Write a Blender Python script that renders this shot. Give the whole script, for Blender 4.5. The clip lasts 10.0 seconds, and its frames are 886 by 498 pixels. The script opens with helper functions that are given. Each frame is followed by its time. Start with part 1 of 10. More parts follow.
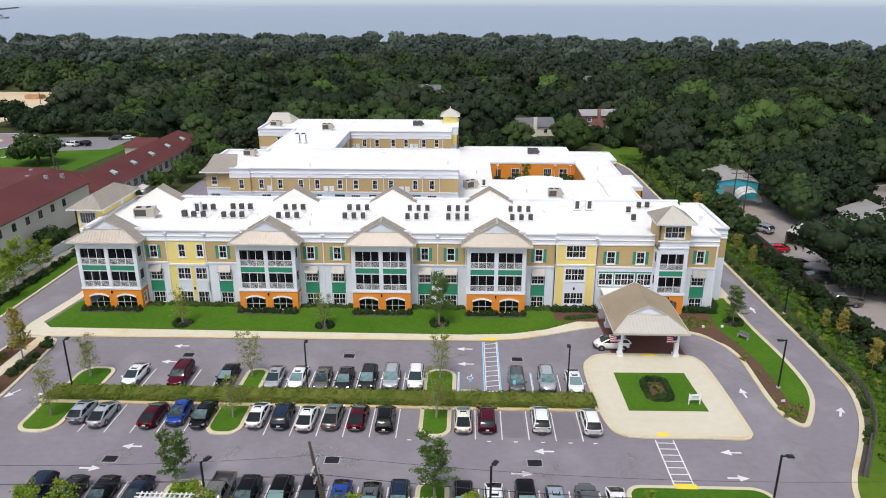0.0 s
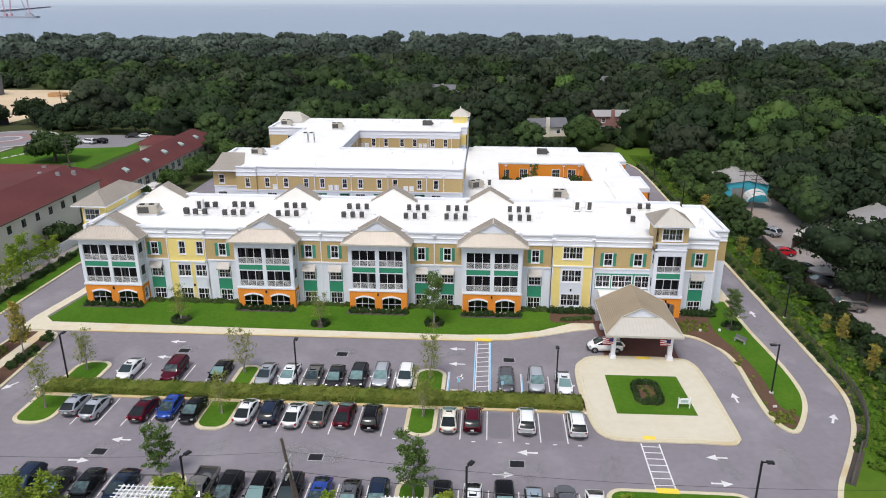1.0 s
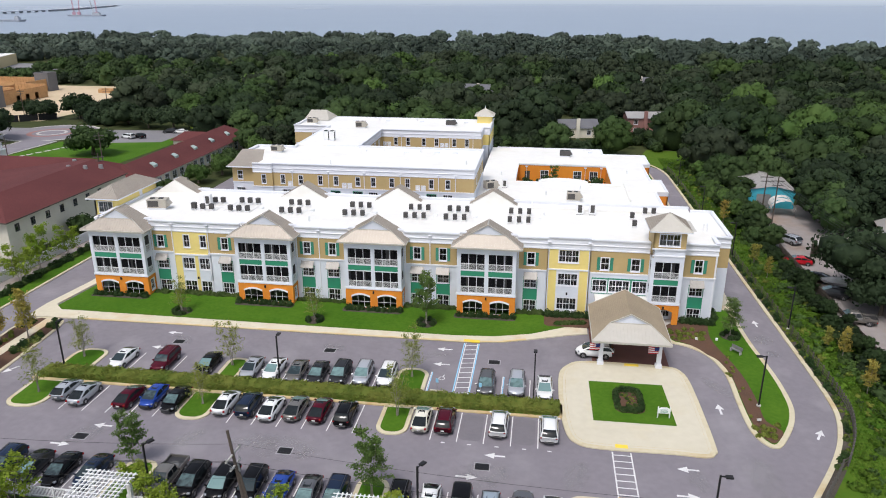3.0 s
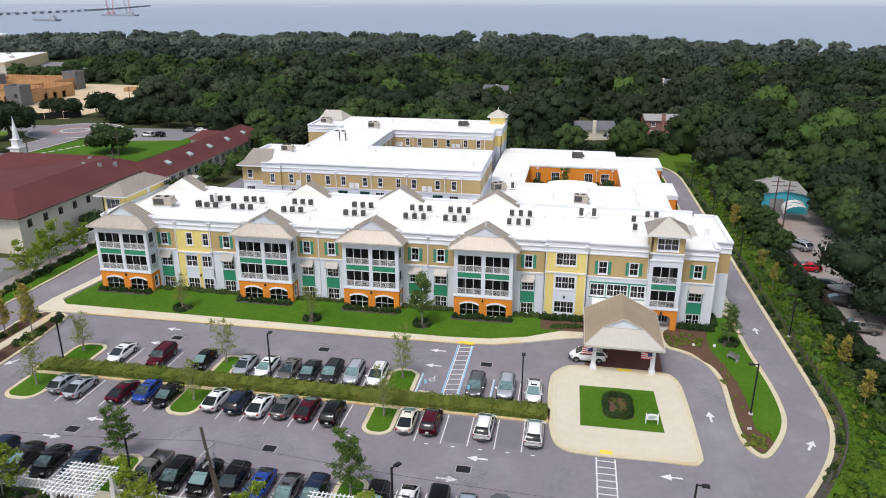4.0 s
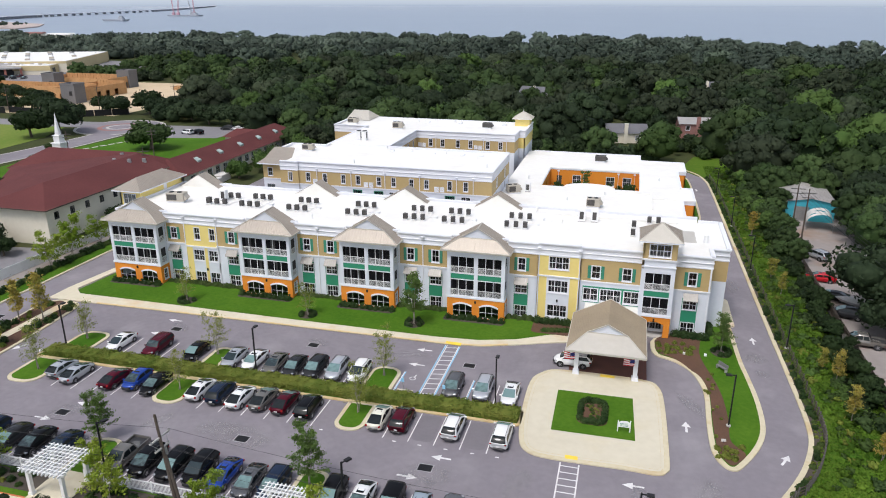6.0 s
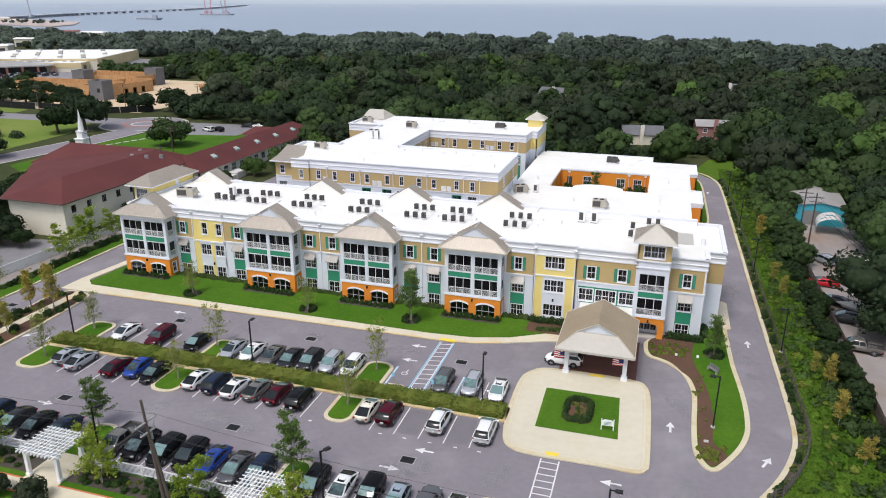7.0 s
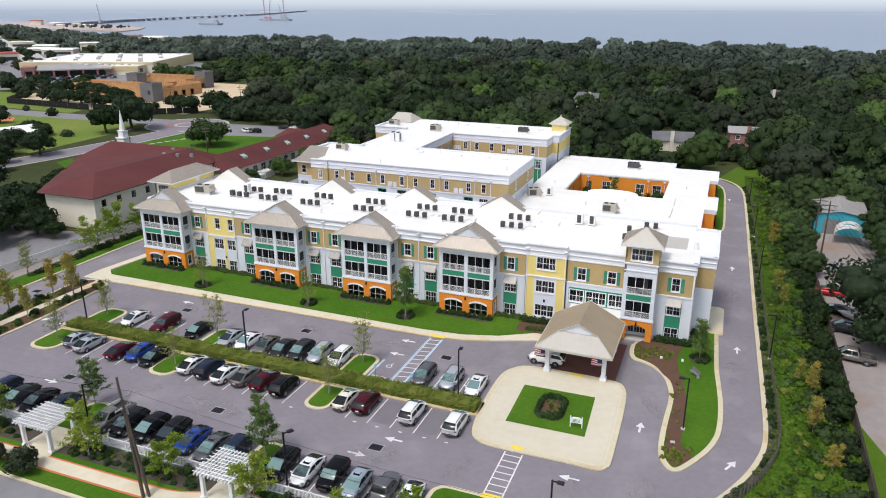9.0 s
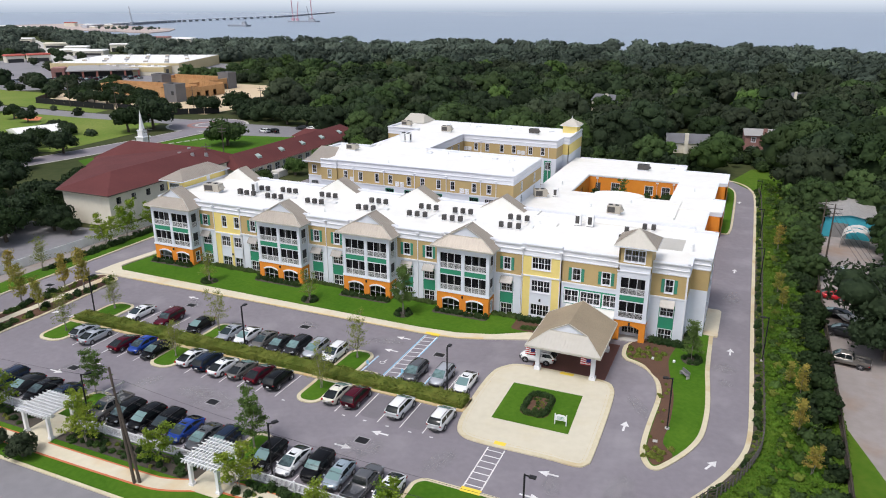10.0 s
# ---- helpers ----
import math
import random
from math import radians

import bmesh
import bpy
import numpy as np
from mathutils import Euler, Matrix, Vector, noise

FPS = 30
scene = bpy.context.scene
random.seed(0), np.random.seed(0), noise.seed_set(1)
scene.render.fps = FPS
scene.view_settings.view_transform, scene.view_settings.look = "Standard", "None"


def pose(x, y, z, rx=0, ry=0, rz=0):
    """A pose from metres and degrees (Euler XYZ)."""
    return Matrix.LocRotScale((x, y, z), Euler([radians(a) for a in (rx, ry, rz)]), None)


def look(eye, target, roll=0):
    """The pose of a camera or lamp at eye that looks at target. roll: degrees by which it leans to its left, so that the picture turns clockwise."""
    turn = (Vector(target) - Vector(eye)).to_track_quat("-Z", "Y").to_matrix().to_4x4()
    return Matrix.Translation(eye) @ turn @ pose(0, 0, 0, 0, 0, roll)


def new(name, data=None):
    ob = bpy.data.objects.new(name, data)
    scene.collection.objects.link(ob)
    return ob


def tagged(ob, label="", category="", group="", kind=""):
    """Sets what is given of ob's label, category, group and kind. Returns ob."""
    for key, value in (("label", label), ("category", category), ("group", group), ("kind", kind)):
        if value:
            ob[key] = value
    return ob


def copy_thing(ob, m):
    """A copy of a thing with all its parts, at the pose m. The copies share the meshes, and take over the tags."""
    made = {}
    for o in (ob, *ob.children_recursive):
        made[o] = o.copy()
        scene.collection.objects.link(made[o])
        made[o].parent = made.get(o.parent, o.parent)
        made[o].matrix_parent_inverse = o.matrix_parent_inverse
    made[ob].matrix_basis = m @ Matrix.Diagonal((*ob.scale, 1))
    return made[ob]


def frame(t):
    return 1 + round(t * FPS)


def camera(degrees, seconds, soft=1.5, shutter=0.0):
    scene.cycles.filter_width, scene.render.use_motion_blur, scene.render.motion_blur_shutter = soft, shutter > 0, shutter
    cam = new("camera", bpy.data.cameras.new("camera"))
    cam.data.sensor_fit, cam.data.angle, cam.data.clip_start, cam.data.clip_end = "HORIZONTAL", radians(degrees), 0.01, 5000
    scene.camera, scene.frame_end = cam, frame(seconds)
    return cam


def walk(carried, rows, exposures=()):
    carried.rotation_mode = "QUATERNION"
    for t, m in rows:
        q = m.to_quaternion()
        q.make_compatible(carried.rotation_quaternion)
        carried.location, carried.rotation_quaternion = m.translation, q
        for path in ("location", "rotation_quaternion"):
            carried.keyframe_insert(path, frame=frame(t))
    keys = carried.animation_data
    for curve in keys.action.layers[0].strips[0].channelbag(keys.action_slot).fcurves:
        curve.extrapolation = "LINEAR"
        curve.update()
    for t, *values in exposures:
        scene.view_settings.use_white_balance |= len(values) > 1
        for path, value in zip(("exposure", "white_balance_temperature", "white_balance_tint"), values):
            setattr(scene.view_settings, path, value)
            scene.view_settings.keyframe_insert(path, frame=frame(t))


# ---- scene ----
cam = camera(63.7, 10.0, soft=1.0)
PATH = [
    (0, (2.701, -92.562, 42.293), (2.638, -90.677, 41.629), -0.0),
    (0.5, (4.236, -92.625, 42.364), (4.147, -90.74, 41.699), 0.0),
    (1, (6.317, -92.503, 42.361), (6.192, -90.621, 41.696), -0.0),
    (1.5, (8.176, -92.348, 42.404), (8.017, -90.469, 41.738), -0.0),
    (2, (10.148, -92.174, 42.353), (9.954, -90.298, 41.687), -0.0),
    (2.5, (12.014, -91.961, 42.396), (11.786, -90.089, 41.729), -0.0),
    (4, (17.865, -91.076, 42.599), (17.529, -89.22, 41.933), 0.1),
    (4.5, (19.817, -90.648, 42.695), (19.447, -88.799, 42.028), 0.1),
    (5, (21.962, -90.232, 42.795), (21.552, -88.391, 42.129), 0.1),
    (5.5, (23.962, -89.913, 42.825), (23.517, -88.08, 42.16), 0.0),
    (7, (30.295, -90.249, 43.162), (29.743, -88.445, 42.496), 0.2),
    (7.5, (32.276, -90.343, 43.24), (31.692, -88.549, 42.576), 0.2),
    (8, (34.517, -90.319, 43.167), (33.896, -88.536, 42.508), 0.1),
    (8.5, (36.613, -90.23, 43.209), (35.958, -88.458, 42.552), 0.1),
    (9, (38.804, -90.04, 43.157), (38.114, -88.28, 42.504), 0.1),
    (9.5, (40.989, -89.915, 43.293), (40.264, -88.169, 42.64), 0.0),
    (10, (43.1, -89.886, 43.369), (42.344, -88.152, 42.719), -0.0),
]
walk(cam, [(t, look(eye, target, roll)) for t, eye, target, roll in PATH])

# ---- light ----
SUN_EL, SUN_AZ = 62.0, 200.0      # degrees; azimuth clockwise from north
world = bpy.data.worlds.new("overcast_sky")
scene.world = world
world.use_nodes = True
wn = world.node_tree
sky = wn.nodes.new("ShaderNodeTexSky")
sky.sky_type = 'NISHITA'
sky.sun_disc = False
sky.sun_elevation = radians(SUN_EL)
sky.sun_rotation = radians(SUN_AZ)
sky.air_density, sky.dust_density, sky.ozone_density = 1.0, 3.0, 2.0
soften = wn.nodes.new("ShaderNodeHueSaturation")
soften.inputs["Saturation"].default_value = 0.6
wn.links.new(sky.outputs[0], soften.inputs["Color"])
wn.links.new(soften.outputs[0], wn.nodes["Background"].inputs[0])
wn.nodes["Background"].inputs[1].default_value = 0.15
sun_data = bpy.data.lights.new("sun", 'SUN')
sun_data.energy, sun_data.angle, sun_data.color = 1.5, radians(14), (1.0, 0.96, 0.945)
sun = new("sun", sun_data)
az, el = radians(SUN_AZ), radians(SUN_EL)
sun.matrix_world = look((math.sin(az) * math.cos(el) * 100, math.cos(az) * math.cos(el) * 100, math.sin(el) * 100), (0, 0, 0))
scene.view_settings.exposure = 0.32

# ---- materials ----


def mat(name, c1, c2=None, s1=0.3, s2=6.0, rough=0.8, metal=0.0, bump=0.0, bs=20.0, local=False, rnd=0.0, island=0.0, spec=0.5, coat=0.0, stain=None):
    """Two colours mixed by noise at two scales (per metre); bump; stain = (colour, scale, amount)."""
    m = bpy.data.materials.new(name)
    m.use_nodes = True
    nt = m.node_tree
    n, l = nt.nodes, nt.links
    b = n["Principled BSDF"]
    b.inputs["Roughness"].default_value, b.inputs["Metallic"].default_value = rough, metal
    b.inputs["Specular IOR Level"].default_value = spec
    b.inputs["Coat Weight"].default_value = coat
    b.inputs["Coat Roughness"].default_value = 0.05
    if local:
        co = n.new("ShaderNodeTexCoord").outputs["Object"]
    else:
        co = n.new("ShaderNodeNewGeometry").outputs["Position"]
    c2 = c2 or tuple(v * 0.8 for v in c1)

    def nz(scale, detail=3.0):
        t = n.new("ShaderNodeTexNoise")
        t.inputs["Scale"].default_value, t.inputs["Detail"].default_value = scale, detail
        l.new(co, t.inputs["Vector"])
        return t.outputs["Fac"]

    def op(kind, a, bb):
        q = n.new("ShaderNodeMath")
        q.operation = kind
        for i, v in enumerate((a, bb)):
            if isinstance(v, (int, float)):
                q.inputs[i].default_value = v
            else:
                l.new(v, q.inputs[i])
        return q.outputs[0]

    fac = op('ADD', op('MULTIPLY', nz(s1), 1.3), op('MULTIPLY', nz(s2), 1.1))
    fac = op('SUBTRACT', fac, 0.7)
    if rnd:
        fac = op('ADD', fac, op('MULTIPLY', op('SUBTRACT', n.new("ShaderNodeObjectInfo").outputs["Random"], 0.5), rnd))
    if island:
        fac = op('ADD', fac, op('MULTIPLY', op('SUBTRACT', n.new("ShaderNodeNewGeometry").outputs["Random Per Island"], 0.5), island))
    mx = n.new("ShaderNodeMix")
    mx.data_type = 'RGBA'
    mx.clamp_factor = True
    l.new(fac, mx.inputs[0])
    mx.inputs[6].default_value, mx.inputs[7].default_value = (*c1, 1), (*c2, 1)
    out = mx.outputs[2]
    if stain:
        col, sc, amount = stain
        st = n.new("ShaderNodeMix")
        st.data_type = 'RGBA'
        st.clamp_factor = True
        f = op('MULTIPLY', op('SUBTRACT', nz(sc, 5.0), 0.52), amount)
        l.new(f, st.inputs[0])
        l.new(out, st.inputs[6])
        st.inputs[7].default_value = (*col, 1)
        out = st.outputs[2]
    l.new(out, b.inputs["Base Color"])
    if bump:
        bp = n.new("ShaderNodeBump")
        bp.inputs["Strength"].default_value, bp.inputs["Distance"].default_value = bump, 0.05
        l.new(nz(bs, 4.0), bp.inputs["Height"])
        l.new(bp.outputs[0], b.inputs["Normal"])
    return m


def lap(m, pitch=0.2, depth=0.5):
    """Horizontal lap-siding relief on a wall material."""
    nt = m.node_tree
    n, l = nt.nodes, nt.links
    sep = n.new("ShaderNodeSeparateXYZ")
    l.new(n.new("ShaderNodeNewGeometry").outputs["Position"], sep.inputs[0])
    a = n.new("ShaderNodeMath")
    a.operation = 'DIVIDE'
    a.inputs[1].default_value = pitch
    l.new(sep.outputs["Z"], a.inputs[0])
    f = n.new("ShaderNodeMath")
    f.operation = 'FRACT'
    l.new(a.outputs[0], f.inputs[0])
    bp = n.new("ShaderNodeBump")
    bp.inputs["Strength"].default_value, bp.inputs["Distance"].default_value = depth, 0.03
    l.new(f.outputs[0], bp.inputs["Height"])
    l.new(bp.outputs[0], n["Principled BSDF"].inputs["Normal"])
    return m


ASPHALT = mat("asphalt", (0.222, 0.202, 0.222), (0.170, 0.154, 0.172), 0.09, 1.3, 0.9, bump=0.25, bs=30, stain=((0.30, 0.285, 0.295), 0.16, 2.2))
ASPHALT_OLD = mat("old_asphalt", (0.23, 0.22, 0.23), (0.17, 0.165, 0.175), 0.05, 0.8, 0.9, bump=0.2, bs=20)
ASPHALT_DARK = mat("worn_asphalt", (0.15, 0.138, 0.152), (0.18, 0.166, 0.182), 0.6, 3.0, 0.85)
PAINT_LINE = mat("road_paint", (0.78, 0.77, 0.76), (0.55, 0.54, 0.54), 0.7, 9.0, 0.7)
PAINT_BLUE = mat("blue_road_paint", (0.2, 0.5, 0.75), (0.3, 0.55, 0.72), 0.7, 9.0, 0.7)
PAINT_YELLOW = mat("yellow_paving", (0.85, 0.62, 0.05), (0.7, 0.5, 0.06), 0.9, 7.0, 0.7)
CONCRETE = mat("pale_concrete", (0.64, 0.585, 0.45), (0.53, 0.475, 0.35), 0.12, 1.5, 0.85, bump=0.1, stain=((0.52, 0.3, 0.09), 0.22, 2.2))
PLAZA = mat("plaza_concrete", (0.60, 0.555, 0.44), (0.52, 0.475, 0.365), 0.1, 1.1, 0.85, bump=0.1, stain=((0.5, 0.4, 0.2), 0.3, 1.0))
KERBRUST = mat("rust_stained_kerb", (0.55, 0.40, 0.19), (0.50, 0.42, 0.26), 0.4, 2.5, 0.85, stain=((0.40, 0.22, 0.06), 0.35, 3.0))
KERB = mat("kerb_concrete", (0.60, 0.54, 0.38), (0.49, 0.43, 0.29), 0.3, 2.0, 0.85, stain=((0.42, 0.26, 0.08), 0.25, 2.6))
CONC_GREY = mat("grey_concrete", (0.5, 0.48, 0.45), (0.4, 0.38, 0.35), 0.2, 2.0, 0.9)
BRICKPAVE = mat("brick_paving", (0.16, 0.06, 0.045), (0.11, 0.05, 0.04), 0.8, 6.0, 0.85)
LAWN = mat("mown_lawn", (0.035, 0.105, 0.006), (0.08, 0.16, 0.014), 0.12, 2.2, 0.95, bump=0.6, bs=14, spec=0.1)
MEADOW = mat("rough_grass", (0.045, 0.115, 0.008), (0.10, 0.15, 0.018), 0.09, 0.9, 0.95, bump=0.8, bs=4, spec=0.1)
EARTH = mat("woodland_ground", (0.03, 0.045, 0.015), (0.07, 0.075, 0.03), 0.03, 0.4, 0.95, bump=0.6, bs=2, spec=0.1)
DIRT = mat("pale_dirt", (0.23, 0.203, 0.188), (0.315, 0.28, 0.265), 0.09, 0.8, 0.95, bump=0.4, bs=3, stain=((0.26, 0.15, 0.08), 0.12, 3.0))
SAND = mat("construction_sand", (0.60, 0.48, 0.32), (0.47, 0.36, 0.23), 0.06, 0.6, 0.95)
SANDBAR = mat("pale_sandbar", (0.52, 0.54, 0.56), (0.44, 0.47, 0.5), 0.004, 0.03, 0.9)
MULCH = mat("brown_mulch", (0.12, 0.058, 0.032), (0.075, 0.04, 0.025), 0.7, 7.0, 0.95, bump=0.8, bs=12)
MULCH_DARK = mat("dark_mulch", (0.045, 0.038, 0.032), (0.08, 0.065, 0.05), 0.8, 7.0, 0.95, bump=0.8, bs=12)
WATER = mat("bay_water", (0.225, 0.275, 0.345), (0.20, 0.25, 0.32), 0.002, 0.01, 0.35, bump=0.15, bs=0.2)
ROOFWHITE = mat("white_roof_membrane", (0.80, 0.79, 0.76), (0.73, 0.715, 0.67), 0.12, 0.9, 0.6, stain=((0.58, 0.54, 0.45), 0.18, 1.1))
WHITE = lap(mat("white_siding", (0.72, 0.745, 0.80), (0.66, 0.69, 0.75), 0.2, 2.0, 0.6), 0.2, 0.4)
TRIM = mat("white_trim", (0.76, 0.77, 0.80), (0.70, 0.71, 0.75), 0.4, 3.0, 0.5)
TAN = lap(mat("tan_siding", (0.50, 0.365, 0.165), (0.455, 0.33, 0.145), 0.3, 2.0, 0.7), 0.2, 0.4)
YELLOW = lap(mat("yellow_siding", (0.82, 0.66, 0.23), (0.76, 0.61, 0.20), 0.3, 2.0, 0.7), 0.2, 0.4)
GREEN = mat("green_panel", (0.02, 0.245, 0.135), (0.03, 0.215, 0.12), 0.3, 2.0, 0.6)
SHUTTER = mat("green_shutter", (0.02, 0.25, 0.15), (0.03, 0.2, 0.12), 0.5, 4.0, 0.5)
ORANGE = mat("orange_stucco", (0.76, 0.265, 0.025), (0.68, 0.225, 0.02), 0.3, 2.5, 0.85, bump=0.2, bs=30)
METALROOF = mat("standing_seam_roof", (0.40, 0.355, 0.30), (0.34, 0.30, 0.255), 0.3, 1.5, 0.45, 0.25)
AWNING = mat("awning_metal", (0.36, 0.34, 0.31), (0.29, 0.275, 0.25), 0.6, 2.5, 0.5, 0.2)
MALLWALL = mat("sandy_stucco", (0.60, 0.49, 0.27), (0.53, 0.43, 0.24), 0.1, 1.0, 0.85)
PALEBRICK = mat("faded_pink_brick", (0.33, 0.17, 0.145), (0.25, 0.125, 0.11), 0.5, 5.0, 0.9)
RUSTED = mat("rust_stained_concrete", (0.60, 0.51, 0.33), (0.58, 0.41, 0.17), 0.1, 1.1, 0.9, stain=((0.64, 0.58, 0.44), 0.35, 2.2))
GRATEFRAME = mat("grey_drain_frame", (0.36, 0.35, 0.36), (0.28, 0.27, 0.28), 0.8, 6.0, 0.8)
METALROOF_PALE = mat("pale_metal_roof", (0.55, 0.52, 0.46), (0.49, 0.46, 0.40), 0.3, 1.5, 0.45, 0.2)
SHINGLE_TAN = mat("tan_shingles", (0.33, 0.265, 0.18), (0.25, 0.2, 0.135), 0.3, 5.0, 0.9, bump=0.4, bs=12)
SHINGLE_RED = mat("maroon_shingles", (0.135, 0.045, 0.043), (0.088, 0.03, 0.03), 0.15, 4.0, 0.9, bump=0.4, bs=9, spec=0.12)
SHINGLE_GREY = mat("grey_shingles", (0.15, 0.15, 0.16), (0.1, 0.1, 0.11), 0.3, 4.0, 0.9)
CREAM = mat("cream_stucco", (0.72, 0.67, 0.56), (0.65, 0.6, 0.49), 0.15, 2.0, 0.85, stain=((0.45, 0.4, 0.3), 0.2, 1.2))
# Room surfaces are near-black: indoor dimness is put into the colour.
INTERIOR = mat("dimmed_interior_plaster", (0.07, 0.068, 0.065), (0.05, 0.05, 0.05), 0.3, 1.0, 0.9)
# The porch back wall carries painted shade in place of its siding tone.
PORCHBACK = mat("painted_shade_porch_plaster", (0.10, 0.10, 0.105), (0.075, 0.075, 0.08), 0.4, 2.0, 0.9)
CURTAIN = mat("pale_curtain", (0.72, 0.70, 0.68), (0.6, 0.58, 0.57), 0.8, 5.0, 0.9)
TEAL = mat("teal_cladding", (0.05, 0.38, 0.47), (0.04, 0.33, 0.42), 0.3, 2.0, 0.6)
TINROOF = mat("grey_tin_roof", (0.42, 0.4, 0.38), (0.33, 0.31, 0.29), 0.2, 1.5, 0.5, 0.3)
TIMBER = mat("raw_timber_sheathing", (0.57, 0.335, 0.15), (0.37, 0.20, 0.085), 0.4, 2.2, 0.8)
BLOCKWORK = mat("grey_blockwork", (0.18, 0.175, 0.18), (0.13, 0.13, 0.135), 0.2, 2.0, 0.9)
BRICKRED = mat("red_brick", (0.32, 0.13, 0.1), (0.24, 0.09, 0.07), 0.5, 5.0, 0.9)
BLACKMETAL = mat("black_painted_metal", (0.011, 0.011, 0.013), (0.02, 0.02, 0.021), 1.0, 8.0, 0.5, spec=0.2)
GREYMETAL = mat("galvanised_metal", (0.42, 0.42, 0.41), (0.3, 0.3, 0.3), 1.0, 6.0, 0.45, 0.7)
DARKUNIT = mat("dark_condenser_coil", (0.055, 0.05, 0.048), (0.09, 0.085, 0.08), 2.0, 12.0, 0.6, 0.2)
UNITBEIGE = mat("beige_unit_case", (0.45, 0.41, 0.34), (0.36, 0.33, 0.28), 1.0, 5.0, 0.55)
VINYL = mat("white_vinyl", (0.80, 0.80, 0.80), (0.72, 0.72, 0.72), 0.8, 4.0, 0.45)
OLDWOOD = mat("weathered_wood", (0.10, 0.075, 0.055), (0.06, 0.048, 0.04), 0.6, 5.0, 0.85)
FENCEWOOD = mat("grey_fence_wood", (0.13, 0.12, 0.11), (0.08, 0.075, 0.07), 0.6, 5.0, 0.85)
BARK = mat("bark", (0.13, 0.1, 0.075), (0.07, 0.055, 0.042), 1.5, 8.0, 0.9, bump=0.5)
PALEBARK = mat("pale_bark", (0.35, 0.31, 0.26), (0.22, 0.19, 0.16), 1.5, 8.0, 0.9)
TYRE = mat("tyre_rubber", (0.018, 0.018, 0.019), (0.03, 0.03, 0.03), 3.0, 12.0, 0.8, local=True)
RIM = mat("alloy_rim", (0.5, 0.5, 0.52), (0.35, 0.35, 0.37), 3.0, 12.0, 0.3, 0.8, local=True)
HEADLAMP = mat("headlamp_lens", (0.36, 0.38, 0.41), (0.22, 0.23, 0.25), 4.0, 20.0, 0.12, 0.2, local=True)
TAILLAMP = mat("tail_lamp_lens", (0.35, 0.01, 0.012), (0.25, 0.008, 0.01), 4.0, 20.0, 0.15, local=True)
CHROME = mat("chrome_trim", (0.6, 0.6, 0.6), (0.5, 0.5, 0.5), 3.0, 9.0, 0.15, 1.0, local=True)
BLACKTRIM = mat("black_plastic", (0.02, 0.02, 0.022), (0.035, 0.035, 0.037), 3.0, 9.0, 0.5, local=True)
RED = mat("red_cloth", (0.5, 0.02, 0.03), (0.42, 0.02, 0.03), 1.0, 6.0, 0.8)
BLUE = mat("blue_cloth", (0.02, 0.03, 0.16), (0.015, 0.02, 0.12), 1.0, 6.0, 0.8)
TARP = mat("pale_tarpaulin", (0.66, 0.64, 0.6), (0.52, 0.5, 0.46), 0.5, 2.0, 0.6, bump=0.3, bs=2)
# Crane red and bridge grey are paled, with distance haze in the colour.
REDSTEEL = mat("haze_paled_crane_red", (0.52, 0.30, 0.34), (0.45, 0.27, 0.32), 0.1, 1.0, 0.6)
BRIDGEGREY = mat("haze_paled_bridge_concrete", (0.55, 0.56, 0.60), (0.49, 0.50, 0.54), 0.02, 0.2, 0.9)
SPITLAND = mat("pinkish_shore_sand", (0.50, 0.40, 0.36), (0.36, 0.31, 0.28), 0.012, 0.08, 0.95)
FIELD = mat("rough_field_grass", (0.095, 0.17, 0.022), (0.19, 0.215, 0.055), 0.045, 0.9, 0.95, bump=0.5, bs=6, spec=0.1)
# Grey of barges and one crane, lightened by the same painted haze.
FARGREY = mat("bridge_concrete", (0.40, 0.42, 0.46), (0.34, 0.36, 0.40), 0.02, 0.2, 0.9)
REDCLAY = mat("red_clay", (0.55, 0.17, 0.07), (0.48, 0.14, 0.06), 0.1, 1.0, 0.9)
REDTILE = mat("red_tile_roof", (0.42, 0.08, 0.06), (0.34, 0.07, 0.05), 0.2, 2.0, 0.8)


def leaves(name, c1, c2, s1=0.09, rnd=0.0, isl=0.2):
    m = mat(name, c1, c2, s1, 1.7, 0.75, rnd=rnd, island=isl, spec=0.2)
    b = m.node_tree.nodes["Principled BSDF"]
    nt = m.node_tree
    tr, mx = nt.nodes.new("ShaderNodeBsdfTranslucent"), nt.nodes.new("ShaderNodeMixShader")
    # each tree a little lighter or yellower than the next
    at, mr_, hs = nt.nodes.new("ShaderNodeAttribute"), nt.nodes.new("ShaderNodeMapRange"), nt.nodes.new("ShaderNodeHueSaturation")
    at.attribute_name = "tint"
    mr_.inputs["From Min"].default_value, mr_.inputs["To Min"].default_value, mr_.inputs["To Max"].default_value = -1.0, 0.58, 1.26
    nt.links.new(at.outputs["Fac"], mr_.inputs["Value"])
    nt.links.new(mr_.outputs["Result"], hs.inputs["Value"])
    nt.links.new(b.inputs["Base Color"].links[0].from_socket, hs.inputs["Color"])
    nt.links.new(hs.outputs["Color"], b.inputs["Base Color"])
    nt.links.new(b.inputs["Base Color"].links[0].from_socket, tr.inputs["Color"])
    mx.inputs[0].default_value = 0.3
    nt.links.new(b.outputs[0], mx.inputs[1])
    nt.links.new(tr.outputs[0], mx.inputs[2])
    nt.links.new(mx.outputs[0], nt.nodes["Material Output"].inputs["Surface"])
    return m


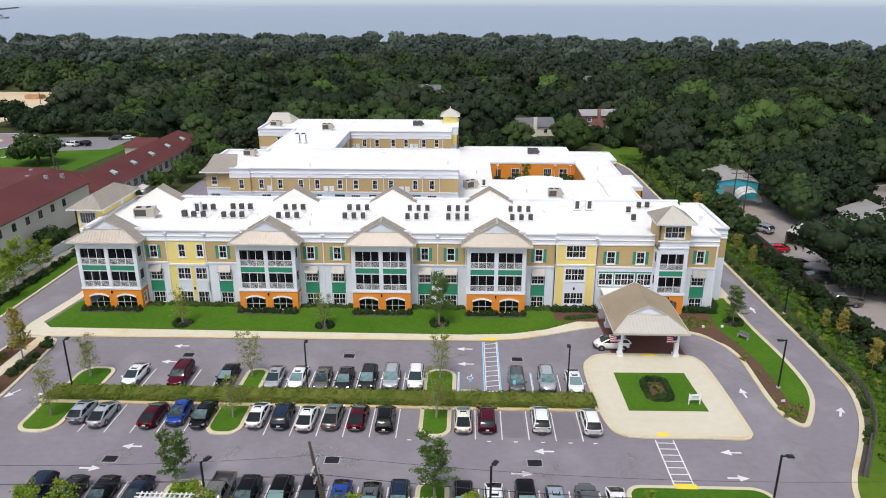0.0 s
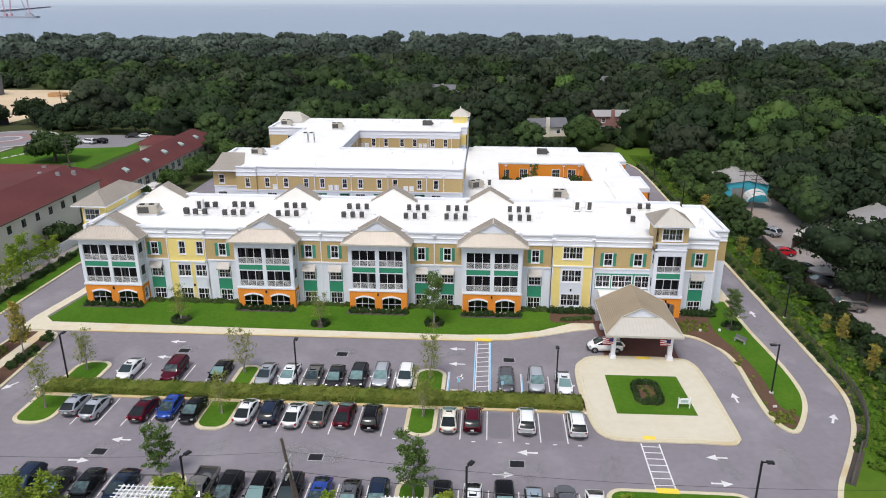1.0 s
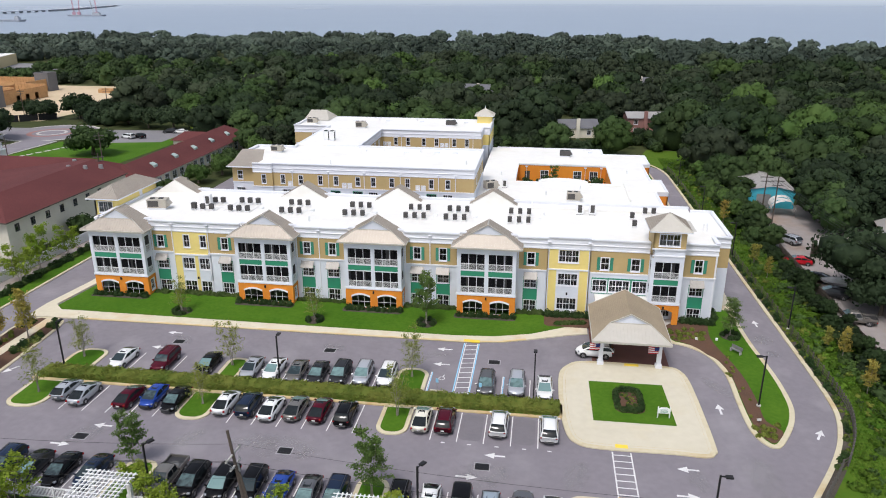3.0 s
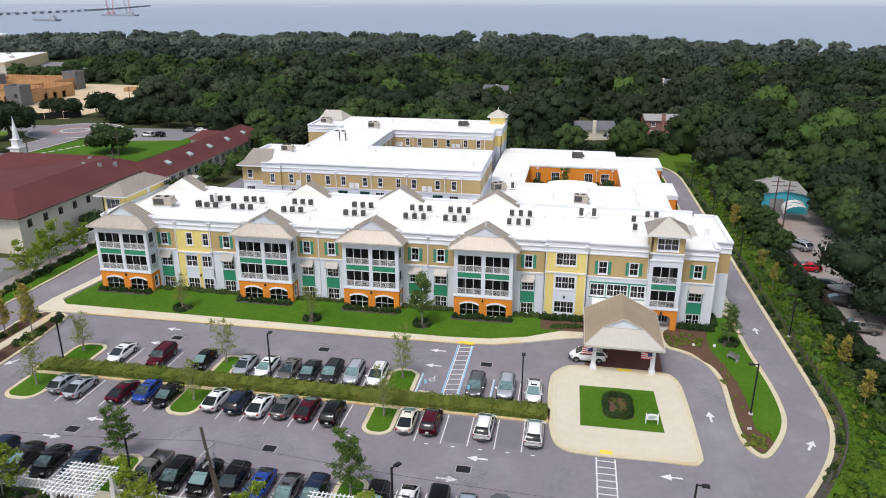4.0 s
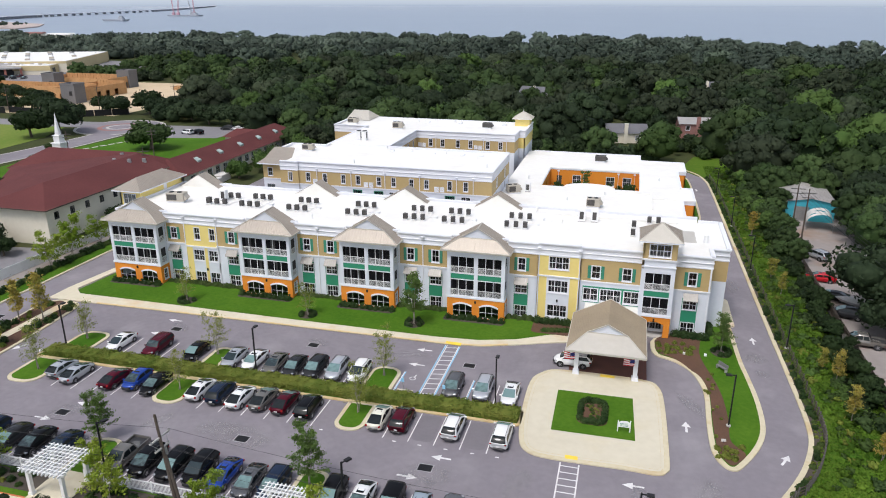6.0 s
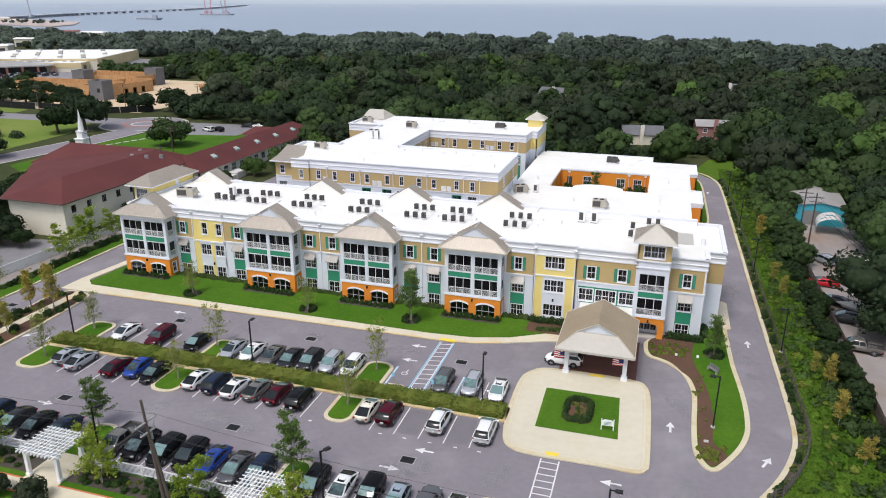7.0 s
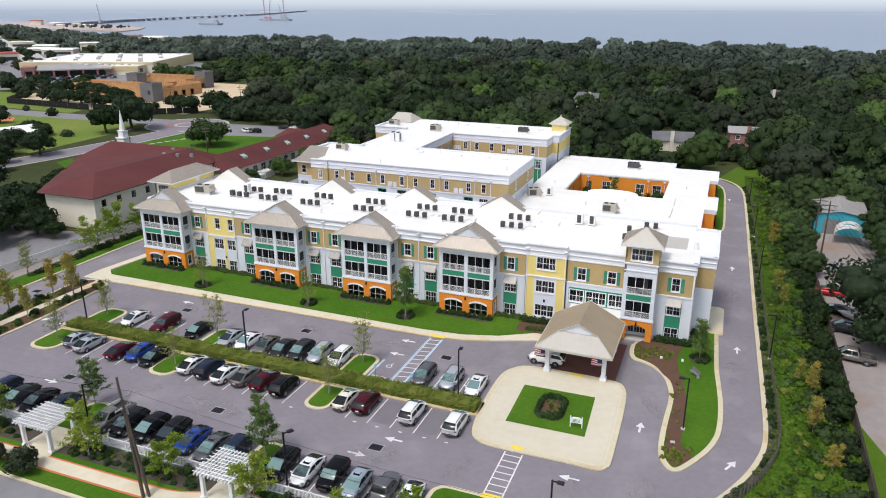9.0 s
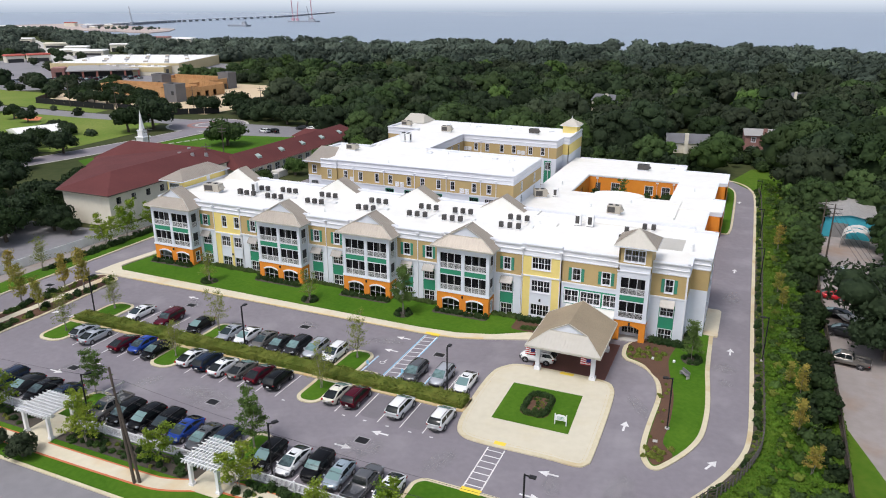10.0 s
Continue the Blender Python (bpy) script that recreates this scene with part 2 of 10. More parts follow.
OAK = leaves("oak_foliage", (0.012, 0.026, 0.010), (0.047, 0.073, 0.032), 0.05)
OAKLIGHT = leaves("light_foliage", (0.024, 0.052, 0.013), (0.072, 0.112, 0.036), 0.08)
OAKGREY = leaves("grey_green_foliage", (0.022, 0.035, 0.016), (0.065, 0.085, 0.045), 0.06)
# Far foliage paled and greyed: distance haze is put into these colours.
OAKHAZE = leaves("distant_foliage", (0.044, 0.064, 0.047), (0.077, 0.102, 0.075), 0.03)
OAKHAZE_LIGHT = leaves("haze_paled_far_light_foliage", (0.062, 0.09, 0.058), (0.098, 0.128, 0.088), 0.03)
OAKHAZE_DIST = leaves("haze_paled_distant_foliage", (0.08, 0.108, 0.082), (0.12, 0.15, 0.115), 0.03)
LEAFBRIGHT = leaves("bright_foliage", (0.048, 0.10, 0.02), (0.10, 0.16, 0.04), 0.08)
OAKDEEP = leaves("deep_green_foliage", (0.009, 0.022, 0.006), (0.034, 0.06, 0.018), 0.06)
YOUNG = leaves("young_tree_foliage", (0.16, 0.215, 0.03), (0.29, 0.305, 0.07), 0.3, 0.5)
YOUNGDARK = leaves("birch_foliage", (0.08, 0.15, 0.03), (0.17, 0.24, 0.07), 0.3, 0.5)
AUTUMN = leaves("turning_foliage", (0.42, 0.31, 0.07), (0.26, 0.29, 0.06), 0.3, 0.6)
LIME = leaves("yellow_green_foliage", (0.16, 0.28, 0.02), (0.31, 0.37, 0.05), 0.3, 0.5)
HEDGE = leaves("hedge_foliage", (0.11, 0.175, 0.024), (0.235, 0.245, 0.05), 0.35)
VERGE = leaves("verge_grass", (0.055, 0.15, 0.01), (0.13, 0.20, 0.022), 0.12)
SHRUB = leaves("shrub_foliage", (0.022, 0.052, 0.014), (0.055, 0.095, 0.028), 0.6, 0.6)
DRYGRASS = leaves("ornamental_grass", (0.035, 0.085, 0.014), (0.10, 0.135, 0.04), 0.6, 0.6)


def glass(name, tint=(0.75, 0.82, 0.85), rough=0.02):
    m = bpy.data.materials.new(name)
    m.use_nodes = True
    nt = m.node_tree
    b = nt.nodes["Principled BSDF"]
    b.inputs["Base Color"].default_value = (*tint, 1)
    b.inputs["Roughness"].default_value = rough
    b.inputs["Transmission Weight"].default_value = 1.0
    b.inputs["IOR"].default_value = 1.45
    return m


GLASS = glass("window_glass", (0.6, 0.68, 0.72))
CARGLASS = mat("tinted_car_glass", (0.008, 0.011, 0.012), (0.018, 0.022, 0.023), 0.8, 3.0, 0.06, local=True, spec=0.3)
# Opaque teal base paints sky reflections and sun shades into the windscreens.
CARSCREEN = mat("windscreen_painted_sheen", (0.15, 0.24, 0.235), (0.02, 0.032, 0.036), 0.9, 2.0, 0.06, local=True, spec=0.5, rnd=2.0)
SCREEN = bpy.data.materials.new("insect_screen")
SCREEN.use_nodes = True
_n, _l = SCREEN.node_tree.nodes, SCREEN.node_tree.links
_t, _m = _n.new("ShaderNodeBsdfTransparent"), _n.new("ShaderNodeMixShader")
_n["Principled BSDF"].inputs["Base Color"].default_value = (0.008, 0.008, 0.01, 1)
_n["Principled BSDF"].inputs["Specular IOR Level"].default_value = 0.1
_n["Principled BSDF"].inputs["Roughness"].default_value = 0.7
_m.inputs[0].default_value = 0.8
_l.new(_t.outputs[0], _m.inputs[1])
_l.new(_n["Principled BSDF"].outputs[0], _m.inputs[2])
_l.new(_m.outputs[0], _n["Material Output"].inputs["Surface"])


def paint(name, c, metallic=0.0):
    return mat(name, c, tuple(v * 0.9 for v in c), 0.6, 5.0, 0.15, metallic, local=True, coat=0.2 if sum(c) > 0.3 else 0.03, spec=0.4 if sum(c) > 0.3 else 0.14)


CARPAINT = {
    "white": paint("white_car_paint", (0.78, 0.78, 0.77)), "cream": paint("cream_car_paint", (0.72, 0.69, 0.58)),
    "silver": paint("silver_car_paint", (0.47, 0.49, 0.52), 0.35), "grey": paint("grey_car_paint", (0.15, 0.15, 0.155), 0.5),
    "dark grey": paint("dark_grey_car_paint", (0.03, 0.031, 0.034), 0.1), "black": paint("black_car_paint", (0.006, 0.006, 0.007)),
    "navy": paint("navy_car_paint", (0.018, 0.03, 0.06), 0.2), "blue": paint("blue_car_paint", (0.015, 0.055, 0.3), 0.2),
    "burgundy": paint("burgundy_car_paint", (0.075, 0.005, 0.014), 0.1), "tan grey": paint("tan_grey_car_paint", (0.22, 0.205, 0.185), 0.5),
    "pale blue": paint("pale_blue_car_paint", (0.38, 0.45, 0.5), 0.4), "red": paint("red_car_paint", (0.5, 0.01, 0.02), 0.1),
}

# ---- builders ----


class MB:
    """Collects boxes, prisms, tubes and quads into one mesh."""

    def __init__(self):
        self.v, self.f = [], []

    def add(self, vs, fs):
        k = len(self.v)
        self.v += [tuple(p) for p in vs]
        self.f += [tuple(i + k for i in q) for q in fs]
        return self

    def box(self, x0, y0, z0, x1, y1, z1):
        return self.add([(x0, y0, z0), (x1, y0, z0), (x1, y1, z0), (x0, y1, z0), (x0, y0, z1), (x1, y0, z1), (x1, y1, z1), (x0, y1, z1)],
                        [(0, 3, 2, 1), (4, 5, 6, 7), (0, 1, 5, 4), (1, 2, 6, 5), (2, 3, 7, 6), (3, 0, 4, 7)])

    def bbox(self, x0, y0, z0, x1, y1, z1, b=0.03):
        """A box with chamfered upper edges."""
        v = [(x0, y0, z0), (x1, y0, z0), (x1, y1, z0), (x0, y1, z0), (x0, y0, z1 - b), (x1, y0, z1 - b), (x1, y1, z1 - b), (x0, y1, z1 - b),
             (x0 + b, y0 + b, z1), (x1 - b, y0 + b, z1), (x1 - b, y1 - b, z1), (x0 + b, y1 - b, z1)]
        return self.add(v, [(0, 3, 2, 1), (8, 9, 10, 11), (0, 1, 5, 4), (1, 2, 6, 5), (2, 3, 7, 6), (3, 0, 4, 7), (4, 5, 9, 8), (5, 6, 10, 9), (6, 7, 11, 10), (7, 4, 8, 11)])

    def quad(self, *p):
        return self.add(p, [tuple(range(len(p)))])

    def prism(self, pts, z0, z1):
        """A polygon in plan (counter-clockwise) drawn up from z0 to z1."""
        n = len(pts)
        vs = [(x, y, z0) for x, y in pts] + [(x, y, z1) for x, y in pts]
        return self.add(vs, [tuple(range(n - 1, -1, -1)), tuple(range(n, 2 * n))] + [(i, (i + 1) % n, (i + 1) % n + n, i + n) for i in range(n)])

    def tube(self, p0, p1, r0, r1=None, n=8, cap=True):
        r1 = r0 if r1 is None else r1
        p0, p1 = Vector(p0), Vector(p1)
        q = (p1 - p0).to_track_quat('Z', 'Y')
        ring = [q @ Vector((math.cos(a), math.sin(a), 0)) for a in (math.tau * i / n for i in range(n))]
        fs = [(i, (i + 1) % n, (i + 1) % n + n, i + n) for i in range(n)]
        if cap:
            fs += [tuple(range(n - 1, -1, -1)), tuple(range(n, 2 * n))]
        return self.add([p0 + r0 * d for d in ring] + [p1 + r1 * d for d in ring], fs)

    def bar(self, p0, p1, w, h):
        """A square bar between two points."""
        p0, p1 = Vector(p0), Vector(p1)
        d = (p1 - p0).normalized()
        s = d.cross(Vector((0, 0, 1)))
        s = s.normalized() if s.length > 1e-4 else Vector((1, 0, 0))
        u = s.cross(d)
        vs = [p + a * s * w / 2 + b * u * h / 2 for p in (p0, p1) for a, b in ((-1, -1), (1, -1), (1, 1), (-1, 1))]
        return self.add(vs, [(3, 2, 1, 0), (4, 5, 6, 7), (0, 1, 5, 4), (1, 2, 6, 5), (2, 3, 7, 6), (3, 0, 4, 7)])

    def path(self, pts, r, n=4):
        """One connected tube along points."""
        P = [Vector(p) for p in pts]
        vs, fs = [], []
        for i, p in enumerate(P):
            d = (P[min(i + 1, len(P) - 1)] - P[max(i - 1, 0)]).to_track_quat('Z', 'Y')
            vs += [p + d @ Vector((r * math.cos(math.tau * k / n), r * math.sin(math.tau * k / n), 0)) for k in range(n)]
        for i in range(len(P) - 1):
            fs += [(i * n + k, i * n + (k + 1) % n, (i + 1) * n + (k + 1) % n, (i + 1) * n + k) for k in range(n)]
        return self.add(vs, fs)

    def data(self, name, material, smooth=False, m=None):
        me = bpy.data.meshes.new(name)
        vs = [m @ Vector(p) for p in self.v] if m else self.v
        me.from_pydata(vs, [], self.f)
        me.materials.append(material)
        if smooth:
            me.shade_smooth()
        me.update()
        return me


def put(name, me, parent=None, m=None, label=""):
    ob = new(name, me)
    if parent:
        ob.parent = parent
    if m is not None:
        ob.matrix_basis = m
    return tagged(ob, label) if label else ob


def part(name, mb, material, parent, label="", smooth=False, m=None):
    return put(name, mb.data(name, material, smooth), parent, m, label)


def thing(name, label, category, group="", kind="", m=None):
    ob = new(name)
    ob.empty_display_size = 0.2
    if m is not None:
        ob.matrix_basis = m
    return tagged(ob, label, category, group, kind)


def solid(name, mb, material, label, category, group="", kind="", smooth=False):
    return tagged(new(name, mb.data(name, material, smooth)), label, category, group, kind)


def frame3(x, y, z, turn=0):
    return pose(x, y, z, 0, 0, turn)


def rounded(x0, y0, x1, y1, r, n=6):
    """A rectangle in plan with round corners; r is one radius or four (SW, SE, NE, NW)."""
    r = (r,) * 4 if isinstance(r, (int, float)) else r
    pts = []
    for (cx, cy, sx, sy, a0), q in zip(((x0, y0, 1, 1, 180), (x1, y0, -1, 1, 270), (x1, y1, -1, -1, 0), (x0, y1, 1, -1, 90)), r):
        for i in range(n + 1):
            a = radians(a0 + 90 * i / n)
            pts.append((cx + sx * q + q * math.cos(a), cy + sy * q + q * math.sin(a)))
    return pts


def smooth_loop(pts, n=6, closed=True):
    """A Catmull-Rom curve through points in plan."""
    P = [Vector(p) for p in pts]
    k = len(P)
    out = []
    for i in range(k if closed else k - 1):
        a, b, c, d = (P[(i + j) % k] if closed else P[min(max(i + j, 0), k - 1)] for j in (-1, 0, 1, 2))
        for s in range(n):
            t = s / n
            out.append(tuple(0.5 * (2 * b + (c - a) * t + (2 * a - 5 * b + 4 * c - d) * t * t + (3 * b - a - 3 * c + d) * t ** 3)))
    if not closed:
        out.append(tuple(P[-1]))
    return out


def inset(pts, d):
    """Moves a closed counter-clockwise outline inwards by d."""
    n, out = len(pts), []
    for i in range(n):
        a, b, c = Vector(pts[i - 1]), Vector(pts[i]), Vector(pts[(i + 1) % n])
        e1, e2 = (b - a).normalized(), (c - b).normalized()
        n1, n2 = Vector((-e1.y, e1.x)), Vector((-e2.y, e2.x))
        k = n1 + n2
        k = k / max(k.length_squared, 0.3) * 2 if k.length > 1e-6 else n1
        out.append(tuple(b + k * d))
    return out


def kerb_ring(mb, pts, w, z0, z1):
    """A kerb of width w inside a closed outline."""
    inn = inset(pts, w)
    n = len(pts)
    vs = [(x, y, z0) for x, y in pts] + [(x, y, z1 - 0.03) for x, y in pts] + [(*inset(pts, 0.03)[i], z1) for i in range(n)] + [(x, y, z1) for x, y in inn]
    fs = []
    for i in range(n):
        j = (i + 1) % n
        for a in range(3):
            fs.append((a * n + i, a * n + j, (a + 1) * n + j, (a + 1) * n + i))
    mb.add(vs, fs)


def strip(mb, line, w, z0, z1):
    """A band of width w along an open line in plan."""
    P = [Vector(p) for p in line]
    L, R = [], []
    for i, p in enumerate(P):
        d = (P[min(i + 1, len(P) - 1)] - P[max(i - 1, 0)]).normalized()
        s = Vector((-d.y, d.x)) * w / 2
        L.append(p + s)
        R.append(p - s)
    n = len(P)
    vs = [(q.x, q.y, z) for z in (z0, z1) for side in (R, L) for q in side]
    fs = []
    for i in range(n - 1):
        j = i + 1
        fs += [(2 * n + i, 2 * n + j, 3 * n + j, 3 * n + i), (i, j, 2 * n + j, 2 * n + i), (n + j, n + i, 3 * n + i, 3 * n + j)]
    fs += [(0, 2 * n, 3 * n, n), (n - 1, 2 * n - 1, 4 * n - 1, 3 * n - 1)]
    mb.add(vs, fs)

# ---- ground, roads, water ----
SHORE = [(-2600, 1300), (-1100, 780), (-911, 713), (-711, 632), (-637, 606), (-540, 562), (-489, 570), (-360, 600), (-230, 640), (-80, 660), (60, 640), (190, 560), (330, 520), (520, 560), (800, 640), (1600, 800), (4900, 900)]


def ground_sheet():
    """One sheet from behind the camera to the far shore and on under the water."""
    mb = MB()
    xs = [-4900] + [p[0] for p in SHORE]
    ys = [1700] + [p[1] for p in SHORE]
    rows = [[(x, -4900, -0.03) for x in xs], [(x, -300, -0.03) for x in xs], [(x, y - 25, -0.03) for x, y in zip(xs, ys)],
            [(x, y, -7.0) for x, y in zip(xs, ys)], [(x, 4900, -12.0) for x in xs]]
    n = len(xs)
    vs = [p for r in rows for p in r]
    fs = [(r * n + i, r * n + i + 1, (r + 1) * n + i + 1, (r + 1) * n + i) for r in range(4) for i in range(n - 1)]
    mb.add(vs, fs)
    return mb


solid("ground", ground_sheet(), EARTH, "dark green wooded ground reaching to the bay", "ground", kind="structure")
solid("water", MB().quad((-4900, 500, -6.0), (4900, 500, -6.0), (4900, 4920, -6.0), (-4900, 4920, -6.0)), WATER, "calm blue-grey bay water", "water", kind="structure")

def chaikin(pts, n=2, closed=True):
    """Rounds an outline by cutting its corners."""
    for _ in range(n):
        q = [] if closed else [pts[0]]
        for i in range(len(pts) if closed else len(pts) - 1):
            (a, b), (c, d) = pts[i], pts[(i + 1) % len(pts)]
            q += [(a * 0.75 + c * 0.25, b * 0.75 + d * 0.25), (a * 0.25 + c * 0.75, b * 0.25 + d * 0.75)]
        pts = q if closed else q + [pts[-1]]
    return pts


# outer edge of the exit drive
EK = [(37.3, -45), (37.35, -42), (38.0, -38.2), (39.3, -35.4), (40.5, -33.5), (42.5, -30.3), (43.9, -27.8), (45.1, -25.3), (46.1, -22.4), (46.7, -20.0), (46.9, -17.6), (46.98, -14.8), (46.9, -8.5), (46.75, -1.2),
      (46.6, 7.4), (46.4, 17.4), (46.1, 44.5), (45.7, 77), (45.4, 90), (44.7, 95.7), (42.8, 101.2), (40.0, 104.6), (34, 107.4), (25, 108.2), (-60, 108.2)]
EKI = [p for p in EK if -36 < p[1] < 98]
LOT = [(-62.5, -52), (-55.4, -52), (-51.0, -44.3), (17, -44.3), (17.2, -40), (18.3, -37.8), (21.4, -37.25), (28, -37.4), (30.3, -38.6), (31, -40.5), (31, -51.6), (37, -51.6)] + [(x - 0.1, y) for x, y in chaikin(EK[1:-1], 2, False)] + [(-62.5, 108)]
solid("road", MB().prism(LOT, -0.15, 0.0), ASPHALT, "purple-grey asphalt parking lot and drives", "parking lot", kind="structure")
solid("street", MB().box(-300, -60, -0.15, 300, -51.6, -0.005), ASPHALT_OLD, "dark asphalt street along the frontage", "street", kind="structure")

# lawns and walks, each a raised slab
WALK_OUT = [(-56.9, -9.2), (-48.5, -9.15), (-35, -8.95), (5, -8.65), (9.8, -8.05), (13.1, -6.9), (18.2, -4.85), (21.0, -4.0)]
WALK_IN = [(21.0, -2.0), (18.0, -2.5), (13.65, -5.1), (8.9, -6.55), (3.2, -7.0), (-21, -6.9), (-53.5, -6.6), (-55.3, -5.0), (-56.9, -5.0)]
solid("pavement", MB().prism(WALK_OUT + WALK_IN, -0.1, 0.15), CONCRETE, "pale concrete front walk with rusty stains", "walkway", kind="structure")
solid("pavement", MB().prism([(-56.9, -5.0), (-55.3, -5.0), (-54.2, 4), (-54.0, 24), (-55.4, 24), (-55.7, 4)], -0.1, 0.15), CONCRETE, "pale concrete side walk with rusty stains", "walkway", kind="structure")
lawn = [(-54.8, -5.4), (-53.3, -6.6), (-21, -6.9), (3.2, -7.0), (8.9, -6.55), (13.65, -5.1), (18.0, -2.5), (21, -2.0), (21, 2.5), (-53.9, 2.5)]
solid("lawn", MB().prism(inset(lawn, 0.004), -0.1, 0.16), LAWN, "bright green mown lawn along the facade", "lawn", kind="structure")

RI = [(30.9, -4.9), (33.5, -5.8), (35.0, -7.2), (35.9, -8.8), (36.5, -11), (36.8, -13.4), (36.5, -19.5), (36.5, -23.5), (36.75, -25.5), (37.65, -27.2), (38.5, -27.4), (39.2, -26.9), (41.1, -23.6),
      (42.1, -21), (42.6, -18.5), (42.7, -13.5), (42.3, -8), (41.9, -4), (41.7, 5.7), (41.5, 9.6), (41.5, 15), (38.2, 15), (38.0, 1.5), (30.9, 1.0)]
RI = chaikin(RI)
mb = MB()
kerb_ring(mb, RI, 0.55, -0.05, 0.15)
solid("kerb", mb, KERB, "stained concrete kerb round the drive island", "kerb", kind="structure")
solid("lawn", MB().prism(inset(RI, 0.53), -0.1, 0.14), LAWN, "green lawn island beside the exit drive", "lawn", kind="structure")
BED = [(31.4, -4.3), (33.4, -5.1), (34.7, -6.4), (35.5, -8.0), (36.4, -9.0), (37.0, -11), (37.3, -13.4), (37.05, -19.5), (37.05, -23.5), (37.3, -25.3), (38.0, -26.6), (38.5, -26.7), (39.0, -26.2), (40.2, -24.4), (39.2, -23.2), (38.6, -22.2), (39.0, -18.4), (38.75, -11.6), (36.9, -4.2), (37.2, -0.5), (37.7, 2.0), (31.3, 1.2)]
BED = chaikin(BED)
solid("plant_bed", MB().prism(inset(BED, 0.1), 0.0, 0.17), MULCH, "reddish brown mulch planting bed", "plant bed", kind="structure")
solid("pavement", MB().prism(rounded(40.25, 6.4, 42.2, 16.2, (0.3, 0.3, 0.8, 0.1)), 0.0, 0.18), CONCRETE, "pale concrete pad beside the end wall", "walkway", kind="structure")
# planting round the far side drive
mb = MB()
strip(mb, chaikin([(39.8, 56.4), (41.5, 56.4), (41.35, 75), (41.1, 92), (39.7, 97.2), (36.2, 100.1), (28, 102.3)], 2, False), 0.4, -0.05, 0.15)
solid("kerb", mb, KERB, "pale kerb of the lawn behind the low wing", "kerb", kind="structure")
solid("lawn", MB().prism([(39.75, 56.6), (41.2, 56.6), (40.9, 92), (39.5, 97), (36, 99.8), (28, 102), (2, 103), (2, 97), (29.3, 97), (39.3, 90.5)], -0.1, 0.12), LAWN, "narrow lawn behind the low wing", "lawn", kind="structure")

PLAZA_OUT = smooth_loop([(17.6, -27.2), (17.05, -21.7), (17.1, -15.4), (18.1, -13.0), (19.8, -11.8), (24.2, -11.55), (29.9, -11.7), (31.7, -12.9), (32.3, -16.8), (32.5, -27.4), (32.2, -29.2), (31.2, -29.9), (28, -29.8), (21.2, -29.9), (18.7, -29.3)], 4)
PLAZA_OUT = PLAZA_OUT if sum(a[0] * b[1] - b[0] * a[1] for a, b in zip(PLAZA_OUT, PLAZA_OUT[1:] + PLAZA_OUT[:1])) > 0 else PLAZA_OUT[::-1]
mb = MB()
kerb_ring(mb, PLAZA_OUT, 0.5, -0.05, 0.15)
solid("kerb", mb, KERB, "pale concrete kerb round the plaza", "kerb", kind="structure")
solid("pavement", MB().prism(inset(PLAZA_OUT, 0.49), -0.05, 0.145), PLAZA, "pale concrete entrance plaza", "plaza", kind="structure")
mb = MB()
for d in (0.46, 0.8):
    kerb_ring(mb, inset(PLAZA_OUT, d), 0.045, 0.1, 0.1515)
solid("paving_joint", mb, KERBRUST, "rusty joint lines following the edge of the plaza", "paving", kind="structure")
solid("lawn", MB().prism([(20.6, -24.9), (29.2, -24.8), (28.85, -16.45), (20.5, -16.6)], 0.1, 0.165), LAWN, "square green lawn in the plaza", "lawn", kind="structure")
solid("plant_bed", MB().prism(rounded(23.0, -23.0, 26.3, -18.0, 1.0), 0.1, 0.19), MULCH, "rounded planting bed in the plaza lawn", "plant bed", kind="structure")
solid("pavement", MB().box(21.2, -11.5, -0.05, 30.4, -1.2, 0.012), BRICKPAVE, "dark red brick drive under the entrance canopy", "paving", kind="structure")
for x0, x1, y0, y1, z in ((22.5, 23.75, -29.55, -28.95, 0.156), (25.0, 26.7, -12.3, -11.7, 0.156), (4.9, 7.0, -8.6, -7.95, 0.156), (22.1, 24.1, -37.9, -37.2, 0.16)):
    solid("tactile_pad", MB().box(x0, y0, 0.05, x1, y1, z), PAINT_YELLOW, "yellow tactile warning pad at a ramp", "paving", kind="structure")

# median with hedge, and islands
mb = MB()
kerb_ring(mb, rounded(-44.6, -25.1, 17.4, -22.0, 0.5), 0.4, -0.05, 0.15)
solid("kerb", mb, KERBRUST, "rust-stained concrete kerb of the long median", "kerb", kind="structure")
solid("lawn", MB().prism(rounded(-44.2, -24.72, 17.0, -22.38, 0.3), -0.05, 0.13), LAWN, "grass strip under the median hedge", "lawn", kind="structure")
ISLES = [(-44.0, -30.9, -39.5, -24.9, (1.6, 1.9, 0.1, 0.1)), (-24.2, -30.7, -20.3, -24.9, (1.6, 1.6, 0.1, 0.1)), (-2.0, -30.4, 1.4, -24.9, (1.5, 1.5, 0.1, 0.1)),
         (-43.4, -22.2, -39.0, -17.1, (0.1, 0.1, 1.5, 1.9)), (-23.3, -22.2, -20.5, -16.9, (0.1, 0.1, 1.2, 1.2)), (-2.0, -22.2, 1.8, -16.4, (0.1, 0.1, 1.6, 1.6)),
         (-24.4, -44.0, -21.0, -37.9, (0.1, 0.1, 1.4, 1.5)), (-1.6, -44.0, 1.5, -37.4, (0.1, 0.1, 1.4, 1.4)), (17.4, -51.0, 30.8, -37.4, (0.3, 0.3, 2.0, 1.6))]
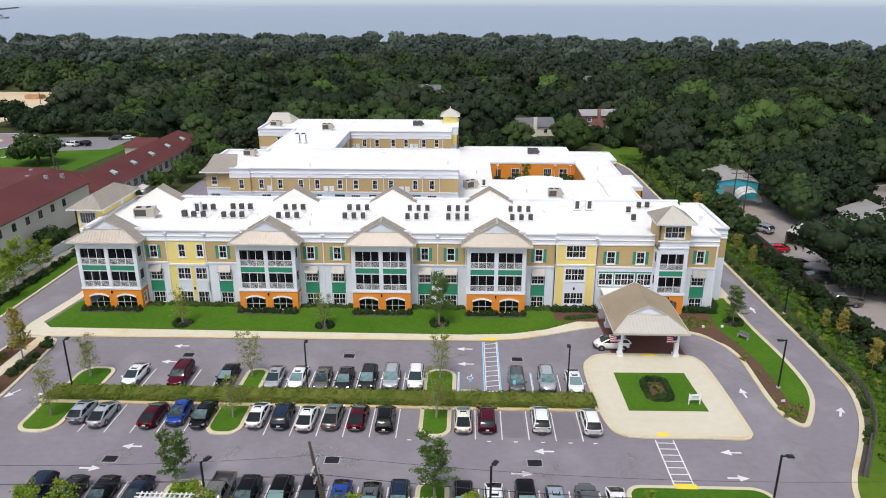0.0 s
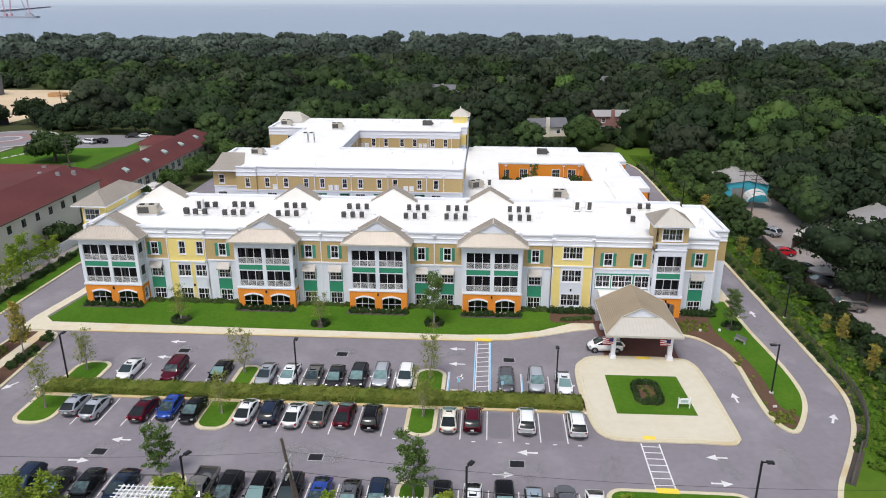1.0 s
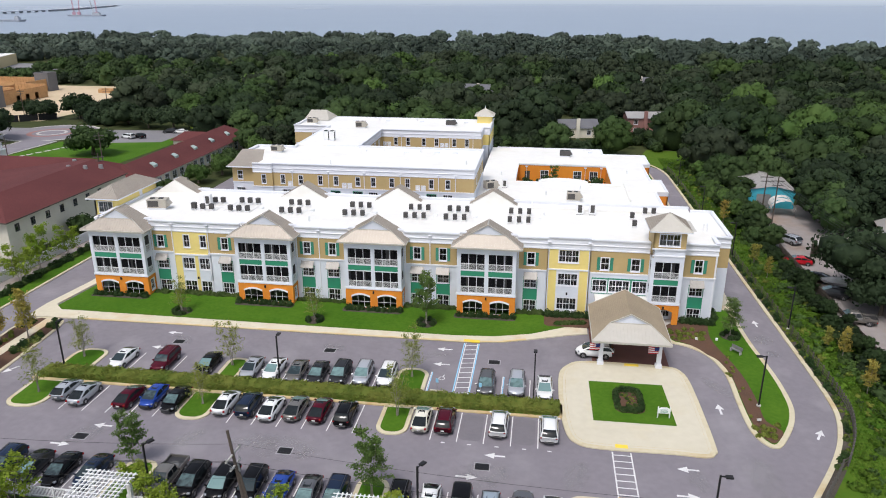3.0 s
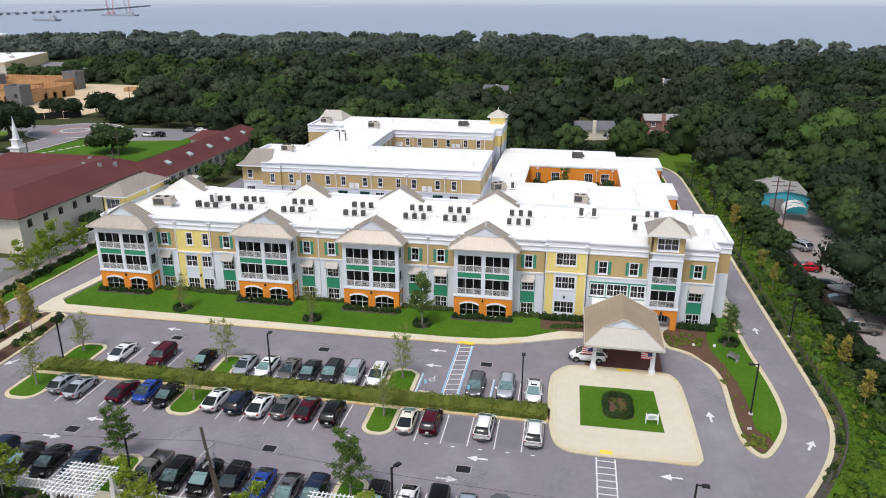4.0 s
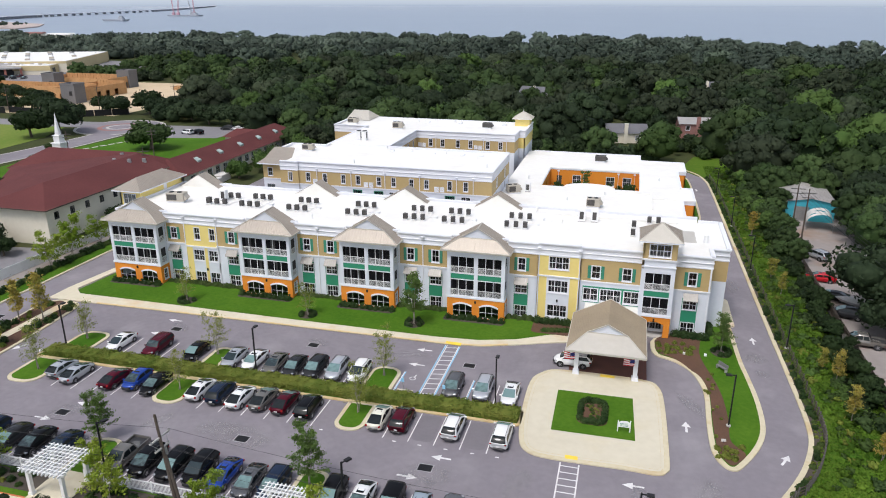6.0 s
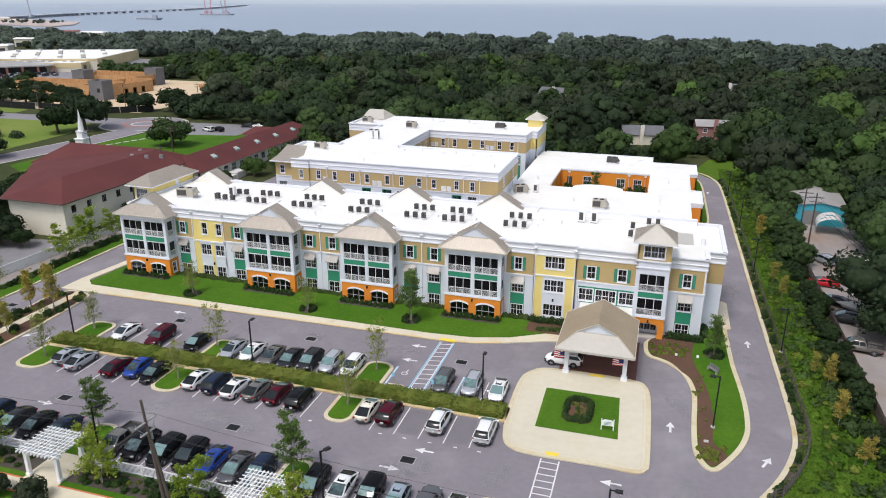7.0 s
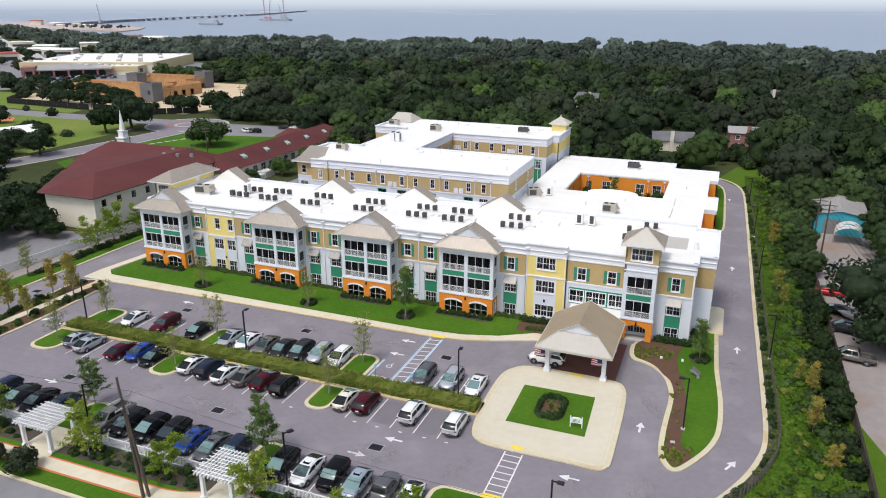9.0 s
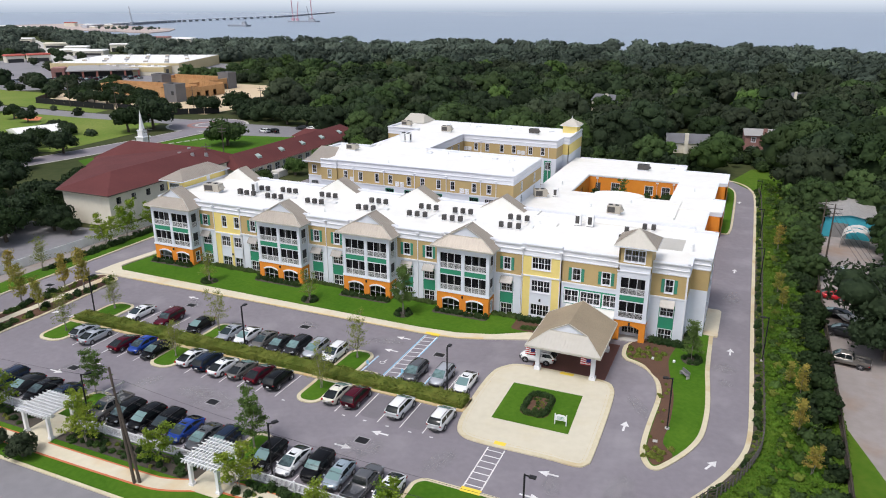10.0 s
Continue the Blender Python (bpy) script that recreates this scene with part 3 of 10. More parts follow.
for x0, y0, x1, y1, r in ISLES:
    out = rounded(x0, y0, x1, y1, r)
    mb = MB()
    kerb_ring(mb, out, 0.45, -0.05, 0.142)
    solid("kerb", mb, KERB, "pale concrete kerb of a parking island", "kerb", kind="structure")
    solid("lawn", MB().prism(inset(out, 0.44), -0.05, 0.125), LAWN, "green grass parking island", "lawn", kind="structure")

# west strip between the lot and the side drive
W = chaikin([(-55.4, -50), (-49.9, -44.5), (-49.3, -30), (-49.1, -24), (-49.6, -16.6), (-50.1, -11.2), (-51.0, -9.4), (-56.6, -9.3), (-55.9, -20), (-55.6, -36)])
mb = MB()
kerb_ring(mb, W, 0.4, -0.05, 0.15)
solid("kerb", mb, KERB, "stained kerb of the planted side strip", "kerb", kind="structure")
solid("plant_bed", MB().prism(inset(W, 0.38), -0.05, 0.13), MULCH, "mulched planting strip with shrubs", "plant bed", kind="structure")
mb = MB()
strip(mb, [(-53.8, -46), (-53.1, -30), (-52.8, -20), (-52.8, -9.6)], 1.4, 0.0, 0.16)
solid("pavement", mb, CONCRETE, "narrow stained concrete side path", "walkway", kind="structure")
# west verge beyond the side drive
solid("lawn", MB().prism([(-71, -40), (-62.5, -40), (-62.4, 40), (-70.5, 60)], -0.1, 0.14), LAWN, "grass verge beside the side drive", "lawn", kind="structure")
solid("dirt_strip", MB().prism([(-71.2, -40), (-66.9, -40), (-66.7, 30), (-68.3, 22)], 0.0, 0.155), DIRT, "pale sandy strip along the white fence", "yard", kind="structure")
mb = MB()
strip(mb, [(-62.35, -40), (-62.35, 40)], 0.4, -0.05, 0.17)
solid("kerb", mb, KERB, "kerb of the west side drive", "kerb", kind="structure")
# east kerb of the exit drive
mb = MB()
strip(mb, chaikin(EK, 2, False), 0.5, -0.05, 0.15)
solid("kerb", mb, KERB, "long pale kerb along the exit drive", "kerb", kind="structure")
mb = MB()
mb.prism([(x + 0.2, y) for x, y in chaikin([p for p in EK if p[1] < 98], 2, False)] + [(39.3, 105), (44, 122), (60, 120), (57, 60), (56, 20), (56, -10), (62, -30), (62, -51.5), (37.6, -51.5)], -0.1, 0.06)
solid("verge", mb, MEADOW, "rough green verge beyond the fence", "grass", kind="structure")
mb = MB()
strip(mb, [(x + 0.75, y) for x, y in chaikin([p for p in EKI if p[1] < 60], 2, False)], 1.05, 0.0, 0.085)
solid("plant_bed", mb, MULCH_DARK, "dark mulched shrub strip under the ranch fence", "plant bed", kind="structure")
solid("dirt_lot", MB().prism([(55.9, -52), (104, -52), (104, 78), (56.5, 62), (55.9, 22)], -0.1, 0.02), DIRT, "pale dirt yard behind the trees", "yard", kind="structure")
# strip towards the street
solid("lawn", MB().prism([(-51.0, -51.5), (17.3, -51.5), (17.3, -44.4), (-51.0, -44.4)], -0.1, 0.10), LAWN, "grass frontage strip beside the street", "lawn", kind="structure")
solid("plant_bed", MB().prism([(-50, -47.2), (-0.5, -47.0), (3, -44.6), (-50, -44.6)], -0.1, 0.13), MULCH_DARK, "dark mulched shrub bed along the fence", "plant bed", kind="structure")
mb, me2 = MB(), MB()
SW = smooth_loop([(-60, -48.8), (-40, -48.8), (-20, -48.75), (-8, -48.6), (-4, -48.3), (0, -46.8), (3, -46.2), (17, -46.2)], 5, False)
strip(mb, SW, 1.5, 0.0, 0.16)
strip(me2, SW, 1.9, 0.0, 0.145)
solid("pavement", mb, CONCRETE, "winding concrete footpath", "walkway", kind="structure")
solid("path_edge", me2, REDCLAY, "red edging of the footpath", "paving", kind="structure")
mb = MB()
strip(mb, [(-300, -51.5), (30.8, -51.5)], 0.35, -0.1, 0.12)
solid("kerb", mb, KERB, "street kerb", "kerb", kind="structure")

# markings
mb, blue = MB(), MB()


def line(m, x0, y0, x1, y1, w=0.11, z=0.006):
    a, b = Vector((x0, y0, 0)), Vector((x1, y1, 0))
    s = (b - a).normalized().cross(Vector((0, 0, 1))) * w / 2
    m.quad(*[(p.x, p.y, z) for p in (a - s, a + s, b + s, b - s)][::-1])


for k in [(-37.15, 5), (-17.85, 6), (3.92, 5)]:
    for i in range(k[1]):
        line(mb, k[0] + 2.73 * i, -30.6, k[0] + 2.73 * i, -25.2)
for x in (-37.2, -34.5, -31.75, -29.0, -26.3, -17.9, -15.15, -12.45, -9.7, -6.95, -4.3, 13.75):
    line(mb, x, -22.0, x, -17.2)
for x in (10.55, 2.0):
    line(mb, x, -21.8, x, -16.8)
    line(blue, x + 0.13, -21.8, x + 0.13, -16.8)
for x in [-36.5 + 2.73 * i for i in range(5)] + [-20.5 + 2.73 * i for i in range(8)] + [4.15 + 2.73 * i for i in range(6)]:
    line(mb, x, -43.6, x, -38.4)
line(blue, 5.05, -21.8, 5.05, -8.8, 0.14)
line(blue, 6.95, -21.8, 6.95, -8.8, 0.14)
line(mb, 5.25, -21.8, 5.25, -8.8)
line(mb, 6.8, -21.8, 6.8, -8.8)
for i in range(11):
    line(mb, 5.25, -21.3 + 1.18 * i, 6.8, -21.0 + 1.18 * i, 0.14)
for x in (22.15, 23.95):
    line(mb, x, -37.3, x, -30.1, 0.14)
for i in range(7):
    line(mb, 22.15, -36.6 + i, 23.95, -36.6 + i, 0.14)


def arrow(x, y, turn, s=1.0):
    m = frame3(x, y, 0.006, turn)
    for poly in (((-0.12, -1.0), (0.12, -1.0), (0.12, 0.15), (-0.12, 0.15)), ((-0.48, 0.05), (0.48, 0.05), (0, 1.05))):
        mb.quad(*[tuple(m @ Vector((a * s, b * s, 0))) for a, b in poly])


for x, y, a in ((2.75, -10.85, 90), (2.9, -14.8, 90), (10.7, -32.4, 90), (8.25, -36.0, -90), (-33.7, -11.2, 90), (-33.6, -15.4, 90), (-30.4, -32.9, 90), (-32.9, -36.5, -90), (-48.5, -23.4, 150), (-45.0, -23.3, 150),
                (29.1, -32.0, 90), (34.4, -20.6, 0), (43.5, -24.2, -28), (44.05, 2.6, 0), (42.2, 83.2, 0), (43.2, 35.0, 0), (28.4, -36.0, -90), (-50, -33, 180)):
    arrow(x, y, a, 1.0)
# wheelchair sign and bay numbers' stand-in bars
for i in range(10):
    a, b = math.tau * i / 10, math.tau * (i + 1) / 10
    line(mb, 3.4 + 0.35 * math.cos(a), -18.2 + 0.35 * math.sin(a), 3.4 + 0.35 * math.cos(b), -18.2 + 0.35 * math.sin(b), 0.1)
line(mb, 3.5, -17.9, 3.6, -17.3, 0.12)
for x in [-2.8, 5.3, 8.0, 10.75, 13.5, 16.0]:
    line(mb, x - 0.2, -30.9, x + 0.2, -30.9, 0.16)
solid("road_markings", mb, PAINT_LINE, "worn white bay lines, hatching and arrows", "road marking", kind="structure")
solid("road_markings", blue, PAINT_BLUE, "blue accessible bay lines", "road marking", kind="structure")

grate = MB()
grate.box(-0.68, -0.5, 0.0, 0.68, 0.5, 0.012)
for i in range(9):
    grate.box(-0.55 + i * 0.13, -0.45, 0.012, -0.49 + i * 0.13, 0.45, 0.02)
for i, (x, y) in enumerate(((9.6, -34.3), (-10.0, -34.5), (-31.6, -35.0), (-11.7, -13.2), (9.25, -13.4), (-31.9, -13.6), (-58.9, -16.4))):
    g = thing("storm_drain", "dark iron storm drain grate set in the asphalt", "drain", "storm drains", m=frame3(x, y, 0))
    part("surround", MB().box(-0.78, -0.6, -0.02, 0.78, 0.6, 0.008), GRATEFRAME, g)
    put("grate", bpy.data.meshes["grate"] if i else grate.data("grate", BLACKMETAL), g)
solid("asphalt_patch", MB().prism([(10.65 + 0.65 * math.cos(a) * (1 + 0.2 * math.sin(3 * a)), -36.4 + 0.5 * math.sin(a), ) for a in (math.tau * i / 16 for i in range(16))], -0.01, 0.005), ASPHALT_DARK, "dark round asphalt repair patch", "patch", kind="structure")
for x, y in ((7.95, -27.8), (13.4, -27.8)):
    solid("asphalt_patch", MB().prism(rounded(x - 1.15, y - 2.4, x + 1.15, y + 2.4, 0.6), -0.01, 0.004), ASPHALT_DARK, "oil-darkened asphalt of an empty bay", "patch", kind="structure")
mb = MB()
strip(mb, [(-48.5, -9.02), (-35, -8.84), (5, -8.53), (9.7, -7.93), (12.9, -6.8)], 0.36, 0.1, 0.154)
solid("gutter_edge", mb, RUSTED, "rust-stained concrete edge of the front walk", "kerb", kind="structure")
SILT = mat("dried_silt", (0.40, 0.385, 0.38), (0.31, 0.295, 0.295), 0.5, 3.0, 0.95)
_sn, _sl = SILT.node_tree.nodes, SILT.node_tree.links
_st, _sm, _sc, _sg, _sz, _sp, _sq = (_sn.new("ShaderNode" + k) for k in ("BsdfTransparent", "MixShader", "TexCoord", "TexGradient", "TexNoise", "Math", "Math"))
_sg.gradient_type = 'QUADRATIC_SPHERE'
_sz.inputs["Scale"].default_value, _sz.inputs["Detail"].default_value = 2.6, 5.0
_sp.operation, _sq.operation = 'SUBTRACT', 'MULTIPLY'
_sl.new(_sc.outputs["Object"], _sg.inputs["Vector"])
_sl.new(_sc.outputs["Object"], _sz.inputs["Vector"])
_sl.new(_sz.outputs["Fac"], _sp.inputs[0])
_sp.inputs[1].default_value = 0.34
_sl.new(_sp.outputs[0], _sq.inputs[0])
_sm2 = _sn.new("ShaderNodeMath")
_sm2.operation, _sm2.use_clamp = 'MULTIPLY', True
_sl.new(_sg.outputs["Fac"], _sm2.inputs[0])
_sm2.inputs[1].default_value = 9.0
_sl.new(_sm2.outputs[0], _sq.inputs[1])
_sq.use_clamp = True
_sl.new(_sq.outputs[0], _sm.inputs[0])
_sl.new(_st.outputs[0], _sm.inputs[1])
_sl.new(_sn["Principled BSDF"].outputs[0], _sm.inputs[2])
_sl.new(_sm.outputs[0], _sn["Material Output"].inputs["Surface"])
silt = MB().quad((-1, -1, 0), (1, -1, 0), (1, 1, 0), (-1, 1, 0)).data("silt_stain", SILT)
for i, (x, y, sx, sy) in enumerate(((-10.2, -34.2, 4.2, 2.6), (-13.5, -33.4, 3.0, 1.6), (9.8, -35.6, 3.4, 2.6), (-31.4, -34.6, 2.6, 1.8), (-20.5, -33.8, 2.4, 1.2), (18.5, -34.5, 3.0, 1.5), (36.0, -32.6, 4.2, 1.8), (29.8, -33.6, 2.4, 1.2), (43.6, -2.5, 1.6, 1.8), (43.9, -6.4, 1.2, 1.0), (-31.8, -12.9, 2.2, 1.2), (-11.4, -12.4, 2.0, 1.2), (43.4, 22, 1.5, 3.5), (1.0, -12.6, 3.4, 1.2), (35.2, -16, 1.0, 3.5))):
    tagged(put("silt_stain", silt, None, frame3(x, y, 0.0075 + 0.0004 * i, 15 * i) @ Matrix.Diagonal((sx, sy, 1, 1))), "pale dried silt stain on the asphalt", "stain", kind="structure")
solid("wheel_stop", MB().bbox(2.4, -21.2, 0.0, 4.3, -21.0, 0.12), CONCRETE, "white concrete wheel stop in the accessible bay", "wheel stop")

# ---- building pieces ----
S, N, EAST, WESTW = 0, 180, 90, -90


def wall(name, parent, material, m, u0, u1, z0, z1, th=0.25, holes=(), label=""):
    """An upright wall: u along it, its outer face at depth 0, th thick, with real openings (u0, u1, z0, z1)."""
    hs = [(max(a, u0), min(b, u1), max(c, z0), min(d, z1)) for a, b, c, d in holes if b > u0 and a < u1 and d > z0 and c < z1]
    us = sorted({u0, u1, *[h[0] for h in hs], *[h[1] for h in hs]})
    zs = sorted({z0, z1, *[h[2] for h in hs], *[h[3] for h in hs]})

    def filled(i, j):
        if not (0 <= i < len(us) - 1 and 0 <= j < len(zs) - 1):
            return False
        cu, cz = (us[i] + us[i + 1]) / 2, (zs[j] + zs[j + 1]) / 2
        return not any(a < cu < b and c < cz < d for a, b, c, d in hs)

    mb = MB()
    for i in range(len(us) - 1):
        for j in range(len(zs) - 1):
            if not filled(i, j):
                continue
            a, b, c, d = us[i], us[i + 1], zs[j], zs[j + 1]
            mb.quad((a, 0, c), (b, 0, c), (b, 0, d), (a, 0, d))
            mb.quad((b, th, c), (a, th, c), (a, th, d), (b, th, d))
            if not filled(i - 1, j):
                mb.quad((a, th, c), (a, 0, c), (a, 0, d), (a, th, d))
            if not filled(i + 1, j):
                mb.quad((b, 0, c), (b, th, c), (b, th, d), (b, 0, d))
            if not filled(i, j - 1):
                mb.quad((a, 0, c), (a, th, c), (b, th, c), (b, 0, c))
            if not filled(i, j + 1):
                mb.quad((a, 0, d), (b, 0, d), (b, th, d), (a, th, d))
    return put(name, mb.data(name, material, m=m), parent, None, label)


CACHE = {}


def window(parent, m, uc, z0, w, h, lights=1, muntin=True, casing=0.1, frame_mat=None):
    """A window: casing, sill, a sash with its pane for each light."""
    key = ("win", round(w, 2), round(h, 2), lights, muntin, casing, (frame_mat or TRIM).name)
    lw = w / lights
    if key not in CACHE:
        fm = frame_mat or TRIM
        mb, sh, gl = MB(), MB(), MB()
        c = casing
        ring = [(-w / 2 - c, -c), (w / 2 + c, -c), (w / 2 + c, h + c), (-w / 2 - c, h + c), (-w / 2, 0), (w / 2, 0), (w / 2, h), (-w / 2, h)]
        k = len(ring)
        fs = []
        for i in range(4):
            n = (i + 1) % 4
            fs += [(i, n, n + 4, i + 4), (i + 4 + k, n + 4 + k, n + k, i + k), (i + k, n + k, n, i), (i + 4, n + 4, n + 4 + k, i + 4 + k)]
        mb.add([(x, y, z) for y in (-0.04, 0.12) for x, z in ring], fs)
        sill = MB().bbox(-w / 2 - c - 0.04, -0.1, -c - 0.06, w / 2 + c + 0.04, 0.04, -c, 0.015)
        for a, b in ((-lw / 2, -lw / 2 + 0.05), (lw / 2 - 0.05, lw / 2)):
            sh.box(a, 0.03, 0, b, 0.09, h)
        for zc in (0.03, h / 2, h - 0.03):
            sh.box(-lw / 2 + 0.05, 0.03, zc - 0.03, lw / 2 - 0.05, 0.09, zc + 0.03)
        if muntin:
            sh.box(-0.016, 0.04, 0.06, 0.016, 0.07, h - 0.06)
        gl.box(-lw / 2 + 0.02, 0.055, 0.02, lw / 2 - 0.02, 0.065, h - 0.02)
        CACHE[key] = (mb.data("window", fm), sill.data("window_sill", fm), sh.data("sash", fm), gl.data("pane", GLASS))
    a, b, c, d = CACHE[key]
    wi = put("window", a, parent, m @ Matrix.Translation((uc, 0, z0)))
    put("window_sill", b, wi)
    for i in range(lights):
        at = Matrix.Translation((-w / 2 + (i + 0.5) * lw, 0, 0))
        put("sash", c, wi, at)
        put("pane", d, wi, at).visible_shadow = False
    return wi


def shutters(parent, m, uc, z0, w, h):
    key = ("shut", round(h, 2))
    if key not in CACHE:
        mb = MB()
        mb.box(-0.21, -0.07, 0, -0.16, 0, h).box(0.16, -0.07, 0, 0.21, 0, h).box(-0.16, -0.07, 0, 0.16, 0, 0.08).box(-0.16, -0.07, h - 0.08, 0.16, 0, h).box(-0.16, -0.07, h / 2 - 0.04, 0.16, 0, h / 2 + 0.04)
        k = int(h / 0.11)
        for i in range(1, k):
            z = h * i / k
            mb.quad((-0.16, -0.055, z - 0.04), (0.16, -0.055, z - 0.04), (0.16, -0.015, z + 0.045), (-0.16, -0.015, z + 0.045))
        mb.box(-0.16, -0.012, 0.08, 0.16, -0.002, h - 0.08)
        CACHE[key] = mb.data("shutter", SHUTTER)
    for s in (-1, 1):
        put("shutter", CACHE[key], parent, m @ Matrix.Translation((uc + s * (w / 2 + 0.33), 0, z0)), "green louvred shutter")


def awning(parent, m, uc, z0, w=2.1, h=0.85, d=0.75):
    """A sloped metal awning with seams."""
    key = ("awn", round(w, 2))
    if key not in CACHE:
        mb = MB()
        mb.add([(-w / 2, 0, h), (w / 2, 0, h), (w / 2, -d, 0.1), (-w / 2, -d, 0.1), (-w / 2, 0, h - 0.06), (w / 2, 0, h - 0.06), (w / 2, -d, 0), (-w / 2, -d, 0)],
               [(0, 3, 2, 1), (4, 5, 6, 7), (3, 7, 6, 2), (0, 4, 7, 3), (1, 2, 6, 5), (0, 1, 5, 4)])
        CACHE[key] = (mb.data("awning", AWNING), MB().bar((0, 0, h + 0.02), (0, -d, 0.12), 0.035, 0.06).data("awning_seam", AWNING), MB().bar((0, 0, 0.05), (0, -d, 0.03), 0.05, 0.05).data("awning_bracket", AWNING))
    aw = put("awning", CACHE[key][0], parent, m @ Matrix.Translation((uc, 0, z0)), "pale metal awning")
    for i in range(7):
        put("awning_seam", CACHE[key][1], aw, Matrix.Translation((-w / 2 + w * i / 6, 0, 0)))
    for u in (-w / 2 + 0.06, w / 2 - 0.06):
        put("awning_bracket", CACHE[key][2], aw, Matrix.Translation((u, 0, 0)))


def downspout(parent, m, u, z0=0.2, z1=10.4):
    key = ("spout", round(z1 - z0, 2))
    if key not in CACHE:
        h = z1 - z0
        mb = MB().box(-0.06, -0.12, 0, 0.06, -0.01, h)
        mb.add([(-0.22, -0.34, h + 0.45), (0.22, -0.34, h + 0.45), (0.22, -0.01, h + 0.45), (-0.22, -0.01, h + 0.45), (-0.1, -0.2, h), (0.1, -0.2, h), (0.1, -0.01, h), (-0.1, -0.01, h)],
               [(0, 1, 2, 3), (7, 6, 5, 4), (0, 4, 5, 1), (1, 5, 6, 2), (2, 6, 7, 3), (3, 7, 4, 0)])
        mb.box(-0.26, -0.38, h + 0.45, 0.26, -0.01, h + 0.53)
        CACHE[key] = mb.data("downspout", TRIM)
    put("downspout", CACHE[key], parent, m @ Matrix.Translation((u, 0, z0)))


def cornice(parent, m, u0, u1, zb=9.75, zt=11.35):
    """A parapet with a moulding half-way and a cap."""
    h = zt - zb
    zm = zb + 0.42 * h
    prof = [(0.3, zb), (-0.09, zb - 0.05), (-0.09, zb + 0.12), (-0.02, zb + 0.14), (-0.02, zm - 0.12), (-0.07, zm - 0.08), (-0.11, zm), (-0.11, zm + 0.08), (-0.02, zm + 0.12),
            (-0.02, zt - 0.42), (-0.1, zt - 0.32), (-0.2, zt - 0.16), (-0.2, zt), (0.36, zt), (0.36, zt - 0.18), (0.3, zt - 0.18)]
    n = len(prof)
    mb = MB().add([(u, d, z) for u in (u0, u1) for d, z in prof], [(i, i + n, (i + 1) % n + n, (i + 1) % n) for i in range(n)] + [tuple(range(n)), tuple(range(2 * n - 1, n - 1, -1))])
    put("cornice", mb.data("cornice", TRIM, m=m), parent)


def seams(mb, a, b, c, d, pitch=0.42, h=0.05):
    """Standing seams on the roof plane a-b (eave) to d-c (top), laid up the slope."""
    a, b, c, d = map(Vector, (a, b, c, d))
    n = max(2, int((b - a).length / pitch))
    u = (b - a).normalized()
    up = (b - a).cross(d - a).normalized()
    if up.z < 0:
        up = -up
    q0, q1 = (d - a).dot(u), (c - a).dot(u)
    run = (d - a) - u * q0
    L = (b - a).length
    for i in range(n + 1):
        s = L * i / n
        t = 1.0
        if s < q0:
            t = s / max(q0, 1e-6)
        if s > q1:
            t = min(t, (L - s) / max(L - q1, 1e-6))
        if t < 0.03:
            continue
        p, q = a + u * s + up * h / 2, a + u * s + run * t + up * h / 2
        mb.bar(p, q, 0.035, h)


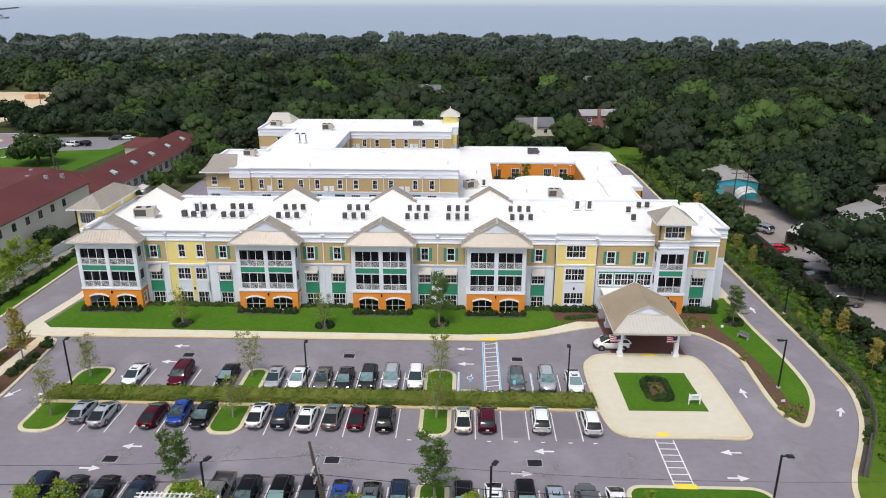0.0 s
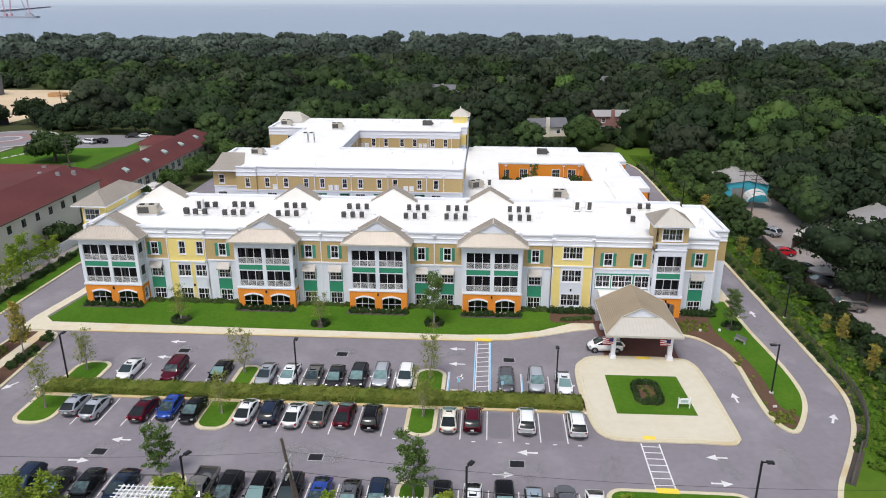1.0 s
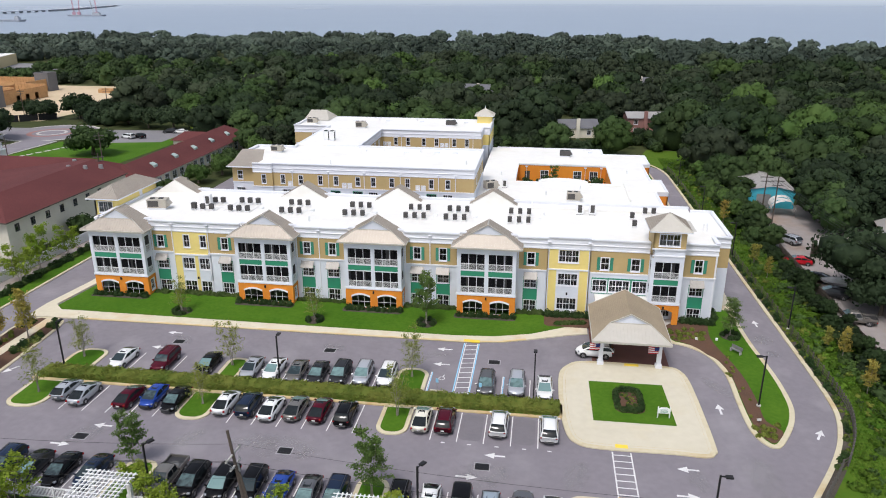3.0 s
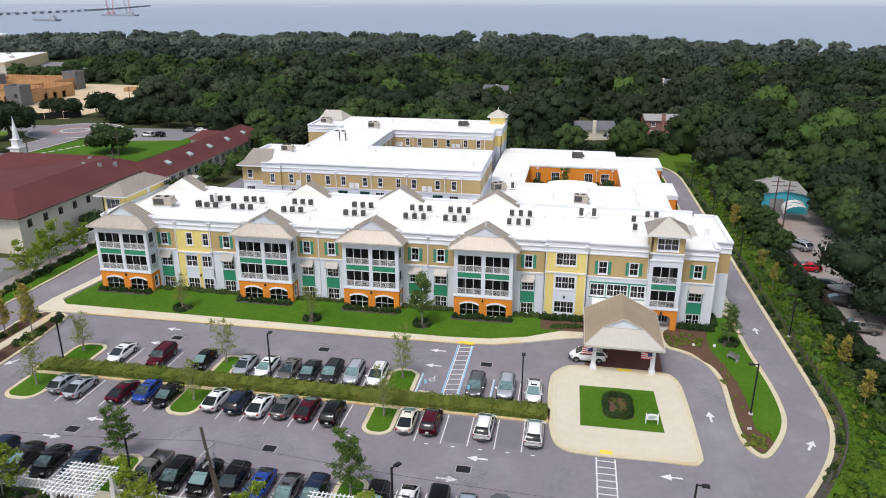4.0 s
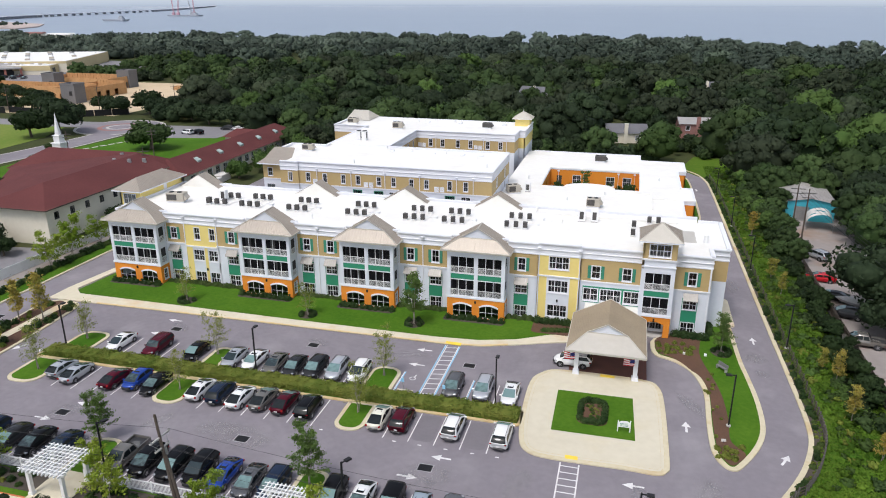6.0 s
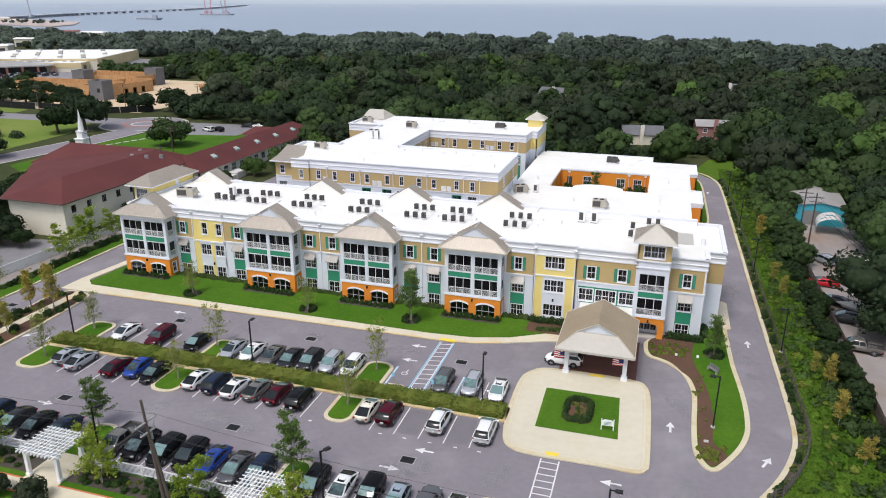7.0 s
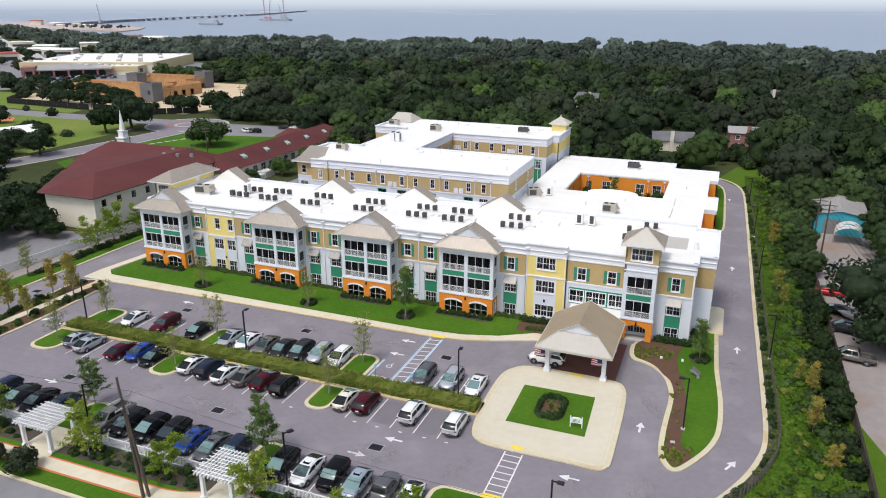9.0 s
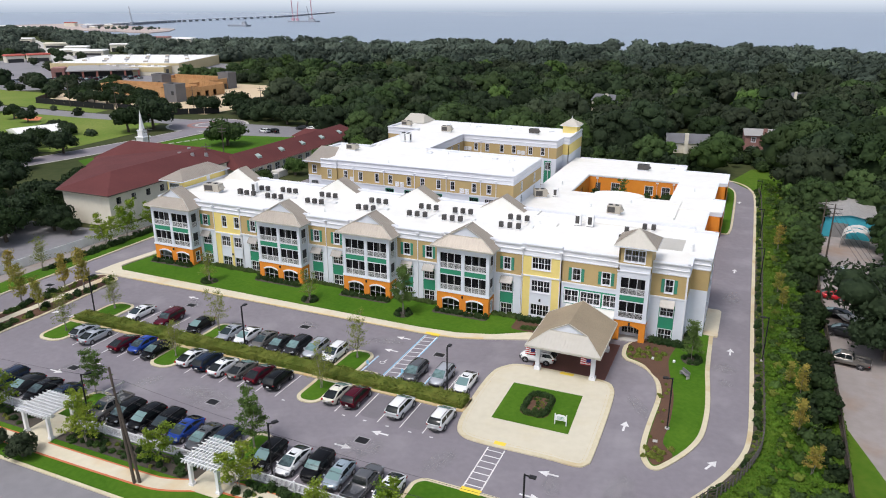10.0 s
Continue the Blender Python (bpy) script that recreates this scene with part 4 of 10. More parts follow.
def dutch_roof(parent, m, half, y0, yg, y1, ze, zb, hb, za, material, pale=None):
    """A hip with a gablet: eaves at y0 and +-half, gablet at yg with base half-width hb and z zb, apex za, ridge to y1."""
    mb = MB()
    A, B = (-half, y0, ze), (half, y0, ze)
    C, D = (hb, yg, zb), (-hb, yg, zb)
    P, Q = (0, yg, za), (0, y1, za)
    El, Er = (-half, y1, ze), (half, y1, ze)
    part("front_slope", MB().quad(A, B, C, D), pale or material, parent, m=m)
    fr = MB()
    seams(fr, A, B, C, D)
    tagged(part("standing_seams", fr, pale or material, parent, m=m), "raised metal roof seams", kind="stuff")
    for s in (1, -1):
        sd = MB()
        quad = [(s * half, y0, ze), (s * half, y1, ze), (0, y1, za), (0, yg, za), (s * hb, yg, zb)]
        part("side_slope", MB().quad(*(quad if s > 0 else quad[::-1])), material, parent, m=m)
        n = int((y1 - y0) / 0.42)
        for i in range(n + 1):
            y = y0 + (y1 - y0) * i / n
            t = (y - y0) / (yg - y0) * (half - hb) / half if y < yg else 1.0
            p, q = Vector((s * half, y, ze)), Vector((0, y, za))
            if t > 0.04:
                sd.bar(p + Vector((0, 0, 0.03)), p.lerp(q, t) + Vector((0, 0, 0.03)), 0.035, 0.05)
        tagged(part("standing_seams", sd, material, parent, m=m), "raised metal roof seams", kind="stuff")
    gab = MB().add([(-hb * 0.93, yg + 0.06, zb - 0.05), (hb * 0.93, yg + 0.06, zb - 0.05), (0, yg + 0.06, za - 0.12), (-hb * 0.93, yg + 0.2, zb - 0.05), (hb * 0.93, yg + 0.2, zb - 0.05), (0, yg + 0.2, za - 0.12)],
                   [(0, 1, 2), (5, 4, 3), (0, 2, 5, 3), (1, 4, 5, 2)])
    part("gablet", gab, WHITE, parent, "pale gablet panel", m=m)
    edges = [("fascia", (-half, y0 - 0.03, ze - 0.1), (half, y0 - 0.03, ze - 0.1), 0.1, 0.22)]
    for s in (1, -1):
        edges.append(("fascia", (s * half, y0, ze - 0.1), (s * half, y1, ze - 0.1), 0.1, 0.22))
        edges.append(("rake_trim", (s * hb, yg - 0.04, zb + 0.02), (0, yg - 0.04, za + 0.02), 0.1, 0.14))
        edges.append(("hip_cap", (s * half, y0, ze + 0.04), (s * hb, yg, zb + 0.04), 0.12, 0.08))
    edges.append(("gablet_sill", (-hb, yg - 0.02, zb + 0.03), (hb, yg - 0.02, zb + 0.03), 0.08, 0.08))
    edges.append(("ridge_cap", (0, yg - 0.1, za + 0.04), (0, y1, za + 0.04), 0.16, 0.08))
    for nm, a, b, w, h in edges:
        part(nm, MB().bar(a, b, w, h), METALROOF_PALE, parent, m=m)
    under = MB().quad((-half, y0, ze - 0.2), (-half, y1, ze - 0.2), (half, y1, ze - 0.2), (half, y0, ze - 0.2))
    part("soffit", under, TRIM, parent, m=m)
    back = MB().quad((half, y1, ze - 0.2), (-half, y1, ze - 0.2), (-half, y1, ze), (0, y1, za), (half, y1, ze))
    part("back_gable", back, ROOFWHITE, parent, "white membrane back of the gable", m=m)


def railing(parent, m, u0, u1, z, h=1.0):
    key = ("rail", round(u1 - u0, 2))
    if key not in CACHE:
        w = u1 - u0
        mb = MB().box(0, -0.03, h - 0.07, w, 0.04, h).box(0, -0.02, 0.06, w, 0.03, 0.12)
        n = int(w / 0.13)
        for i in range(1, n):
            x = w * i / n
            mb.box(x - 0.02, -0.01, 0.12, x + 0.02, 0.02, h - 0.07)
        CACHE[key] = mb.data("railing", VINYL)
    put("railing", CACHE[key], parent, m @ Matrix.Translation((u0, 0, z)))


def arch_window(parent, m, uc, z0, w, zs, rise):
    """A segmental-arched opening: white trim, white bars and glass."""
    key = ("arch", round(w, 2))
    if key not in CACHE:
        n = 12
        arc = [(-w / 2 + w * i / n, zs - z0 + rise * (1 - (2 * i / n - 1) ** 2)) for i in range(n + 1)]
        tr, gl = MB(), MB()
        for (a, za), (b, zb2) in zip(arc, arc[1:]):
            tr.add([(a, -0.1, za), (b, -0.1, zb2), (b, -0.1, zb2 + 0.24), (a, -0.1, za + 0.24), (a, 0.1, za), (b, 0.1, zb2), (b, 0.1, zb2 + 0.24), (a, 0.1, za + 0.24)],
                   [(0, 1, 2, 3), (3, 2, 6, 7), (0, 4, 5, 1), (7, 6, 5, 4)])
        fr = MB()
        for i in range(4):
            u = -w / 2 + w * i / 3
            top = np.interp(u, [p[0] for p in arc], [p[1] for p in arc])
            fr.box(u - 0.025, 0.1, 0, u + 0.025, 0.16, top)
        fr.box(-w / 2, 0.1, (zs - z0) * 0.55 - 0.018, w / 2, 0.15, (zs - z0) * 0.55 + 0.018).box(-w / 2, 0.1, 0, w / 2, 0.18, 0.08)
        gl.add([(-w / 2, 0.14, 0)] + [(a, 0.14, z) for a, z in arc] + [(w / 2, 0.14, 0)], [tuple(range(n + 2, -1, -1))])
        CACHE[key] = (tr.data("arch_trim", TRIM), fr.data("window", TRIM), gl.data("pane", GLASS))
    t, f, g = CACHE[key]
    mm = m @ Matrix.Translation((uc, 0, z0))
    put("arch_trim", t, parent, mm, "white arched trim")
    wi = put("window", f, parent, mm)
    put("pane", g, wi).visible_shadow = False


def arch_wall(name, parent, material, m, u0, u1, z0, z1, arches, th=0.25):
    """A wall with segmental-arched openings (uc, width, sill, spring, rise)."""
    mb = MB()
    n = 12
    cuts = [u0] + [c for a in arches for c in (a[0] - a[1] / 2, a[0] + a[1] / 2)] + [u1]
    for i in range(0, len(cuts), 2):
        mb.box(cuts[i], 0, z0, cuts[i + 1], th, z1)
    for uc, w, sill, zs, rise in arches:
        if sill > z0 + 0.01:
            mb.box(uc - w / 2, 0, z0, uc + w / 2, th, sill)
        arc = [(uc - w / 2 + w * i / n, zs + rise * (1 - (2 * i / n - 1) ** 2)) for i in range(n + 1)]
        for (a, za), (b, zb) in zip(arc, arc[1:]):
            mb.add([(a, 0, za), (b, 0, zb), (b, 0, z1), (a, 0, z1), (a, th, za), (b, th, zb), (b, th, z1), (a, th, z1)], [(0, 1, 2, 3), (7, 6, 5, 4), (0, 4, 5, 1)])
    me = mb.data(name, material, m=m)
    bm = bmesh.new()
    bm.from_mesh(me)
    bmesh.ops.remove_doubles(bm, verts=bm.verts, dist=0.0005)
    bm.to_mesh(me)
    bm.free()
    return put(name, me, parent)


def porch_bay(parent, x0, x1, y=0.0, depth=2.2, cols=2, roof=True, arch=True):
    """A projecting bay of two screened porches over an arched base."""
    m = Matrix.Translation((0, y, 0))
    w = x1 - x0
    post, mid = 0.5, 0.52
    if cols == 2:
        op = [(x0 + post, x0 + w / 2 - mid / 2), (x0 + w / 2 + mid / 2, x1 - post)]
    else:
        op = [(x0 + post, x1 - post)]
    levels = [(3.35, 5.8), (6.75, 9.2)]
    holes = [(a, b, c, d) for a, b in op for c, d in levels] + [(a, b, 5.8, 6.75) for a, b in op]
    wall("front_wall", parent, WHITE, m, x0, x1, 3.12, 10.1, 0.25, holes)
    for a, b in op:
        part("spandrel", MB().box(a, y + 0.06, 5.8, b, y + 0.22, 6.75), GREEN, parent, "green painted spandrel panel")
        part("spandrel_trim", MB().box(a, y + 0.03, 5.78, b, y + 0.24, 5.9).box(a, y + 0.03, 6.66, b, y + 0.24, 6.77), TRIM, parent)
        for c, d in levels:
            fr = MB()
            for i in range(4):
                u = a + (b - a) * i / 3
                fr.box(u - 0.035, y + 0.08, c, u + 0.035, y + 0.16, d)
            fr.box(a, y + 0.08, d - 0.07, b, y + 0.16, d).box(a, y + 0.08, c, b, y + 0.16, c + 0.07)
            sc = part("porch_screen_frame", fr, TRIM, parent)
            s = part("screen", MB().quad((a, y + 0.15, c), (b, y + 0.15, c), (b, y + 0.15, d), (a, y + 0.15, d)), SCREEN, sc, "dark insect screen")
            railing(parent, m @ Matrix.Translation((0, 0.05, 0)), a, b, c)
            for _ in range(random.choice((0, 1, 1, 2))):
                cu0, cwid = random.uniform(a + 0.2, b - 0.9), random.uniform(0.25, 0.6)
                cm_ = MB()
                for i in range(6):
                    p0, p1 = cu0 + cwid * i / 6, cu0 + cwid * (i + 1) / 6
                    d0, d1 = 0.05 * (i % 2), 0.05 * ((i + 1) % 2)
                    cm_.quad((p0, y + 0.32 + d0, c + 0.05), (p1, y + 0.32 + d1, c + 0.05), (p1, y + 0.32 + d1, d - 0.1), (p0, y + 0.32 + d0, d - 0.1))
                part("curtain", cm_, CURTAIN, parent, "pale hanging porch curtain")
    # side walls with screened openings
    for x, turn in ((x0, WESTW), (x1, EAST)):
        ms = pose(x, y, 0, 0, 0, turn) if turn == EAST else pose(x, y + depth, 0, 0, 0, turn)
        hs = [(0.55, depth - 0.45, c, d) for c, d in levels]
        wall("side_wall", parent, WHITE, ms, 0.25 if turn == EAST else 0.0, depth if turn == EAST else depth - 0.25, 3.12, 10.1, 0.25, hs)
        for c, d in levels:
            fr = MB().box(0.55, 0.08, c, 0.62, 0.16, d).box(depth - 0.52, 0.08, c, depth - 0.45, 0.16, d).box(depth / 2 - 0.03, 0.08, c, depth / 2 + 0.03, 0.16, d)
            fr.quad((0.55, 0.14, c), (depth - 0.45, 0.14, c), (depth - 0.45, 0.14, d), (0.55, 0.14, d))
            sc = part("porch_screen_frame", fr, BLACKTRIM, parent, m=ms)
            railing(parent, ms @ Matrix.Translation((0, 0.05, 0)), 0.55, depth - 0.45, c)
        wall("side_wall", parent, ORANGE, ms, 0.25 if turn == EAST else 0.0, depth if turn == EAST else depth - 0.25, 0.0, 3.12, 0.25, [(0.7, depth - 0.6, 0.7, 2.4)])
        wi = window(parent, ms, depth / 2 + 0.05, 0.72, depth - 1.34, 1.64, 1)
    if arch:
        if cols == 2:
            aw = w * 0.335
            arches = [(x0 + w * 0.27, aw, 0.2, 1.8, 0.36), (x0 + w * 0.735, aw, 0.2, 1.8, 0.36)]
        else:
            arches = [(x0 + w * 0.5, w * 0.62, 0.0, 1.95, 0.4)]
        arch_wall("base_wall", parent, ORANGE, m, x0, x1, 0.0, 3.12, arches)
        for uc, aw, sill, zs, rise in arches:
            if cols == 2:
                arch_window(parent, m, uc, sill, aw, zs, rise)
        part("belt_course", MB().box(x0 - 0.08, y - 0.1, 3.04, x1 + 0.08, y + 0.02, 3.3).box(x1, y, 3.04, x1 + 0.08, y + depth, 3.3).box(x0 - 0.08, y, 3.04, x0, y + depth, 3.3), TRIM, parent)
        part("wall_lamp", MB().box(x0 + w / 2 - 0.1, y - 0.2, 2.45, x0 + w / 2 + 0.1, y, 2.8), BLACKMETAL, parent, "small dark wall lamp")
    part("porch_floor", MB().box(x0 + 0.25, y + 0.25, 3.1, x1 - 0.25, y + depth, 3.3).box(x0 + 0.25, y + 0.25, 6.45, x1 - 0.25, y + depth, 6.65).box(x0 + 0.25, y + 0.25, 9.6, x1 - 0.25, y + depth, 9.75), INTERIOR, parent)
    # back of the porches: wall with door openings, porch shade put into its colour
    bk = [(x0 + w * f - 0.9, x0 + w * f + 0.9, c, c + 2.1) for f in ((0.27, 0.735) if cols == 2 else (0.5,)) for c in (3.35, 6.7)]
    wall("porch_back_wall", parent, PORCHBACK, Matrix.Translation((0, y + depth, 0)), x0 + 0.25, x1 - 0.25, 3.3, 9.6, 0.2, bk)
    if roof:
        mr = Matrix.Translation(((x0 + x1) / 2, 0, 0))
        dutch_roof(parent, mr, w / 2 + 0.8, y - 0.6, 0.95, 3.7, 10.28, 11.7, 2.45, 13.15, METALROOF)


# ---- front wing ----
FW = thing("front_wing", "three-storey care home wing with coloured panels and porch bays", "building")
F0 = Matrix.Translation((0, 2.2, 0))
BAYS = [(-52.0, -43.5), (-29.35, -21.03), (-13.15, -4.97), (2.93, 11.1)]
for a, b in BAYS:
    porch_bay(FW, a, b)


def stack(xc, awn=True):
    """Top window with shutters, and two lower windows in a green strip under an awning."""
    return dict(top=(xc - 0.5, xc + 0.5, 7.2, 9.0), mid=(xc - 0.85, xc + 0.85, 3.75, 5.15), low=(xc - 0.85, xc + 0.85, 0.2, 1.85), green=(xc - 1.0, xc + 1.0))


SECT = [(-43.5, -40.1, [-41.95]), (-34.6, -29.35, [-31.9]), (-21.03, -13.15, [-19.3, -15.5]), (-4.97, 2.93, [-3.05, 0.65]), (11.1, 15.3, [13.05]), (33.2, 37.9, [35.55])]
for x0, x1, xs in SECT:
    st = [stack(x) for x in xs]
    wall("upper_wall", FW, TAN, F0, x0, x1, 6.45, 9.75, 0.25, [s["top"] for s in st])
    cuts = [x0] + [c for s in st for c in s["green"]] + [x1]
    for i in range(0, len(cuts), 2):
        wall("lower_wall", FW, WHITE, F0, cuts[i], cuts[i + 1], 0.0, 6.45, 0.25)
    for s in st:
        g0, g1 = s["green"]
        xc = (g0 + g1) / 2
        wall("lower_wall", FW, WHITE, F0, g0, g1, 5.4, 6.45, 0.25)
        wall("green_strip", FW, GREEN, Matrix.Translation((0, 2.26, 0)), g0, g1, 0.0, 5.4, 0.2, [s["mid"], s["low"]], "green painted wall strip")
        window(FW, F0, xc, s["top"][2], 1.0, 1.8, 1)
        shutters(FW, F0, xc, s["top"][2] - 0.05, 1.0, 1.9)
        mg = Matrix.Translation((0, 2.26, 0))
        window(FW, mg, xc, s["mid"][2], 1.7, 1.4, 2, casing=0.05)
        window(FW, mg, xc, s["low"][2], 1.7, 1.65, 2, casing=0.07)
        awning(FW, F0, xc, 5.2, 1.85, 0.9)
    part("belt_course", MB().box(x0, 2.08, 6.35, x1, 2.2, 6.55), TRIM, FW)
# first yellow section
xs2 = (-37.85, -35.25)
hol = [(x - 0.45, x + 0.45, 7.3, 9.2) for x in xs2]
wall("yellow_wall", FW, YELLOW, F0, -40.1, -34.6, 6.1, 9.75, 0.25, hol)
for x in xs2:
    window(FW, F0, x, 7.3, 0.9, 1.9, 1)
    wall("lower_wall", FW, WHITE, F0, x - 1.05, x + 1.05, 0.0, 6.1, 0.25, [(x - 0.9, x + 0.9, 3.85, 5.6), (x - 0.9, x + 0.9, 0.15, 1.95)])
    window(FW, F0, x, 3.85, 1.8, 1.75, 2)
    window(FW, F0, x, 0.15, 1.8, 1.8, 2)
for a, b in ((-40.1, -38.9), (-36.8, -36.3), (-34.2 - 0.0, -34.6)):
    if b > a:
        wall("yellow_wall", FW, YELLOW, Matrix.Translation((0, 2.17, 0)), a, b, 0.0, 6.1, 0.28)
part("belt_course", MB().box(-40.1, 2.06, 6.0, -34.6, 2.2, 6.25), TRIM, FW)
part("wall_lamp", MB().box(-36.65, 2.0, 2.3, -36.45, 2.2, 2.65), BLACKMETAL, FW, "small dark wall lamp")
# second yellow section, a little proud
FY = Matrix.Translation((0, 1.9, 0))
wall("yellow_wall", FW, YELLOW, FY, 15.3, 21.1, 6.85, 9.85, 0.3, [(16.85, 19.55, 7.95, 9.65)])
wall("yellow_wall", FW, YELLOW, FY, 15.3, 16.6, 0.0, 6.85, 0.3)
wall("yellow_wall", FW, YELLOW, FY, 19.75, 21.1, 0.0, 6.85, 0.3)
wall("lower_wall", FW, WHITE, FY, 16.6, 19.75, 0.0, 6.85, 0.3, [(16.85, 19.5, 4.5, 6.3), (16.85, 19.5, 0.85, 2.65)])
for z in (7.95, 4.5, 0.85):
    window(FW, FY, 18.18, z, 2.65, 1.75, 3)
part("belt_course", MB().box(15.3, 1.78, 6.75, 21.1, 1.9, 6.95), TRIM, FW)
part("side_wall", MB().box(15.3, 1.9, 0, 15.5, 2.2, 9.85).box(20.9, 1.9, 0, 21.1, 2.2, 9.85), YELLOW, FW)
part("wall_lamp", MB().box(18.05, 1.7, 3.1, 18.28, 1.9, 3.45), BLACKMETAL, FW, "small dark wall lamp")
# entrance section
wall("upper_wall", FW, TAN, F0, 21.1, 29.0, 6.5, 9.75, 0.25, [(22.6, 23.7, 7.0, 8.75), (26.7, 27.8, 7.0, 8.75)])
for x in (23.15, 27.25):
    window(FW, F0, x, 7.0, 1.1, 1.75, 1)
    shutters(FW, F0, x, 6.95, 1.1, 1.85)
gw = [(22.6, 1.9, 2), (25.25, 2.7, 3), (28.0, 1.9, 2)]
wall("lower_wall", FW, WHITE, F0, 21.1, 29.0, 0.0, 6.5, 0.25, [(x - w / 2, x + w / 2, 3.75, 5.5) for x, w, k in gw] + [(23.2, 27.6, 0.0, 2.4)])
wall("green_band", FW, GREEN, Matrix.Translation((0, 2.14, 0)), 21.5, 29.0, 3.45, 5.8, 0.06, [(x - w / 2, x + w / 2, 3.75, 5.5) for x, w, k in gw], "green window surround")
for x, w, k in gw:
    window(FW, Matrix.Translation((0, 2.14, 0)), x, 3.75, w, 1.75, k)
part("belt_course", MB().box(21.1, 2.08, 6.4, 29.0, 2.2, 6.6), TRIM, FW)
dr = part("entrance_door", MB().box(23.2, 2.3, 0, 23.3, 2.4, 2.4).box(27.5, 2.3, 0, 27.6, 2.4, 2.4).box(25.35, 2.3, 0, 25.45, 2.4, 2.4).box(23.2, 2.3, 2.3, 27.6, 2.4, 2.4).box(24.3, 2.3, 0, 24.36, 2.4, 2.3).box(26.4, 2.3, 0, 26.46, 2.4, 2.3), TRIM, FW, "white glazed entrance doors")
part("pane", MB().box(23.3, 2.34, 0.05, 27.5, 2.36, 2.3), GLASS, dr).visible_shadow = False
part("flat_canopy", MB().box(22.0, -2.9, 3.0, 29.0, 2.2, 3.35), ROOFWHITE, FW, "white flat canopy roof over the entrance")
# corner tower with a small porch stack
porch_bay(FW, 29.0, 33.2, 0.3, 1.9, 1, roof=False)
T0 = Matrix.Translation((0, 0.3, 0))
wall("vestibule_wall", FW, TRIM, Matrix.Translation((0, 2.1, 0)), 29.3, 32.9, 0.1, 3.0, 0.2, [(29.9, 32.3, 0.5, 2.3)])
window(FW, Matrix.Translation((0, 2.1, 0)), 31.1, 0.5, 2.4, 1.8, 3)
part("vestibule_floor", MB().box(29.2, 0.3, 0.0, 33.0, 2.2, 0.16), CONC_GREY, FW)
wall("upper_wall", FW, WHITE, T0, 29.0, 33.2, 10.1, 11.1, 0.25)
wall("upper_wall", FW, TAN, T0, 29.0, 33.2, 11.1, 13.6, 0.25, [(29.75, 32.4, 11.5, 13.1)])
window(FW, T0, 31.08, 11.5, 2.6, 1.6, 3)
for x, turn in ((29.0, WESTW), (33.2, EAST)):
    ms = pose(33.2, 0.3, 0, 0, 0, 90) if turn == EAST else pose(29.0, 4.9, 0, 0, 0, -90)
    wall("upper_wall", FW, TAN, ms, 0.25, 4.6, 9.75, 13.6, 0.25)
part("belt_course", MB().box(28.9, 0.15, 10.95, 33.3, 0.3, 11.15).box(28.95, 0.2, 10.0, 33.25, 0.3, 10.15), TRIM, FW)
part("upper_wall", MB().box(29.0, 4.65, 10.9, 33.2, 4.9, 13.6), TAN, FW)
mb = MB()
ap = (31.1, 2.6, 15.45)
ea = [(28.35, -0.3, 13.65), (33.8, -0.3, 13.65), (33.8, 5.5, 13.65), (28.35, 5.5, 13.65)]
for i in range(4):
    a, b = ea[i], ea[(i + 1) % 4]
    t = MB()
    seams(t, a, b, ap, ap)
    # South slope takes the paler metal: its stronger light is put into the colour.
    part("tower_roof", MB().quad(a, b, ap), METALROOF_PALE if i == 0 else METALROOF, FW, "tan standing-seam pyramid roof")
    tagged(part("standing_seams", t, METALROOF_PALE if i == 0 else METALROOF, FW), "raised metal roof seams", kind="stuff")
mb.prism([p[:2] for p in ea], 13.45, 13.64)
part("fascia", mb, TRIM, FW)
for i in range(4):
    part("hip_cap", MB().bar(ea[i], ap, 0.12, 0.08), METALROOF_PALE, FW)
# end block, stepped back at the east
FE = Matrix.Translation((0, 5.8, 0))
wall("end_wall", FW, WHITE, FE, 37.9, 40.2, 0.0, 6.8, 0.25)
wall("end_wall", FW, TAN, FE, 37.9, 40.2, 6.8, 9.75, 0.25)
ME = pose(40.2, 5.8, 0, 0, 0, 90)
wall("end_wall", FW, WHITE, ME, 0.25, 13.0, 0.0, 6.8, 0.25, [(4, 5, 3.9, 5.5), (9, 10, 3.9, 5.5), (4, 5, 0.9, 2.5)])
wall("end_wall", FW, TAN, ME, 0.25, 13.0, 6.8, 9.75, 0.25, [(4, 5, 7.2, 9.0), (9, 10, 7.2, 9.0)])
for u, z, h in ((4.5, 3.9, 1.6), (9.5, 3.9, 1.6), (4.5, 0.9, 1.6), (4.5, 7.2, 1.8), (9.5, 7.2, 1.8)):
    window(FW, ME, u, z, 1.0, h, 1)
MC = pose(37.9, 2.2, 0, 0, 0, 90)
wall("end_wall", FW, WHITE, MC, 0.25, 3.6, 0.0, 6.45, 0.25)
wall("end_wall", FW, TAN, MC, 0.25, 3.6, 6.45, 9.75, 0.25)
